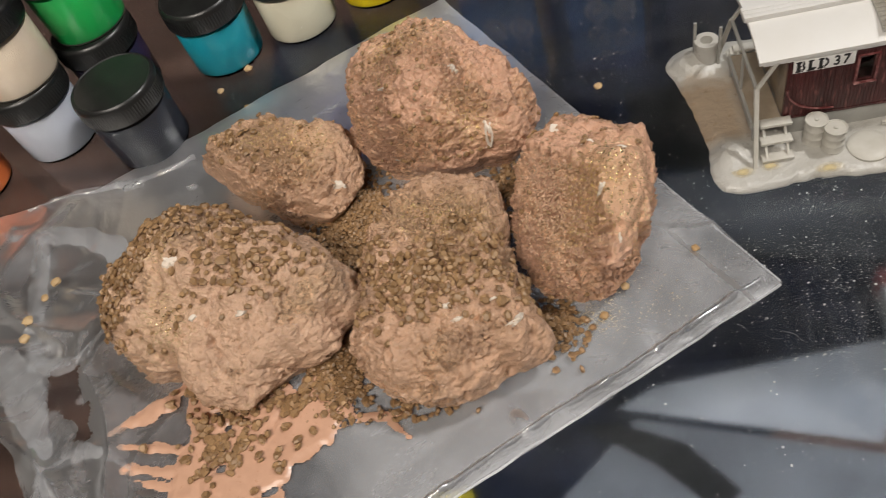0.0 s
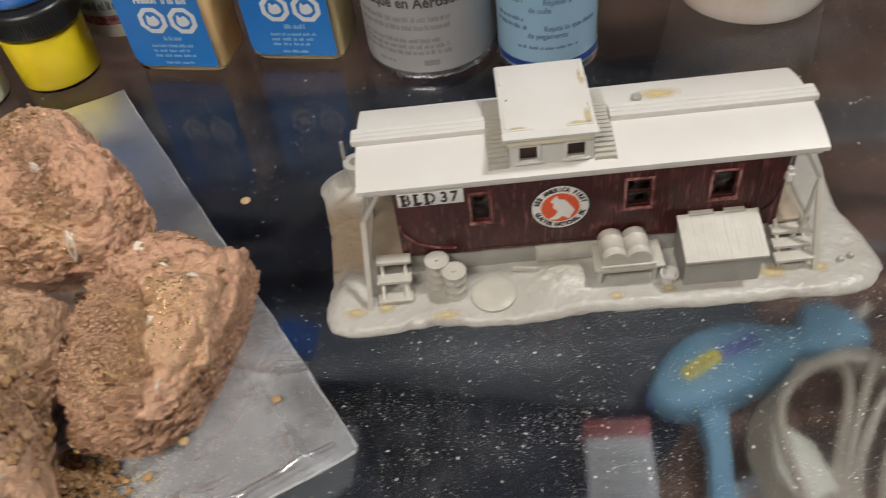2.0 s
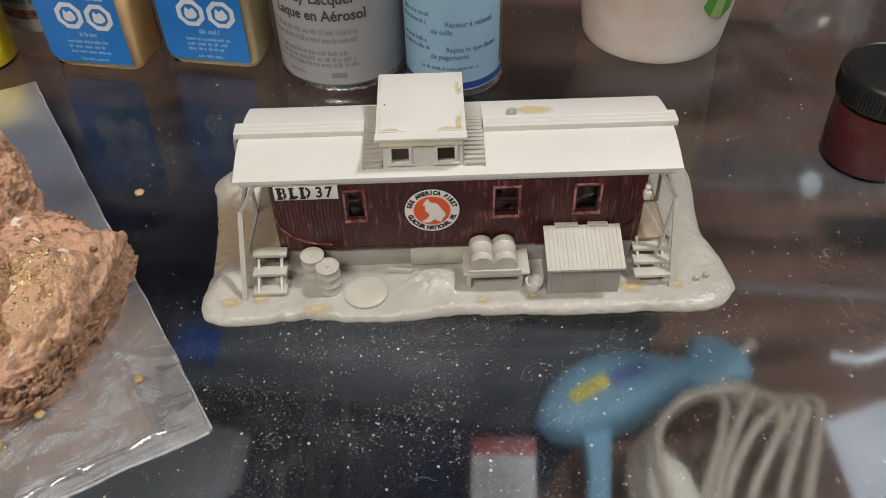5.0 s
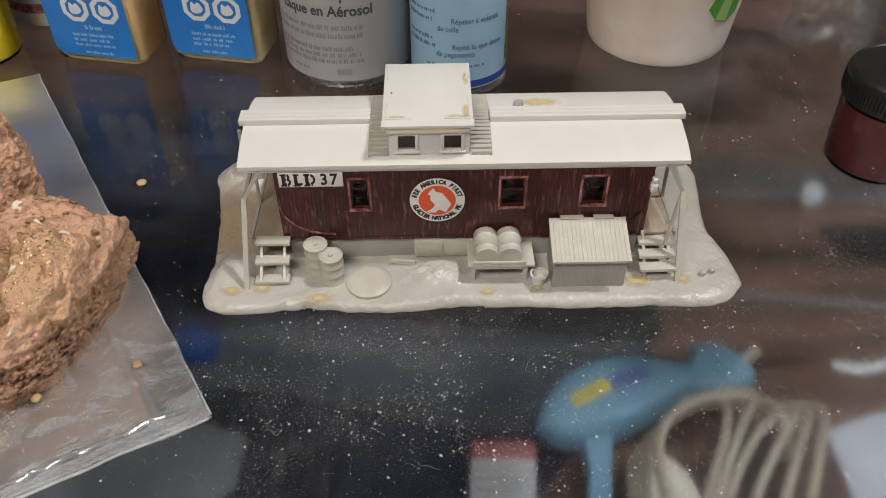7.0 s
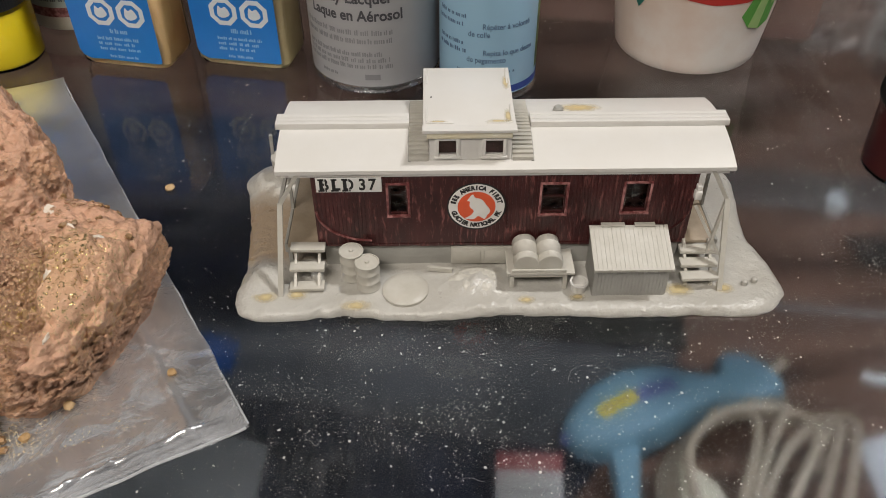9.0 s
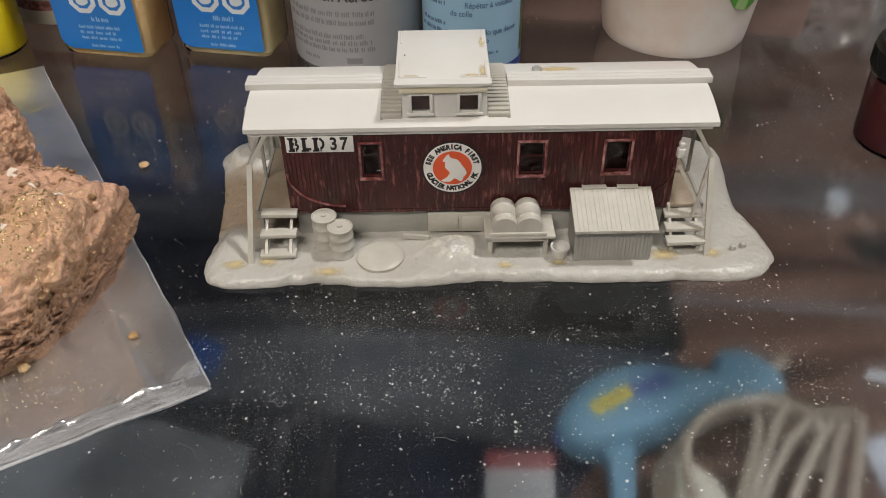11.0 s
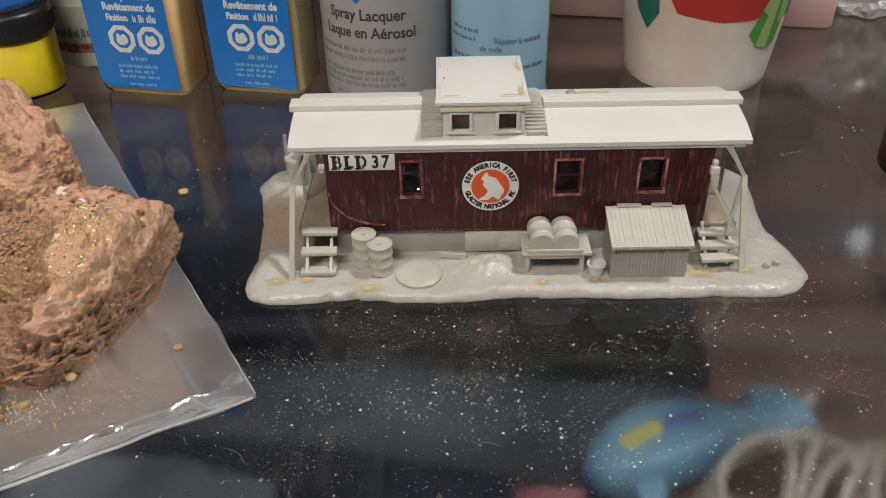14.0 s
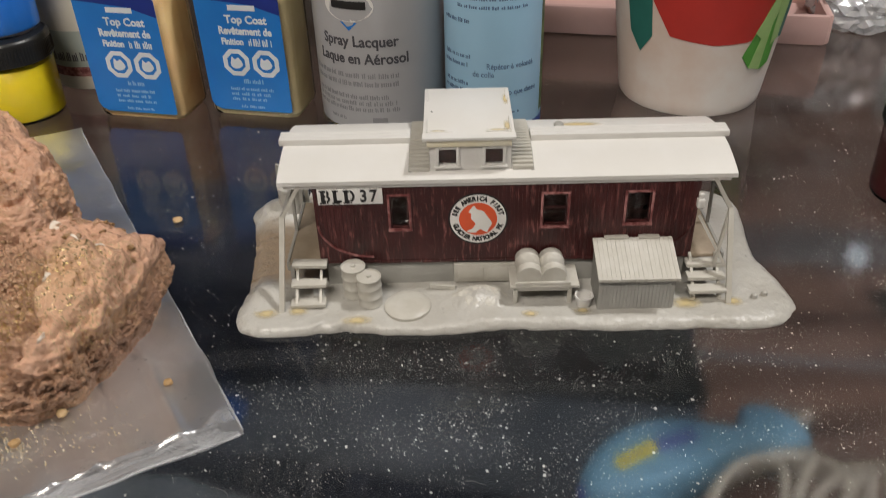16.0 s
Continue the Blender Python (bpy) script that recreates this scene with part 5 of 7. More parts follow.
def lint():
    """Fine fibres lying on the glass."""
    rng = random.Random(31)
    bm = bmesh.new()
    for k in range(9):
        x, y, a = rng.uniform(-7, 13), rng.uniform(-8.5, -2.6), rng.uniform(0, 6.28)
        if x > 8.5:
            y += 4
        pts = [(x, y, 0.012)]
        for _ in range(5):
            a += rng.gauss(0, 0.7)
            x, y = x + 0.13 * math.cos(a), y + 0.13 * math.sin(a)
            pts.append((x, y, 0.012))
        tube(bm, spline(pts, 4, closed=False), 0.004 + 0.005 * rng.random(), 5)
    ob = part("lint", bm, LINT, None)
    tagged(ob, "fine grey fibres lying on the glass", "lint", kind="stuff")


lint()


# ---------------------------------------------------------------- paint jars
def paint_material(name, color):
    m = mat(name, color, 0.32, tuple(c * 0.93 for c in color), scale=25, coat=0.6)
    return m


def paint_jar(x, y, z, color, word, turn=0.0, r=1.75):
    t = thing("paint_jar", (x, y, z), "clear jar of %s paint with black screw cap" % word, "paint jar", "paint jars", turn)
    paint = paint_material("paint_" + word.replace(" ", "_"), color)
    glassy = lathe(bmesh.new(), [(r * 0.84, 0.0), (r * 0.94, 0.05), (r * 0.97, 0.16), (r, 2.48), (r * 0.96, 2.6), (r * 0.9, 2.64)], 48)
    part("jar", glassy, CLEAR_PLASTIC, t, "clear plastic jar").visible_shadow = False
    part("paint", lathe(bmesh.new(), [(r * 0.88, 0.16), (r * 0.925, 0.28), (r * 0.955, 2.44), (r * 0.9, 2.52)], 48), paint, t, word + " paint")
    cap = bmesh.new()
    rc = r * 1.06
    lathe(cap, [(rc * 0.97, 2.65), (rc, 2.69), (rc, 3.52), (rc * 0.975, 3.64), (rc * 0.93, 3.70), (rc * 0.90, 3.66), (rc * 0.3, 3.655)], 64)
    lid = part("cap", cap, CAP_BLACK, t, "black plastic screw cap")
    ribs = bmesh.new()
    for k in range(90):
        a = 2 * math.pi * k / 90
        c, s = math.cos(a), math.sin(a)
        bar(ribs, (rc * c, rc * s, 2.78), (rc * c, rc * s, 3.42), 0.05, 0.022)
    part("ribs", ribs, CAP_BLACK, lid)
    return t


GREY_PAINT, BLACKISH = (0.52, 0.55, 0.62), (0.028, 0.032, 0.045)
paint_jar(-30.7, 6.1, 0, BLACKISH, "blue black", 20)
paint_jar(-35.6, 7.6, 0, GREY_PAINT, "pale grey", 35)
paint_jar(-35.2, 7.6, 3.72, (0.74, 0.63, 0.50), "beige", 10)
paint_jar(-39.4, 5.4, 0, (0.72, 0.19, 0.05), "orange", 0)
paint_jar(-32.9, 10.4, 0, (0.03, 0.02, 0.06), "dark violet", 0)
paint_jar(-32.7, 10.5, 3.72, (0.015, 0.40, 0.09), "green", 15)
paint_jar(-27.8, 11.2, 0, (0.008, 0.28, 0.36), "teal", 50)
paint_jar(-24.2, 12.5, 0, (0.66, 0.63, 0.50), "cream", 25)
paint_jar(-24.3, 12.7, 3.72, (0.03, 0.04, 0.38), "violet blue", 80)
paint_jar(-20.6, 14.0, 0, (0.78, 0.62, 0.01), "yellow", 65)
paint_jar(-20.8, 14.3, 3.72, (0.015, 0.19, 0.66), "bright blue", 30)
paint_jar(15.1, 5.2, 0, (0.075, 0.012, 0.012), "dark red", 12)


def labelled_jar():
    t = thing("glass_jar", (-18.6, 18.3, 0), "squat glass jar with grey green paper label", "jar")
    part("jar", lathe(bmesh.new(), [(1.9, 0), (2.1, 0.1), (2.15, 0.3), (2.15, 4.6), (1.8, 5.2)], 40), IVORY, t, "cream filled glass")
    part("band", lathe(bmesh.new(), [(2.165, 0.75), (2.165, 1.2)], 40, cap_bottom=False, cap_top=False), MAROON_TRIM, t, "dark red printed band")
    part("label", lathe(bmesh.new(), [(2.165, 1.2), (2.165, 2.9)], 40, cap_bottom=False, cap_top=False), mat("label_grey_green", (0.34, 0.38, 0.34), 0.6), t, "grey green label")
    part("lettering", on_cylinder(print_lines(random.Random(30), -1.4, 1.8, 1.4, 2.0, 1, 0.7), 2.17), CAN_PRINT, t)
    part("lid", lathe(bmesh.new(), [(2.0, 5.2), (2.2, 5.25), (2.2, 6.2), (2.1, 6.3)], 40), mat("olive_lid", (0.10, 0.11, 0.06), 0.5), t, "olive lid")


labelled_jar()


# ---------------------------------------------------------------- lacquer bottles
def rounded_rect(w, d, c, n=4):
    """A w by d outline with corners of radius c."""
    pts = []
    for cx, cy, a0 in ((w / 2 - c, -d / 2 + c, -90), (w / 2 - c, d / 2 - c, 0), (-w / 2 + c, d / 2 - c, 90), (-w / 2 + c, -d / 2 + c, 180)):
        for k in range(n + 1):
            a = radians(a0 + 90 * k / n)
            pts.append((cx + c * math.cos(a), cy + c * math.sin(a)))
    return pts


def loft(bm, sections):
    rings = [[bm.verts.new((x, y, z)) for x, y in pts] for pts, z in sections]
    n = len(rings[0])
    for a, b in zip(rings, rings[1:]):
        for k in range(n):
            bm.faces.new((a[k], a[(k + 1) % n], b[(k + 1) % n], b[k]))
    bm.faces.new(rings[0][::-1])
    bm.faces.new(rings[-1])
    return bm


def octagon(r, cx, cy, z0, z1):
    return prism(bmesh.new(), [(cx + r * math.cos(radians(22.5 + 45 * k)), cy + r * math.sin(radians(22.5 + 45 * k))) for k in range(8)], z0, z1)


def octagon_ring(r, w, cx, cy, z):
    bm = bmesh.new()
    o = [bm.verts.new((cx + r * math.cos(radians(22.5 + 45 * k)), cy + r * math.sin(radians(22.5 + 45 * k)), z)) for k in range(8)]
    i = [bm.verts.new((cx + (r - w) * math.cos(radians(22.5 + 45 * k)), cy + (r - w) * math.sin(radians(22.5 + 45 * k)), z)) for k in range(8)]
    for k in range(8):
        bm.faces.new((o[k], o[(k + 1) % 8], i[(k + 1) % 8], i[k]))
    return bm


def lacquer_bottle(x, y, turn, liquid, word, seed):
    t = thing("lacquer_bottle", (x, y, 0), "square glass bottle of %s lacquer with blue label" % word, "bottle", "lacquer bottles", turn)
    W, D = 4.0, 2.6
    shell = loft(bmesh.new(), [(rounded_rect(W - 0.5, D - 0.5, 0.45), 0), (rounded_rect(W - 0.12, D - 0.12, 0.34), 0.10), (rounded_rect(W, D, 0.34), 0.3), (rounded_rect(W, D, 0.34), 6.6), (rounded_rect(W * 0.7, D * 0.8, 0.6), 7.2), (rounded_rect(1.9, 1.9, 0.9), 7.4)])
    part("glass", shell, CLEAR, t, "clear thick glass").visible_shadow = False
    core = loft(bmesh.new(), [(rounded_rect(W - 0.6, D - 0.6, 0.4), 0.05), (rounded_rect(W - 0.3, D - 0.3, 0.4), 0.22), (rounded_rect(W - 0.36, D - 0.36, 0.4), 5.6)])
    part("lacquer", core, liquid, t, "settled %s liquid" % word)
    part("cap", lathe(bmesh.new(), [(1.1, 7.4), (1.15, 7.5), (1.15, 8.6), (1.05, 8.7)], 32), CAP_BLACK, t, "black cap")
    yf = -D / 2 - 0.012
    lab = part("label", stand_up(prism(bmesh.new(), [(-1.9, 0.75), (-1.78, 0.48), (-1.5, 0.34), (1.68, 0.34), (1.78, 0.42), (1.78, 5.3), (1.0, 5.9), (-1.9, 5.9)], 0, 0.012), yf), LABEL_BLUE, t, "blue paper label")
    part("heading", stand_up(prism(bmesh.new(), [(-1.9, 5.2), (0.5, 5.0), (1.78, 4.6), (1.78, 5.3), (1.0, 5.9), (-1.9, 5.9)], 0.012, 0.018), yf), LABEL_NAVY, lab)
    rng = random.Random(seed)
    cx = 0.16
    lines = [stand_up(move(letters("Top Coat", 0.46, 0.016), Matrix.Translation((cx + 0.1, 4.36, 0.02))), yf),
             stand_up(move(letters("Rev\u00eatement de", 0.44, 0.018, 0.86), Matrix.Translation((cx, 3.88, 0.02))), yf),
             stand_up(move(letters("Finition", 0.38, 0.017, 0.86), Matrix.Translation((cx - 0.62, 3.42, 0.02))), yf), stand_up(move(print_lines(rng, cx + 0.1, cx + 1.36, 3.24, 3.62, 1, 0.85), Matrix.Translation((0, 0, 0.018))), yf),
             stand_up(move(print_lines(rng, cx - 0.6, cx + 0.7, 4.72, 5.0, 1, 0.8, words=False), Matrix.Translation((0, 0, 0.02))), yf)]
    part("lettering", joined(*lines), LABEL_PRINT, lab, "white print")
    for k in (-1, 1):
        c = cx + 0.06 + k * 0.66
        z = 2.52
        o = part("hazard_mark", joined(stand_up(octagon_ring(0.63, 0.21, c, z, 0.02), yf),
                                       stand_up(prism(bmesh.new(), [(v.x, v.y) for v in spline([(c - 0.26, z - 0.12, 0), (c - 0.1, z - 0.26, 0), (c + 0.14, z - 0.22, 0), (c + 0.28, z - 0.06, 0), (c + 0.12, z + 0.22, 0), (c - 0.05, z + 0.14, 0), (c - 0.18, z + 0.25, 0)], 4)], 0.018, 0.022), yf)), LABEL_PRINT, lab, "white octagon hazard mark")
    part("small_print", stand_up(move(joined(print_lines(rng, cx - 1.05, cx + 1.05, 0.76, 1.46, 3, 0.6), print_lines(rng, cx - 0.7, cx + 0.75, 0.44, 0.62, 1, 0.7), print_lines(rng, cx - 0.4, cx + 0.5, 1.58, 1.82, 1, 0.85)), Matrix.Translation((0, 0, 0.016))), yf), PALE_PRINT, lab)


LIQUID_AMBER = mat("settled_amber_lacquer", (0.78, 0.60, 0.30), 0.3, (0.62, 0.37, 0.17), scale=26, detail=2)
LIQUID_CLEAR = mat("settled_straw_lacquer", (0.76, 0.66, 0.38), 0.3, (0.58, 0.47, 0.26), scale=26, detail=2)
lacquer_bottle(-14.8, 14.2, -12, LIQUID_AMBER, "amber", 41)
lacquer_bottle(-9.8, 14.1, -12, LIQUID_CLEAR, "straw coloured", 42)


# ---------------------------------------------------------------- spray cans
def spray_can():
    t = thing("spray_can", (-4.4, 13.2, 0), "grey printed aerosol can of spray lacquer", "spray can", turn=-13)
    r = 2.68
    part("rim", lathe(bmesh.new(), [(2.35, 0), (2.62, 0.02), (2.72, 0.12), (2.74, 0.25), (2.70, 0.38)], 64), CAN_METAL, t, "bare metal base rim")
    part("can", lathe(bmesh.new(), [(2.66, 0.38), (r, 0.45), (r, 10.5), (2.4, 11.0), (1.6, 11.6)], 72), CAN_GREY, t, "grey printed can")
    part("nozzle_cap", lathe(bmesh.new(), [(2.2, 11.3), (2.3, 11.4), (2.2, 13.2), (2.0, 13.4)], 48), CAP_BLACK, t)
    w = joined(move(letters("Spray Lacquer", 0.60, 0.015, 0.95), Matrix.Translation((-0.1, 4.1, 0.004))), move(letters("Laque en A\u00e9rosol", 0.60, 0.015, 0.92), Matrix.Translation((-0.05, 3.4, 0.004))))
    part("lettering", on_cylinder(w, r + 0.004), CAN_PRINT, t, "dark printed words")
    rng = random.Random(7)
    part("small_print", on_cylinder(joined(print_lines(rng, -2.6, 1.9, 2.2, 2.9, 2, 0.62), print_lines(rng, -2.6, 2.2, 1.15, 1.95, 3, 0.75), print_lines(rng, -1.7, -0.9, 0.72, 0.92, 1, 0.7), print_lines(rng, 0.3, 1.0, 0.68, 0.94, 1, 0.9, words=False)), r + 0.006), mat("can_print_grey", (0.27, 0.27, 0.28), 0.45), t)
    badge = on_cylinder(move(prism(bmesh.new(), [(1.05 * math.cos(a), 0.62 * math.sin(a)) for a in (2 * math.pi * k / 40 for k in range(40))], 0, 0.01), Matrix.Translation((-0.4, 5.5, 0))), r)
    b = part("badge", badge, DECAL_WHITE, t, "white oval badge")
    part("badge_print", on_cylinder(move(print_lines(rng, -0.7, 0.75, -0.16, 0.22, 1, 0.8, words=False), Matrix.Translation((-0.4, 5.5, 0.012))), r), DECAL_BLACK, b)
    part("arrow", on_cylinder(move(prism(bmesh.new(), [(-0.35, 0.12), (0, -0.22), (0.35, 0.12)], 0, 0.01), Matrix.Translation((-0.4, 4.75, 0))), r), LABEL_BLUE, b)
    part("stripe", on_cylinder(strip(-4.0, -2.9, 0.6, 9.5, 0, 0.006, 6), r), mat("can_side_stripe", (0.30, 0.31, 0.32), 0.4), t)


spray_can()


def adhesive_can():
    t = thing("spray_can", (0.24, 11.78, 0), "light blue aerosol can with small print", "spray can", turn=-6)
    r = 1.97
    part("rim", lathe(bmesh.new(), [(1.75, 0), (1.95, 0.02), (2.04, 0.12), (2.04, 0.25), (1.98, 0.36)], 56), CAN_METAL, t, "bare metal base rim")
    part("can", lathe(bmesh.new(), [(1.95, 0.36), (r, 0.42), (r, 10.5), (1.78, 11.0), (1.15, 11.5)], 64), CAN_BLUE, t, "light blue can")
    part("foot_band", lathe(bmesh.new(), [(r + 0.006, 0.42), (r + 0.006, 0.72)], 64, cap_bottom=False, cap_top=False), CAN_DEEP_BLUE, t, "deep blue band")
    part("nozzle_cap", lathe(bmesh.new(), [(1.7, 11.2), (1.75, 11.3), (1.7, 13.0), (1.5, 13.2)], 48), DECAL_WHITE, t)
    rng = random.Random(17)
    rows = [print_lines(rng, -2.2, -0.6, z - 0.14, z + 0.14, 1, 0.6) for z in (5.0, 3.62, 2.52)] + [print_lines(rng, -2.3, -0.55, z - 0.14, z + 0.14, 1, 0.6) for z in (3.28, 2.2)]
    rows += [print_lines(rng, -1.4, 1.7, 5.4, 7.0, 5, 0.4), print_lines(rng, -1.2, 1.2, 1.25, 1.5, 1, 0.5)]
    for words, size, x, z in (("R\u00e9p\u00e9ter \u00e0 volont\u00e9", 0.32, 0.82, 3.28), ("de colle", 0.32, -0.3, 2.95), ("Repita lo que desee", 0.32, 0.95, 2.2), ("de pegamento", 0.32, 0.0, 1.88)):
        rows.append(move(letters(words, size, 0.003, 0.85), Matrix.Translation((x, z, 0.004))))
    part("small_print", on_cylinder(joined(*rows), r + 0.004), mat("can_print_blue", (0.10, 0.17, 0.30), 0.45), t, "blue small print")
    part("leaf_print", on_cylinder(strip(2.5, 4.2, 0.95, 9.5, 0, 0.006, 8), r), CAN_GREEN, t, "green leafy side panel")


adhesive_can()


# ---------------------------------------------------------------- paper cup
def paper_cup():
    t = thing("paper_cup", (9.2, 14.9, 0), "white paper cup with red and green holiday print", "cup", turn=-7)
    r0, r1, h = 3.05, 4.25, 9.5

    def rad(z):
        return r0 + (r1 - r0) * z / h
    part("wall", lathe(bmesh.new(), [(r0 - 0.25, 0.02), (r0 - 0.08, 0.0), (r0, 0.12)] + [(rad(z), z) for z in (0.5, 2, 4, 6, 8, h)] + [(r1 + 0.12, h + 0.05), (r1 + 0.1, h + 0.2), (r1 - 0.1, h + 0.1), (r0 - 0.15, 0.4)], 72), CUP_WHITE, t, "white paper wall")

    def wrapped(outline, lift, material, name, label=""):
        bm = prism(bmesh.new(), outline, 0, 0.012)
        bmesh.ops.triangulate(bm, faces=bm.faces)
        bmesh.ops.subdivide_edges(bm, edges=bm.edges, cuts=13, use_grid_fill=True)
        for v in bm.verts:
            z = v.co.y
            a = v.co.x / 3.6 - math.pi / 2
            rr = rad(z) + 0.014 + lift + v.co.z
            v.co = Vector((rr * math.cos(a), rr * math.sin(a), z))
        part(name, bm, material, t, label)
    top = 9.3
    wrapped([(-2.6, top), (-2.4, 4.9), (-1.6, 3.55), (0.2, 3.3), (1.6, 3.35), (2.6, 3.6), (3.3, 4.6), (3.6, top)], 0.004, CUP_RED, "red_panel", "red printed panel")
    wrapped([(-4.2, top), (-3.6, 3.4), (-3.0, 2.6), (-2.4, 3.4), (-2.6, top)], 0.008, CUP_TEAL, "leaf_print", "teal leaf print")
    wrapped([(3.0, 4.6), (3.6, 3.2), (4.6, 2.9), (4.4, top), (3.4, top)], 0.008, CUP_TEAL, "leaf_print")
    for k, (a, b, m) in enumerate((((1.55, 2.7), (2.05, 2.15), CUP_GREEN), ((2.05, 2.15), (2.75, 1.95), CUP_LIGHT_GREEN), ((2.75, 1.95), (3.35, 2.15), CUP_GREEN), ((1.9, 3.7), (2.4, 3.3), CUP_LIGHT_GREEN), ((3.0, 3.0), (3.5, 3.2), CUP_LIGHT_GREEN))):
        wrapped([a, b, (3.15 + 0.1 * k, 5.6), (2.8, 5.7)], 0.014 + 0.012 * k, m, "ribbon_fold", "green ribbon print")
    wrapped([(2.5, 5.2), (3.5, 5.1), (3.7, 6.1), (2.9, 6.8), (2.3, 6.0)], 0.08, CUP_GREEN, "ribbon_fold")


paper_cup()

# ---------------------------------------------------------------- things at the back of the table
tray = thing("plastic_tray", (11.0, 24.2, 0), "pinkish shallow plastic tray at the back", "tray", turn=-12)
part("floor_plate", boxes((-8.5, 7.0, -3, 3, 0, 0.25), bevel=0.1), PINK_PLASTIC, tray)
for spec in ((-8.5, 7.0, -3.2, -2.8, 0.0, 1.5), (-8.5, 7.0, 2.8, 3.2, 0.0, 1.5), (-8.7, -8.3, -3, 3, 0.0, 1.5), (6.8, 7.2, -3, 3, 0.0, 1.5)):
    part("rim", boxes(spec, bevel=0.12), PINK_PLASTIC, tray)


def crinkled_wrap(x, y, r, seed):
    t = thing("plastic_wrap", (x, y, 0), "scrunched clear plastic wrap", "plastic wrap")
    bm = bmesh.new()
    bmesh.ops.create_icosphere(bm, subdivisions=4, radius=r)
    for v in bm.verts:
        n = noise.fractal(v.co * 0.9 + Vector((seed, 0, 0)), 0.6, 2.2, 4)
        v.co *= 1 + 0.35 * abs(n)
        v.co.z = max(0.03, v.co.z * 0.7 + r * 0.5)
    part("film", bm, BAG_EDGE, t, smooth=20)


crinkled_wrap(20.0, 23.0, 2.2, 3)
crinkled_wrap(-22.5, 19.5, 0.9, 5)


# ---------------------------------------------------------------- model caboose on its moulded base
caboose = thing("model_caboose", (0, 0, 0), "white and maroon model caboose house on white moulded base", "model building")


def base_shape():
    outline = spline([(-8.0, -1.1, 0), (-7.75, -1.72, 0), (-7.1, -2.02, 0), (-5.8, -1.95, 0), (-4.6, -1.82, 0), (-3.6, -1.98, 0), (-2.4, -2.04, 0), (-1.2, -2.0, 0), (-0.2, -1.86, 0), (1.6, -1.92, 0), (3.4, -2.0, 0), (5.4, -1.98, 0), (7.2, -2.0, 0), (8.1, -1.68, 0), (8.5, -0.9, 0),
                      (8.3, 0.4, 0), (8.05, 1.4, 0), (8.2, 3.0, 0), (8.3, 4.7, 0), (7.2, 5.5, 0), (3.5, 5.3, 0), (-1.0, 5.5, 0), (-5.0, 5.3, 0), (-7.6, 5.5, 0), (-8.5, 4.8, 0), (-8.25, 3.4, 0), (-8.0, 1.8, 0), (-7.85, 0.2, 0)], 12)
    for p in outline:
        p += Vector((noise.noise(p * 2.4), noise.noise(p * 2.4 + Vector((0, 0, 5))), 0)) * 0.07
    bm = bmesh.new()
    c = Vector((0, 1.6, 0))
    levels = [(1.0, 0.0), (1.003, 0.05), (0.999, 0.10), (0.99, 0.17), (0.975, 0.24), (0.955, 0.28)] + [(0.93 - 0.05 * k, 0.3) for k in range(18)]
    rings = []
    for s, z in levels:
        ring = []
        for p in outline:
            sx = 1 - (1 - s) * 1.0
            q = c + (p - c) * sx
            up = 0.0
            if z > 0.25:
                up = 0.05 * noise.noise(q * 0.8) + 0.035 * noise.noise(q * 2.6)
                up += 0.32 * math.exp(-(((q.x + 0.75) / 0.75) ** 2 + ((q.y + 0.75) / 0.5) ** 2)) * (1 + 0.35 * noise.noise(q * 5))
                up += 0.35 * math.exp(-(((q.x + 7.2) / 0.5) ** 2 + ((q.y + 0.4) / 0.6) ** 2))
                up += 0.45 * math.exp(-(((q.x + 7.6) / 0.6) ** 2 + ((q.y - 4.4) / 0.7) ** 2))
            ring.append(bm.verts.new((q.x, q.y, z + up)))
        rings.append(ring)
    for a, b in zip(rings, rings[1:]):
        n = len(a)
        for k in range(n):
            bm.faces.new((a[k], a[(k + 1) % n], b[(k + 1) % n], b[k]))
    bm.faces.new(rings[0][::-1])
    bm.faces.new(rings[-1])
    part("base", bm, SNOW_BASE, caboose, "uneven white moulded ground", smooth=50)


base_shape()
part("skirting", boxes((-5.35, 5.4, 0.12, 3.3, 0.2, 1.28), bevel=0.02), SHADE_GREY_STYRENE, caboose, "plain pale skirting")
part("hatch", joined(boxes((-1.52, 0.35, -0.02, 0.119, 0.38, 1.05), bevel=0.03), boxes((-1.4, -0.62, -0.05, -0.021, 0.50, 0.93), (-0.5, 0.22, -0.05, -0.021, 0.50, 0.93), bevel=0.015)), CREAM_STYRENE, caboose, "panelled hatch")

BX0, BX1, BY0, BY1, BZ0, BZ1 = -5.5, 5.52, 0.0, 3.45, 1.24, 3.84
WINDOWS = ((-3.32, 2.36, -2.78, 3.45), (1.08, 2.36, 1.78, 3.42), (3.47, 2.4, 4.17, 3.42))


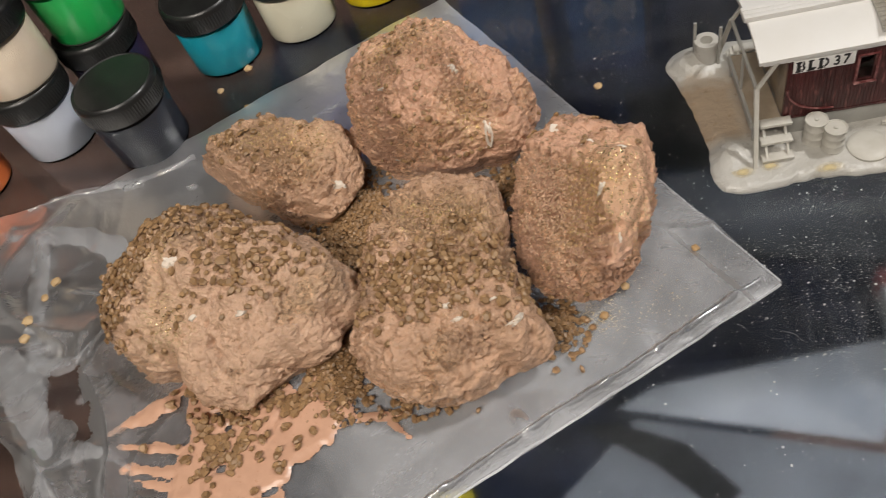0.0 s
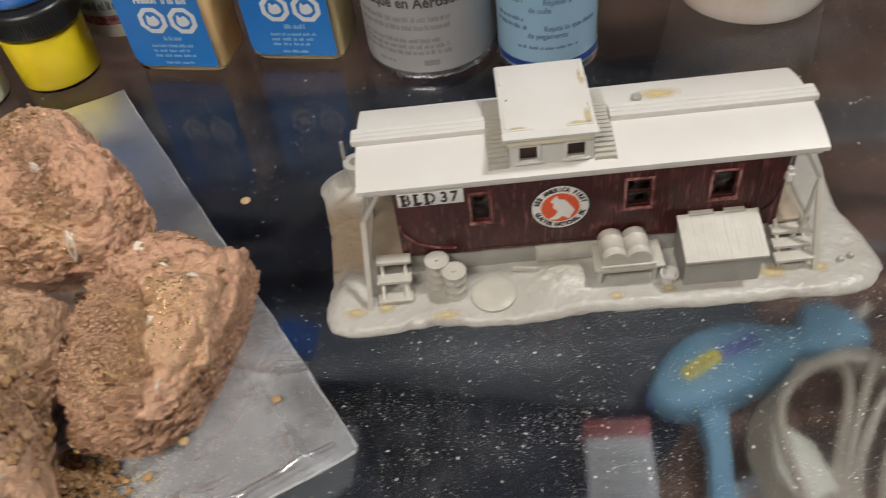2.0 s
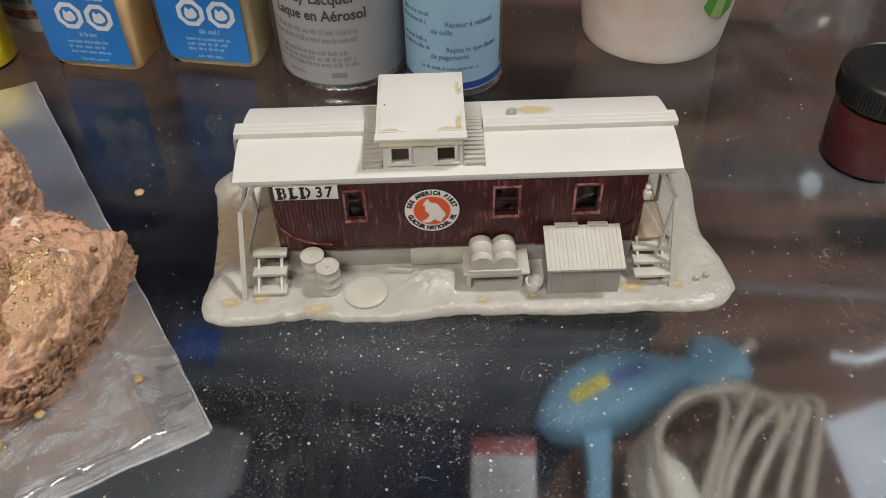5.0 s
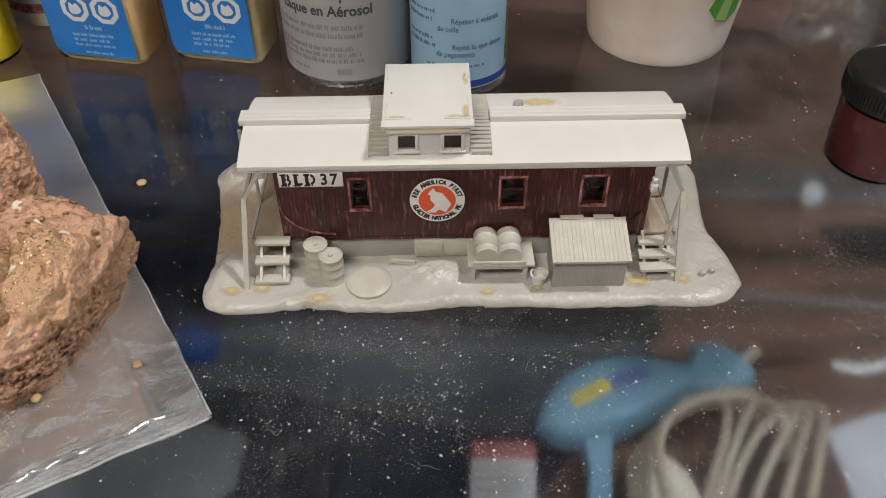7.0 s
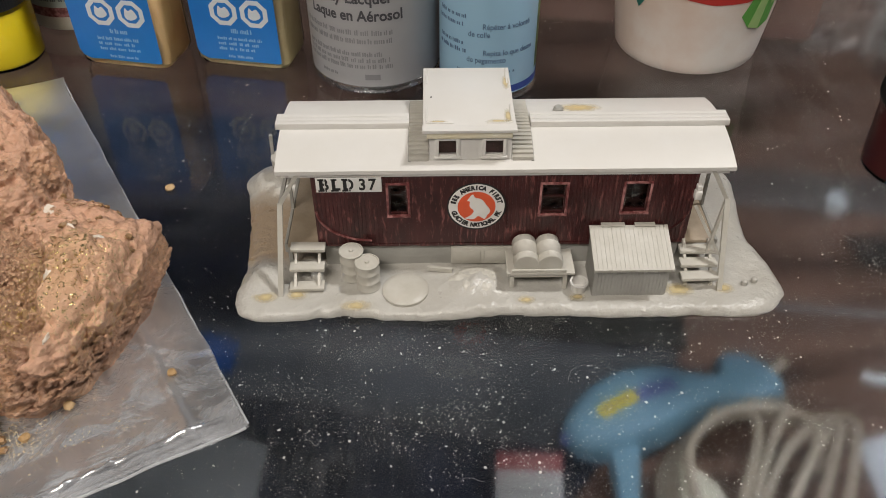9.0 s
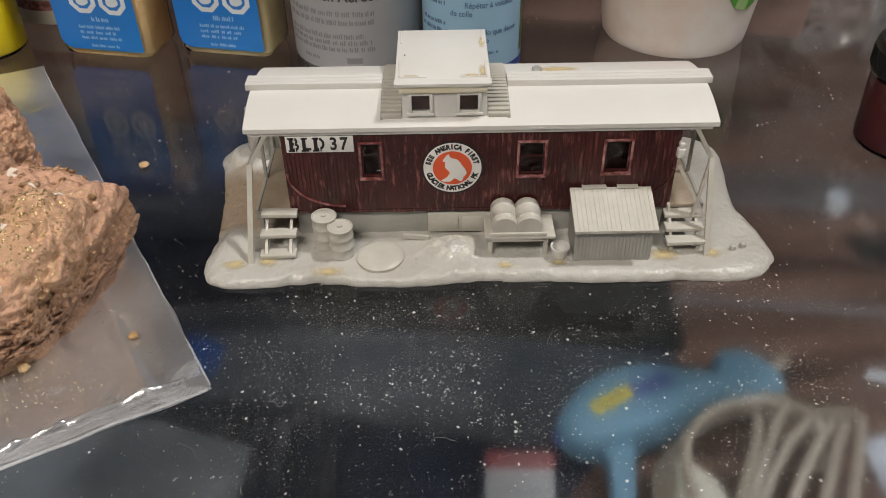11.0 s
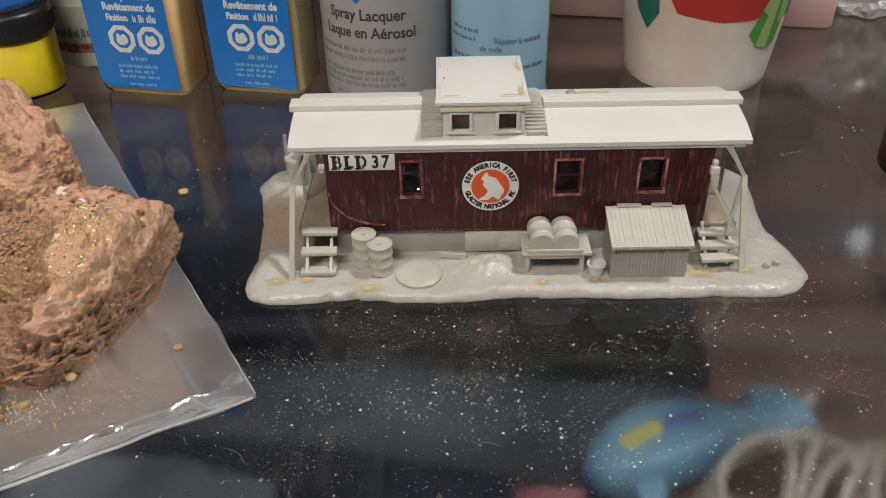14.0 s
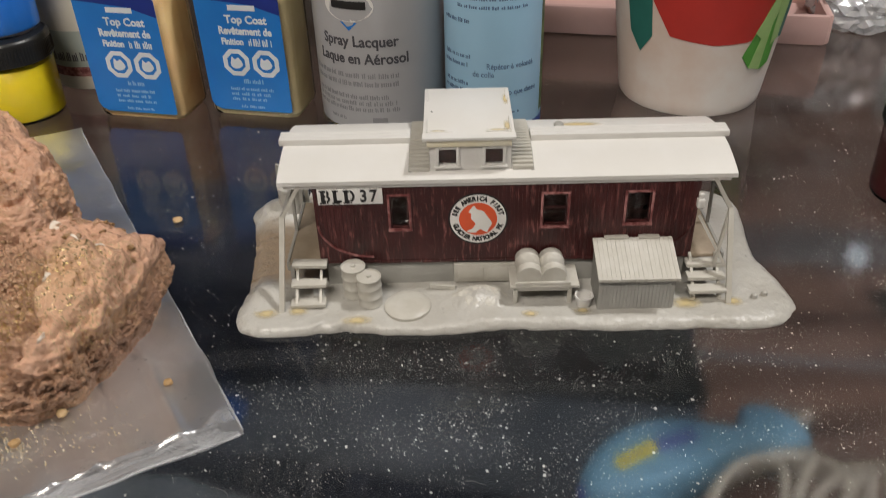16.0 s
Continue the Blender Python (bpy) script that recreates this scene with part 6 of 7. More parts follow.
def boarded_wall(x0, x1, z0, z1, openings, thick, flip):
    """Upright boards with v-joints, cut round the window openings; faces -y, or +y when flipped."""
    bm = bmesh.new()
    pitch = 0.115
    xs = {x0, x1}
    k = 0
    while x0 + k * pitch < x1:
        xs.add(round(x0 + k * pitch, 4))
        xs.add(round(min(x1, x0 + k * pitch + pitch * 0.8), 4))
        k += 1
    for a, _, b, _ in openings:
        xs |= {a, b}
    xs = sorted(xs)
    zs = sorted({z0, z1, *(v for o in openings for v in (o[1], o[3]))})
    for a, b in zip(xs, xs[1:]):
        if b - a < 1e-3:
            continue
        mid = (a + b) / 2
        groove = ((mid - x0) % pitch) > pitch * 0.8
        y = 0.018 if groove else 0.0
        run = None
        for c, d in zip(zs, zs[1:]):
            if any(o[0] < mid < o[2] and o[1] < (c + d) / 2 < o[3] for o in openings):
                continue
            box(bm, a, b, (y if not flip else -thick), (thick if not flip else -y), c, d)
    return bm


part("front_wall", boarded_wall(BX0, BX1, BZ0, BZ1, WINDOWS, 0.14, False), MAROON, caboose, "maroon boarded wall", smooth=0)
back = part("back_wall", boarded_wall(BX0, BX1, BZ0, BZ1, WINDOWS, 0.14, True), MAROON, caboose, "maroon boarded wall", smooth=0)
back.location = (0, BY1 * CM, 0)
for x in (BX0 + 0.002, BX1 - 0.142):
    bm = boxes((x, x + 0.14, 0.142, 0.95, BZ0, BZ1), (x, x + 0.14, 2.5, BY1 - 0.142, BZ0, BZ1), (x, x + 0.14, 0.95, 2.5, 3.4, BZ1))
    wall = part("end_wall", bm, BROWN_STYRENE, caboose, "unpainted boarded end wall", smooth=0)
    for y in [0.2 + 0.105 * k for k in range(7)] + [2.55 + 0.105 * k for k in range(7)]:
        part("board", boxes((x - 0.012, x - 0.001, y, y + 0.09, BZ0, BZ1), (x + 0.141, x + 0.152, y, y + 0.09, BZ0, BZ1)), BROWN_STYRENE, wall)
    part("end_door", boxes((x + 0.03, x + 0.11, 0.952, 2.498, BZ0, 3.398), bevel=0.01), BROWN_STYRENE, caboose)
# Floor and divider coloured dark to give the rooms their shade.
part("room_floor", boxes((BX0 + 0.15, BX1 - 0.15, 0.15, BY1 - 0.15, 1.29, 1.36)), INTERIOR_SHADE, caboose)
part("shade_divider", boxes((-5.2, 5.2, 1.66, 1.74, 1.37, 3.8)), INTERIOR_SHADE, caboose, "added dark divider standing in for interior shade")

for x0, z0, x1, z1 in WINDOWS:
    w = part("window", boxes((x0 - 0.07, x0, -0.05, 0.06, z0 - 0.06, z1 + 0.06), (x1, x1 + 0.07, -0.05, 0.06, z0 - 0.06, z1 + 0.06), (x0 - 0.0, x1 + 0.0, -0.05, 0.06, z1, z1 + 0.06), bevel=0.012), MAROON_TRIM, caboose, "scuffed maroon window frame")
    part("sill", boxes((x0 - 0.08, x1 + 0.08, -0.075, 0.06, z0 - 0.08, z0 - 0.0), bevel=0.015), MAROON_TRIM, w)
    rails = [(x0, x0 + 0.04, 0.03, 0.10, z0, z1), (x1 - 0.04, x1, 0.03, 0.10, z0, z1), (x0 + 0.04, x1 - 0.04, 0.03, 0.10, z0, z0 + 0.05)]
    if 0 < x0 < 2:
        rails.append((x0 + 0.04, x1 - 0.04, 0.03, 0.10, (z0 + z1) / 2 + 0.02, (z0 + z1) / 2 + 0.07))
    part("sash", boxes(*rails), MAROON, w)
    pane = part("pane", boxes((x0 + 0.01, x1 - 0.01, 0.112, 0.13, z0 + 0.01, z1 - 0.01)), BUMPY_GLAZE, w, "uneven clear glazing")

# curved bead at the lower corners of the wall
for sx, x_end in ((1, BX0), (-1, BX1)):
    pts = [(x_end + sx * (0.06 + 1.55 * (1 - math.cos(a))), -0.02, 2.50 - 1.12 * math.sin(a)) for a in (radians(90 * k / 14) for k in range(15))]
    bm = tube(bmesh.new(), pts, 0.038 if sx > 0 else 0.026, 6)
    part("corner_bead", bm, MAROON_TRIM if sx > 0 else MAROON, caboose, "curved scuffed bead")
rng = random.Random(2)
x = BX0
while x < BX1 - 0.1:
    w = rng.uniform(0.25, 0.8)
    part("sill_block", boxes((x, min(BX1, x + w), -0.02, 0.12, BZ0 - 0.09 + rng.uniform(-0.02, 0.02), BZ0 - 0.002)), MAROON, caboose)
    x += w + 0.01

# sign and round emblem
sign = part("sign", boxes((-5.36, -3.5, -0.05, -0.012, 3.24, 3.74), bevel=0.005), DECAL_WHITE, caboose, "white paper sign")


def stencil_letters(x, z, size):
    """Bold slab-serif stencil letters: the built-in font with feet added and gaps cut across."""
    bms, gaps = [], []
    for ch, dx, w in (("B", 0.0, 0.28), ("L", 0.335, 0.24), ("D", 0.675, 0.28), ("3", 1.075, 0.24), ("7", 1.355, 0.24)):
        bms.append(stand_up(move(letters(ch, size, 0.014, 0.80), Matrix.Translation((x + dx, z, 0))), -0.055))
        h = size * 0.36
        if ch in "BLD":
            for zz in (z - h - 0.02, z + h - 0.03):
                if ch == "L" and zz > z:
                    bms.append(boxes((x + dx - w / 2 - 0.02, x + dx + 0.03, -0.060, -0.052, zz, zz + 0.05)))
                else:
                    bms.append(boxes((x + dx - w / 2 - 0.04, x + dx + 0.06, -0.060, -0.052, zz, zz + 0.05)))
            bms.append(boxes((x + dx - w / 2 + 0.0, x + dx - w / 2 + 0.10, -0.060, -0.052, z - h, z + h)))
        if ch in "BD":
            gaps.append(boxes((x + dx + 0.0, x + dx + 0.022, -0.064, -0.061, z - h - 0.04, z + h + 0.04)))
    part("lettering", joined(*bms), DECAL_BLACK, sign, "black stencilled letters", smooth=0)
    for g in gaps:
        part("stencil_gap", g, DECAL_WHITE, sign)


stencil_letters(-5.12, 3.49, 0.55)
LX, LZ, LR = -0.79, 2.64, 0.87


def disc(r, y, x=LX, z=LZ, n=64, thick=0.006):
    return stand_up(prism(bmesh.new(), [(x + r * math.cos(2 * math.pi * k / n), z + r * math.sin(2 * math.pi * k / n)) for k in range(n)], 0, thick), y)


emblem = part("emblem", disc(LR, -0.014), DECAL_BLACK, caboose, "round white and orange emblem")
part("ring", disc(LR - 0.055, -0.022), DECAL_WHITE, emblem, "white lettered ring")
part("field", disc(0.55, -0.030), DECAL_RED, emblem, "orange red field")
shape = [(v.x, v.y) for v in spline([(-0.32, -0.42, 0), (-0.16, -0.30, 0), (-0.08, -0.14, 0), (-0.20, 0.02, 0), (-0.20, 0.20, 0), (-0.27, 0.25, 0), (-0.12, 0.46, 0), (-0.04, 0.34, 0), (0.14, 0.28, 0), (0.28, 0.08, 0), (0.40, -0.14, 0), (0.32, -0.30, 0), (0.24, -0.44, 0), (0.06, -0.34, 0), (-0.08, -0.45, 0)], 5)]
part("pale_shape", stand_up(prism(bmesh.new(), [(LX + a, LZ + b) for a, b in shape], 0, 0.006), -0.038), DECAL_WHITE, emblem, "plain white silhouette")
ring_text = []
for words, start, step, inward in (("SEE AMERICA FIRST", 166, -9.4, False), ("GLACIER NATIONAL PK", 198, 7.9, True)):
    for k, ch in enumerate(words):
        if ch == " ":
            continue
        a = start + step * k
        rot = a - 90 if not inward else a + 90
        m = Matrix.Translation((LX + 0.685 * math.cos(radians(a)), LZ + 0.685 * math.sin(radians(a)), 0)) @ Matrix.Rotation(radians(rot), 4, "Z")
        ring_text.append(stand_up(move(letters(ch, 0.20, 0.014, 0.86, 0.002), m), -0.031))
part("lettering", joined(*ring_text), DECAL_BLACK, emblem, "black ring of words")


# roof
def roof_z(y):
    """Gentle arch of the roof across the caboose."""
    s = (y - 1.725) / 1.83
    return 4.03 + 0.34 * (1 - s * s)


def roof_strip(x0, x1, y0, y1, lift, thick, n=14):
    bm = bmesh.new()
    rows = []
    for k in range(n + 1):
        y = y0 + (y1 - y0) * k / n
        z = roof_z(y) + lift
        rows.append([bm.verts.new(p) for p in ((x0, y, z), (x1, y, z), (x1, y, z - thick), (x0, y, z - thick))])
    for a, b in zip(rows, rows[1:]):
        for k in range(4):
            bm.faces.new((a[k], a[(k + 1) % 4], b[(k + 1) % 4], b[k]))
    bm.faces.new(rows[0])
    bm.faces.new(rows[-1][::-1])
    bmesh.ops.recalc_face_normals(bm, faces=bm.faces)
    return bm


part("roof", roof_strip(-6.45, 6.45, -0.12, 3.56, 0.0, 0.13, 20), WHITE_STYRENE, caboose, "white curved roof")
part("fascia", boxes((-6.3, 6.3, -0.06, -0.015, 3.78, 3.91)), WHITE_STYRENE, caboose)
part("fascia", boxes((-6.3, 6.3, 3.47, 3.52, 3.78, 3.91)), WHITE_STYRENE, caboose)
for x0, x1 in ((-6.58, -2.72), (0.80, 6.58)):
    for k in range(3):
        y = 1.47 + 0.19 * k
        part("roof_walk_plank", boxes((x0, x1, y, y + 0.183, 4.36, 4.55), bevel=0.012), WHITE_STYRENE, caboose)
    for j in range(5):
        xx = x0 + 0.3 + (x1 - x0 - 0.7) * j / 4
        part("walk_saddle", boxes((xx, xx + 0.1, 1.5, 2.0, 4.25, 4.359)), WHITE_STYRENE, caboose)
for x0, x1 in ((-2.72, -2.16), (0.20, 0.78)):
    for k in range(18):
        y = 0.17 + 0.165 * k
        z = roof_z(y + 0.07)
        part("deck_plank", boxes((x0, x1, y, y + 0.135, z - 0.02, z + 0.10), bevel=0.01), CREAM_STYRENE, caboose)
    part("deck_edge", roof_strip(x0 - 0.02, x0 + 0.06 if x0 < 0 else x1 + 0.02, 0.15, 3.1, 0.03, 0.05, 10) if x0 < 0 else roof_strip(x1 - 0.06, x1 + 0.02, 0.15, 3.1, 0.03, 0.05, 10), SHADE_GREY_STYRENE, caboose)

# cupola
CX0, CX1, CY0, CY1 = -2.13, 0.15, 0.22, 3.2
cup_windows = ((-1.90, 4.32, -1.36, 4.82), (-0.60, 4.32, -0.06, 4.82))
bm = bmesh.new()
for a, b in ((CX0, -1.90), (-1.36, -0.60), (-0.06, CX1)):
    box(bm, a, b, CY0, CY0 + 0.1, 3.92, 5.09)
for a, _, b, _ in cup_windows:
    box(bm, a, b, CY0, CY0 + 0.1, 3.92, 4.32)
    box(bm, a, b, CY0, CY0 + 0.1, 4.82, 5.09)
box(bm, CX0, CX1, CY1 - 0.1, CY1, 3.92, 5.09)
box(bm, CX0, CX0 + 0.1, CY0 + 0.1, CY1 - 0.1, 3.92, 5.09)
box(bm, CX1 - 0.1, CX1, CY0 + 0.1, CY1 - 0.1, 3.92, 5.09)
for k in range(6):
    box(bm, -1.22 + 0.09 * k, -1.22 + 0.09 * k + 0.065, CY0 - 0.015, CY0 - 0.001, 4.15, 4.84)
part("cupola_wall", bm, WHITE_STYRENE, caboose, "pale boarded cupola wall", smooth=0)
part("cupola_floor", boxes((CX0 + 0.1, CX1 - 0.1, CY0 + 0.11, CY1 - 0.11, 4.26, 4.28)), INTERIOR_SHADE, caboose)
for x0, z0, x1, z1 in cup_windows:
    w = part("cupola_window", boxes((x0 - 0.07, x0 + 0.03, CY0 - 0.05, CY0 + 0.04, z0 - 0.04, z1 + 0.06), (x1 - 0.03, x1 + 0.07, CY0 - 0.05, CY0 + 0.04, z0 - 0.04, z1 + 0.06), (x0 + 0.03, x1 - 0.03, CY0 - 0.05, CY0 + 0.04, z1 - 0.02, z1 + 0.06), (x0 - 0.1, x1 + 0.1, CY0 - 0.09, CY0 + 0.04, z0 - 0.10, z0 - 0.041), bevel=0.01), WHITE_STYRENE, caboose, "white window frame")
    part("pane", boxes((x0 + 0.02, x1 - 0.02, CY0 + 0.03, CY0 + 0.045, z0, z1 - 0.01)), CLEAR, w)
    # Dark plate added behind the pane in place of interior shade.
    part("shade_plate", boxes((x0 - 0.05, x1 + 0.05, CY0 + 0.22, CY0 + 0.26, 4.0, 4.92)), INTERIOR_SHADE, w, "added dark plate standing in for cupola shade")
CR = (-2.30, 0.25, 0.34, 3.44)
cr = part("cupola_roof", boxes((*CR, 5.10, 5.21), bevel=0.02), WHITE_STYRENE, caboose, "white flat cupola roof")
bm = bmesh.new()
vs = [bm.verts.new((x, y, z)) for x in (CR[0] - 0.02, CR[1] + 0.02) for y, z in ((CR[2] + 0.02, 5.205), (0.08, 5.19), (0.08, 5.11), (CR[2] + 0.02, 5.09))]
for fc in ((0, 1, 2, 3), (7, 6, 5, 4), (0, 4, 5, 1), (1, 5, 6, 2), (2, 6, 7, 3), (3, 7, 4, 0)):
    bm.faces.new([vs[i] for i in fc])
part("drip_edge", bm, WHITE_STYRENE, cr, smooth=0)
for x, y, w, d in ((-2.22, 0.40, 0.75, 0.05), (-0.55, 0.40, 0.72, 0.05), (-2.22, 0.5, 0.05, 0.75), (0.12, 0.5, 0.05, 0.85), (-2.22, 2.5, 0.05, 0.85), (0.12, 2.5, 0.05, 0.85)):
    part("hand_rail", boxes((x, x + w, y, y + d, 5.205, 5.24), bevel=0.012), WHITE_STYRENE, cr)
part("chip", boxes((-2.09, -2.05, 1.75, 1.81, 5.208, 5.222)), DECAL_BLACK, cr, "small dark chip")
part("cupola_soffit", boxes((CR[0] + 0.1, CR[1] - 0.1, CY0 - 0.09, CY0 - 0.002, 4.90, 5.095), bevel=0.01), mat("yellowed_styrene", (0.66, 0.60, 0.42), 0.45, (0.68, 0.64, 0.52), scale=90), caboose, "yellowed soffit")


def glue_stain(x, y, z, rx, ry, seed):
    pts = [(x + rx * (1 + 0.3 * noise.noise(Vector((math.cos(a) * 1.5, math.sin(a) * 1.5, seed)))) * math.cos(a), y + ry * (1 + 0.3 * noise.noise(Vector((math.cos(a) * 1.5, math.sin(a) * 1.5, seed + 4)))) * math.sin(a)) for a in (2 * math.pi * k / 24 for k in range(24))]
    bm = bmesh.new()
    bm.faces.new([bm.verts.new((px, py, z + 0.008)) for px, py in pts])
    part("glue_stain", bm, GLUE, caboose, "yellowed glue stain")


for k, (x, y, rx, ry) in enumerate(((-7.0, -1.35, 0.5, 0.3), (-6.1, -1.25, 0.38, 0.26), (-4.35, -1.72, 0.55, 0.24), (2.2, -1.45, 0.32, 0.2), (5.15, -1.2, 0.55, 0.34), (6.6, -1.2, 0.38, 0.28), (0.7, -1.55, 0.36, 0.18))):
    glue_stain(x, y, 0.345, rx, ry, k)
bm = bmesh.new()
rim = []
for k in range(40):
    a = 2 * math.pi * k / 40
    x, y = 2.35 + 0.85 * math.cos(a) * (1 + 0.12 * math.sin(3 * a)), 2.62 + 0.42 * math.sin(a)
    rim.append(bm.verts.new((x, y, roof_z(y) + 0.006)))
mid = bm.verts.new((2.35, 2.62, roof_z(2.62) + 0.014))
for k in range(40):
    bm.faces.new((rim[k], rim[(k + 1) % 40], mid))
part("glue_stain", bm, soft_stain("roof_glue", (0.70, 0.54, 0.24)), caboose, "yellowed glue stain on the roof")
part("vent_stub", lathe(bmesh.new(), [(0.16, 4.2), (0.15, 4.42), (0.11, 4.47)], 14, 1.72, 2.42), SHADE_GREY_STYRENE, caboose, "broken chimney stub")


# platforms, steps and railings
def steps(x0, x1, back):
    """A flight of three treads from the ground up to the end platform, at the front or the back of it."""
    def yy(a, b):
        return (a, b) if not back else (3.45 - b, 3.45 - a)
    for k in range(3):
        y, z = -1.14 + 0.37 * k, 0.60 + 0.33 * k
        bm = boxes((x0, x1, *yy(y, y + 0.36), z - 0.125, z), bevel=0.025)
        move(bm, Matrix.Rotation(radians(1.2 * (k - 1)), 4, "Y"))
        part("tread", bm, CREAM_STYRENE, caboose)
    for x in (x0 + 0.12, x1 - 0.22):
        bm = bmesh.new()
        box(bm, x, x + 0.1, *yy(-1.0, -0.86), 0.3, 0.51)
        y0, y1 = (-1.02, 0.0) if not back else (4.47, 3.45)
        bar(bm, (x + 0.05, y0, 0.42), (x + 0.05, y1, 1.30), 0.08, 0.12)
        part("stringer", bm, CREAM_STYRENE, caboose)


def end_railing(s, foot):
    x0, x1 = (foot + 0.16, -BX0 * s * 0 + s * 5.53)
    lo, hi = sorted((s * 6.44, s * 5.53))
    part("platform", boxes((lo, hi, 0.0, 3.45, 1.12, 1.24), bevel=0.015), BROWN_STYRENE, caboose, "pale end platform")
    lo, hi = sorted((s * 6.445, s * 6.54))
    part("edge_board", boxes((lo, hi, 0.0, 3.45, 0.92, 1.26), bevel=0.015), SHADE_GREY_STYRENE, caboose)
    for y in (0.06, 3.39):
        part("post", bar(bmesh.new(), (s * 6.40, y, 0.28), (s * 6.40, y, 1.12), 0.12, 0.12), SHADE_GREY_STYRENE, caboose)
    for back in (False, True):
        def at(y):
            return y if not back else 3.45 - y
        part("hand_rail", bar(bmesh.new(), (foot, at(-1.24), 0.28), (s * 6.45, at(-0.05), 2.87), 0.15, 0.10), CREAM_STYRENE, caboose)
        part("hand_rail", bar(bmesh.new(), (s * 6.45, at(-0.05), 2.83), (s * 5.85, at(-0.02), 3.88), 0.11, 0.10), CREAM_STYRENE, caboose)
    if s > 0:
        part("brace", bar(bmesh.new(), (s * 5.58, -0.06, 2.62), (s * 6.5, -0.40, 1.02), 0.09, 0.09), CREAM_STYRENE, caboose)
        part("brace", bar(bmesh.new(), (s * 6.43, -0.06, 2.80), (s * 6.12, -0.42, 1.10), 0.09, 0.09), CREAM_STYRENE, caboose)
    part("top_rail", bar(bmesh.new(), (s * 6.45, -0.05, 2.85), (s * 6.45, 3.5, 2.85), 0.10, 0.10), SHADE_GREY_STYRENE, caboose)
    part("post", bar(bmesh.new(), (s * 6.48, 1.72, 1.2), (s * 6.45, 1.72, 2.82), 0.09, 0.09), SHADE_GREY_STYRENE, caboose)


for back in (False, True):
    steps(-6.34, -5.30, back)
    steps(5.32, 6.42, back)
end_railing(-1, -6.6)
end_railing(1, 6.46)
part("lamp", joined(boxes((5.42, 5.64, -0.24, -0.03, 2.95, 3.25), bevel=0.05), boxes((5.46, 5.6, -0.20, -0.02, 3.25, 3.42), bevel=0.03)), WHITE_STYRENE, caboose, "small white marker lamp")



def drum(x, y, h=1.3, r=0.35, lying=False, z=0.3, turn=0):
    bm = lathe(bmesh.new(), [(r * 0.96, 0), (r * 1.05, 0.03), (r, 0.08), (r, h * 0.29), (r * 1.05, h * 0.32), (r * 1.05, h * 0.35), (r, h * 0.38), (r, h * 0.63), (r * 1.05, h * 0.66), (r * 1.05, h * 0.69), (r, h * 0.72), (r, h - 0.08), (r * 1.05, h - 0.05), (r * 1.05, h - 0.01), (r * 1.0, h), (r * 0.95, h - 0.005), (r * 0.92, h - 0.03), (r * 0.2, h - 0.025), (r * 0.18, h + 0.03), (r * 0.05, h + 0.04)], 32)
    if lying:
        move(bm, Matrix.Translation((0, 0, 0)) @ Matrix.Rotation(radians(-90), 4, "X"))
    move(bm, Matrix.Translation((x, y, z)))
    return part("drum", bm, CREAM_STYRENE, caboose, "ribbed grey white drum", smooth=40)


drum(-4.50, -0.40, 1.04)
drum(-4.01, -0.84, 0.98)
part("dome_lid", lathe(bmesh.new(), [(0.69, 0.24), (0.69, 0.36), (0.655, 0.39), (0.5, 0.44), (0.3, 0.475), (0.05, 0.49)], 40, -2.9, -1.06), CREAM_STYRENE, caboose, "round domed cistern lid")
part("plank", bar(bmesh.new(), (-2.25, -0.22, 0.42), (-1.5, -0.34, 0.42), 0.14, 0.1), CREAM_STYRENE, caboose, "short loose plank")

# rack with two lying tanks
rack = part("tank_rack", boxes((0.10, 2.10, -1.16, -0.1, 0.93, 1.03), bevel=0.02), CREAM_STYRENE, caboose, "pale table with two tanks")
for x in (0.2, 1.78):
    for y in (-1.05, -0.25):
        part("leg", boxes((x, x + 0.13, y, y + 0.13, 0.24, 0.93), bevel=0.015), CREAM_STYRENE, rack)
part("apron", boxes((0.3, 1.8, -1.10, -1.02, 0.80, 0.929), bevel=0.02), CREAM_STYRENE, rack)
part("front_board", boxes((0.24, 1.84, -1.16, -1.09, 1.031, 1.15), bevel=0.015), CREAM_STYRENE, rack)
for x in (0.66, 1.36):
    bm = lathe(bmesh.new(), [(0.345, 0), (0.365, 0.02), (0.365, 0.2), (0.385, 0.23), (0.365, 0.26), (0.365, 0.7), (0.385, 0.73), (0.365, 0.76), (0.365, 1.0), (0.345, 1.02)], 28)
    move(bm, Matrix.Translation((x, -1.08, 1.27)) @ Matrix.Rotation(radians(-90), 4, "X"))
    part("tank", bm, CREAM_STYRENE, rack, "lying ribbed tank")
part("bucket", lathe(bmesh.new(), [(0.18, 0.3), (0.2, 0.32), (0.25, 0.62), (0.28, 0.64), (0.27, 0.68), (0.22, 0.67), (0.17, 0.4), (0.05, 0.39)], 28, 2.25, -1.15), WHITE_STYRENE, caboose, "small white bucket")

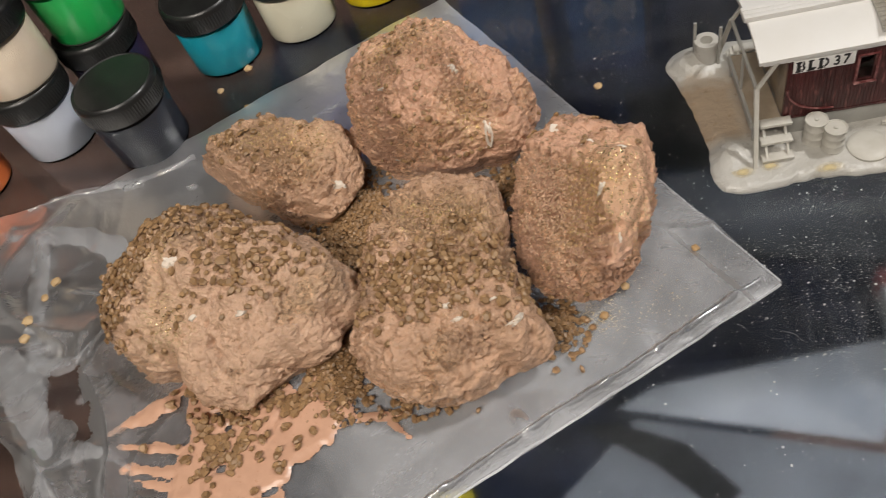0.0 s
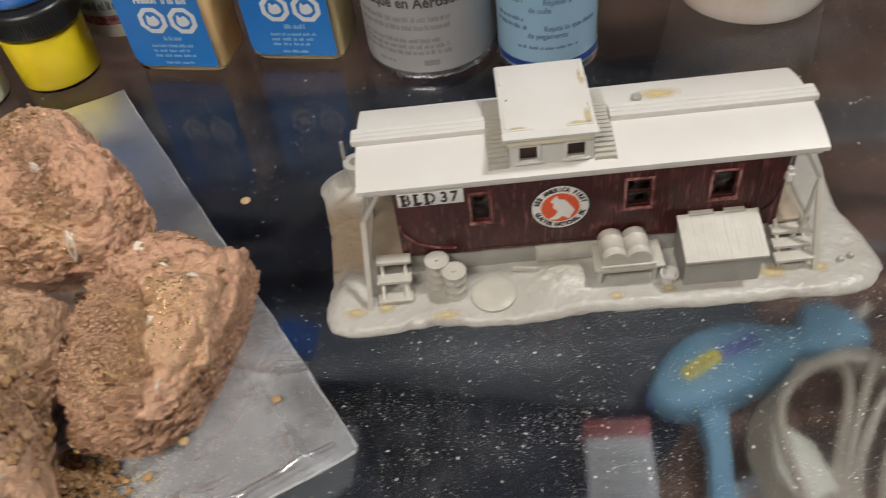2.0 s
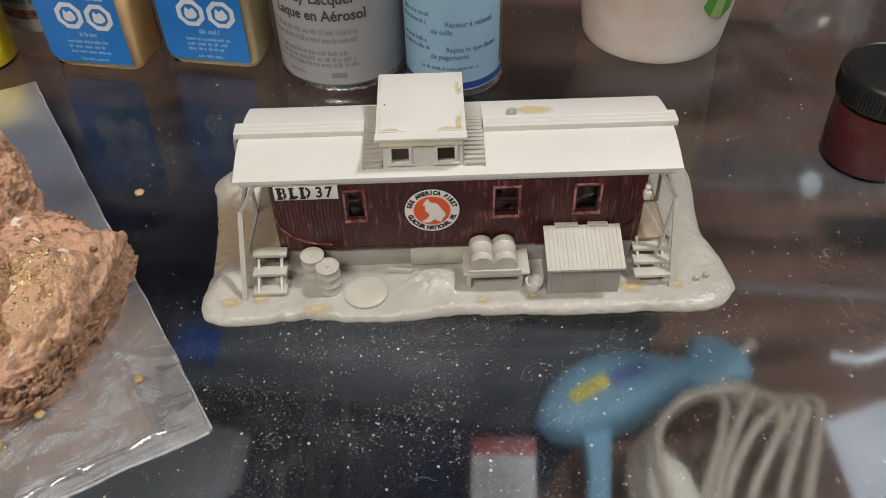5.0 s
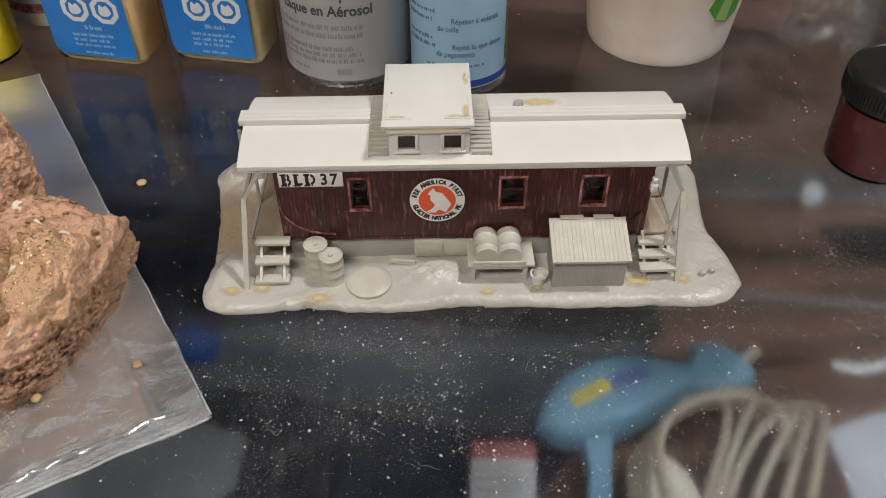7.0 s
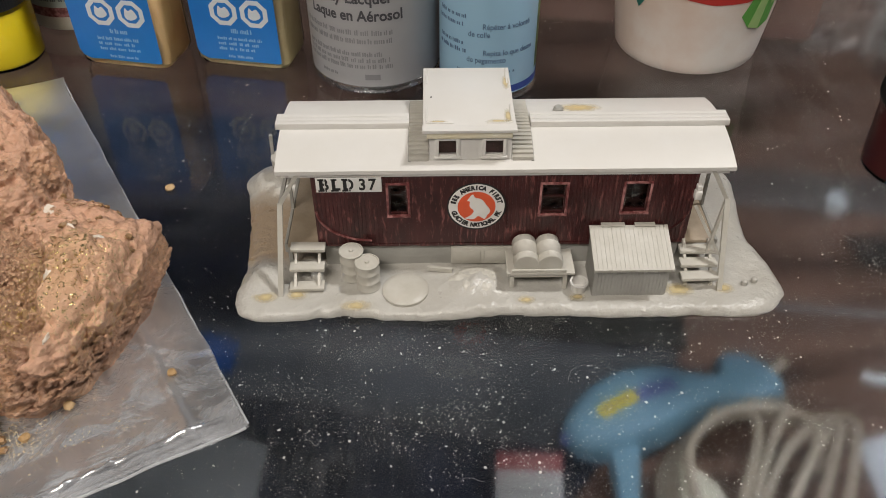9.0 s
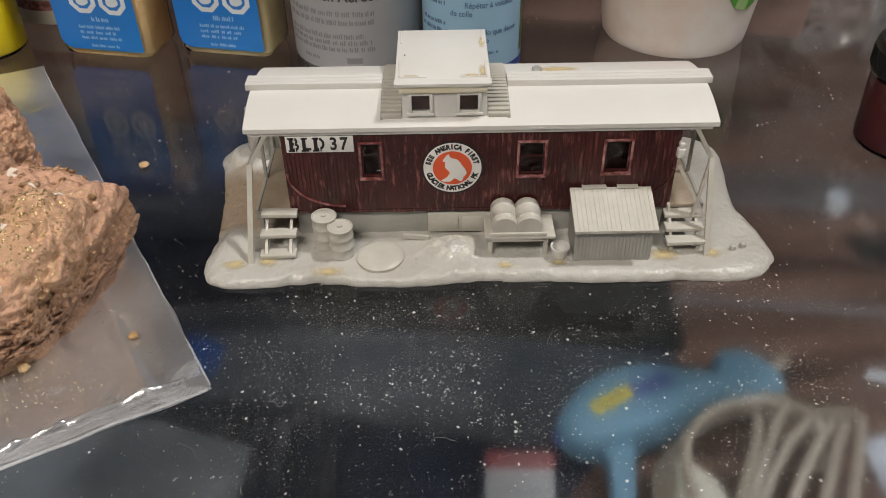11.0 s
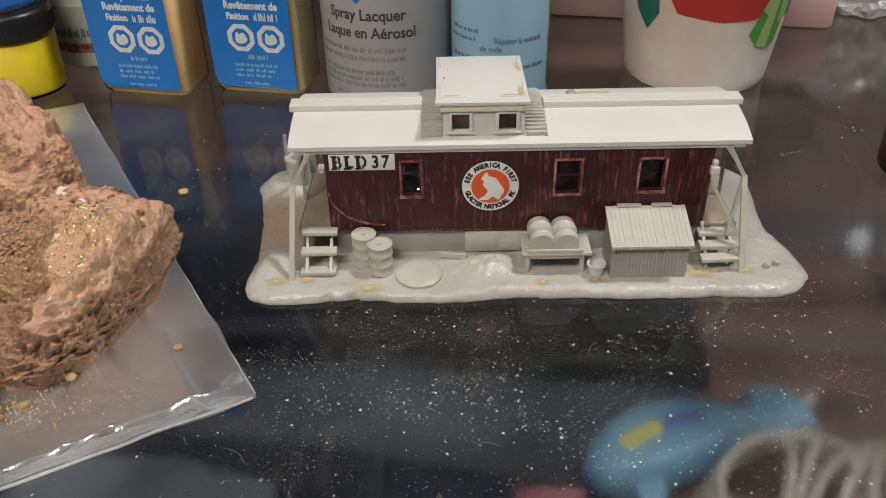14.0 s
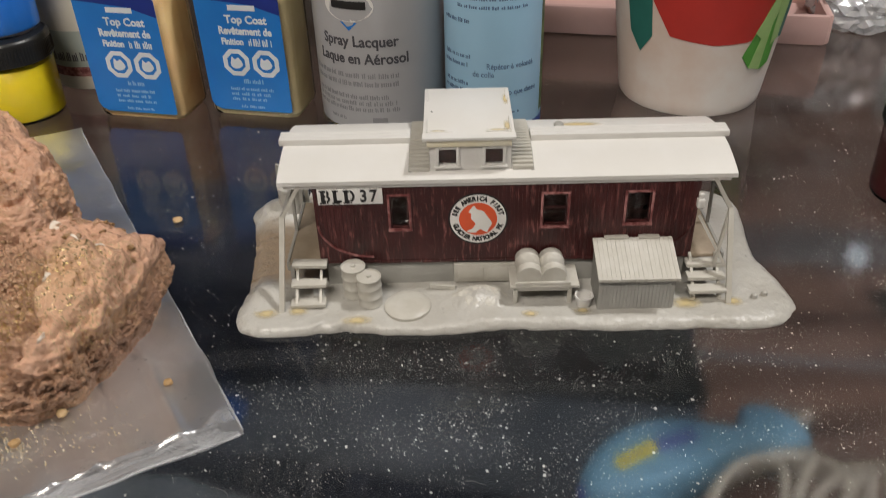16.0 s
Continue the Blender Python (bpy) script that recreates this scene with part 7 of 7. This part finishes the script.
# lean-to shed
SX0, SX1, SY0, SY1 = 2.62, 4.80, -1.36, -0.1
shed = part("shed", boxes((SX0, SX1, SY0, SY1, 0.25, 1.46)), SHADE_GREY_STYRENE, caboose, "pale boarded lean-to shed")
for k in range(21):
    x = SX0 + 0.02 + (SX1 - SX0 - 0.04) * k / 21
    part("board", boxes((x, x + 0.085, SY0 - 0.022, SY0 - 0.001, 0.27, 1.45)), SHADE_GREY_STYRENE, shed)
for sx in (SX0, SX1 - 0.06):
    bm = bmesh.new()
    vs = [bm.verts.new(p) for p in ((sx, SY0, 1.461), (sx, SY1, 1.461), (sx, SY1 - 0.02, 1.84), (sx + 0.06, SY0, 1.461), (sx + 0.06, SY1, 1.461), (sx + 0.06, SY1 - 0.02, 1.84))]
    for f in ((0, 2, 1), (3, 4, 5), (0, 1, 4, 3), (1, 2, 5, 4), (2, 0, 3, 5)):
        bm.faces.new([vs[i] for i in f])
    part("gable", bm, SHADE_GREY_STYRENE, shed, smooth=0)
n = 18
for k in range(n):
    x = SX0 - 0.07 + (SX1 - SX0 + 0.14) * k / n
    w = (SX1 - SX0 + 0.14) / n
    lift = 0.004 * math.sin(k * 2.7)
    vs = []
    bm = bmesh.new()
    for y, z in ((SY0 - 0.2, 1.40 + lift), (SY1 - 0.02, 1.88 + lift)):
        for dz in (0, 0.085):
            for xx in (x + 0.001, x + w - 0.004):
                vs.append(bm.verts.new((xx, y, z + dz)))
    for f in ((0, 1, 5, 4), (2, 6, 7, 3), (0, 2, 3, 1), (4, 5, 7, 6), (0, 4, 6, 2), (1, 3, 7, 5)):
        bm.faces.new([vs[i] for i in f])
    part("roof_board", bm, CREAM_STYRENE, shed, smooth=0)
part("ridge_scrap", boxes((2.9, 3.6, -0.2, -0.02, 1.965, 1.99), (3.9, 4.5, -0.2, -0.02, 1.965, 1.99)), CREAM_STYRENE, shed)

# barrel with posts at the back corner
part("barrel", lathe(bmesh.new(), [(0.40, 0.2), (0.42, 0.25), (0.45, 0.7), (0.43, 1.24), (0.46, 1.27), (0.44, 1.35), (0.23, 1.35), (0.21, 1.0), (0.05, 0.99)], 32, -7.1, 4.42), SNOW_BASE, caboose, "pale barrel with open top")
for x, y, h in ((-7.53, 4.58, 2.1), (-6.72, 4.1, 2.1)):
    part("stake", bar(bmesh.new(), (x, y, 0.4), (x + 0.05, y, h), 0.1, 0.1), SHADE_GREY_STYRENE, caboose)
for x, y in ((7.3, -0.95), (7.62, -0.85)):
    part("footprint", lathe(bmesh.new(), [(0.1, 0.3), (0.09, 0.42), (0.04, 0.45)], 12, x, y), SNOW_BASE, caboose, "small lump in the ground")


# grainy heap moulded into the ground
bm = bmesh.new()
rings = []
for j in range(26):
    f = j / 26
    ring = []
    for k in range(110):
        a = 2 * math.pi * k / 110
        edge = 1 + 0.18 * noise.noise(Vector((math.cos(a) * 1.5, math.sin(a) * 1.5, 6)))
        x, y = -0.75 + 1.05 * edge * (1 - f) * math.cos(a), -0.72 + 0.66 * edge * (1 - f) * math.sin(a)
        grain = noise.voronoi(Vector((x * 8, y * 8, 2)))[0][0]
        z = 0.26 + 0.30 * (1 - (1 - f) ** 2.5) + (0.05 * noise.noise(Vector((x * 3.5, y * 3.5, 1))) + 0.05 * (0.4 - grain)) * min(1.0, f * 5)
        ring.append(bm.verts.new((x, y, z)))
    rings.append(ring)
for a, b in zip(rings, rings[1:]):
    for k in range(110):
        bm.faces.new((a[k], a[(k + 1) % 110], b[(k + 1) % 110], b[k]))
bm.faces.new(rings[-1])
part("mound", bm, CREAM_STYRENE, caboose, "grainy heap moulded in the ground", smooth=80)
for k, (x, y, rx, ry) in enumerate(((0.05, 0.75, 0.14, 0.5), (-0.2, 0.5, 0.45, 0.12), (-1.9, 0.48, 0.3, 0.1), (0.1, 2.6, 0.12, 0.5))):
    glue_stain(x, y, 5.212, rx, ry, k + 30)
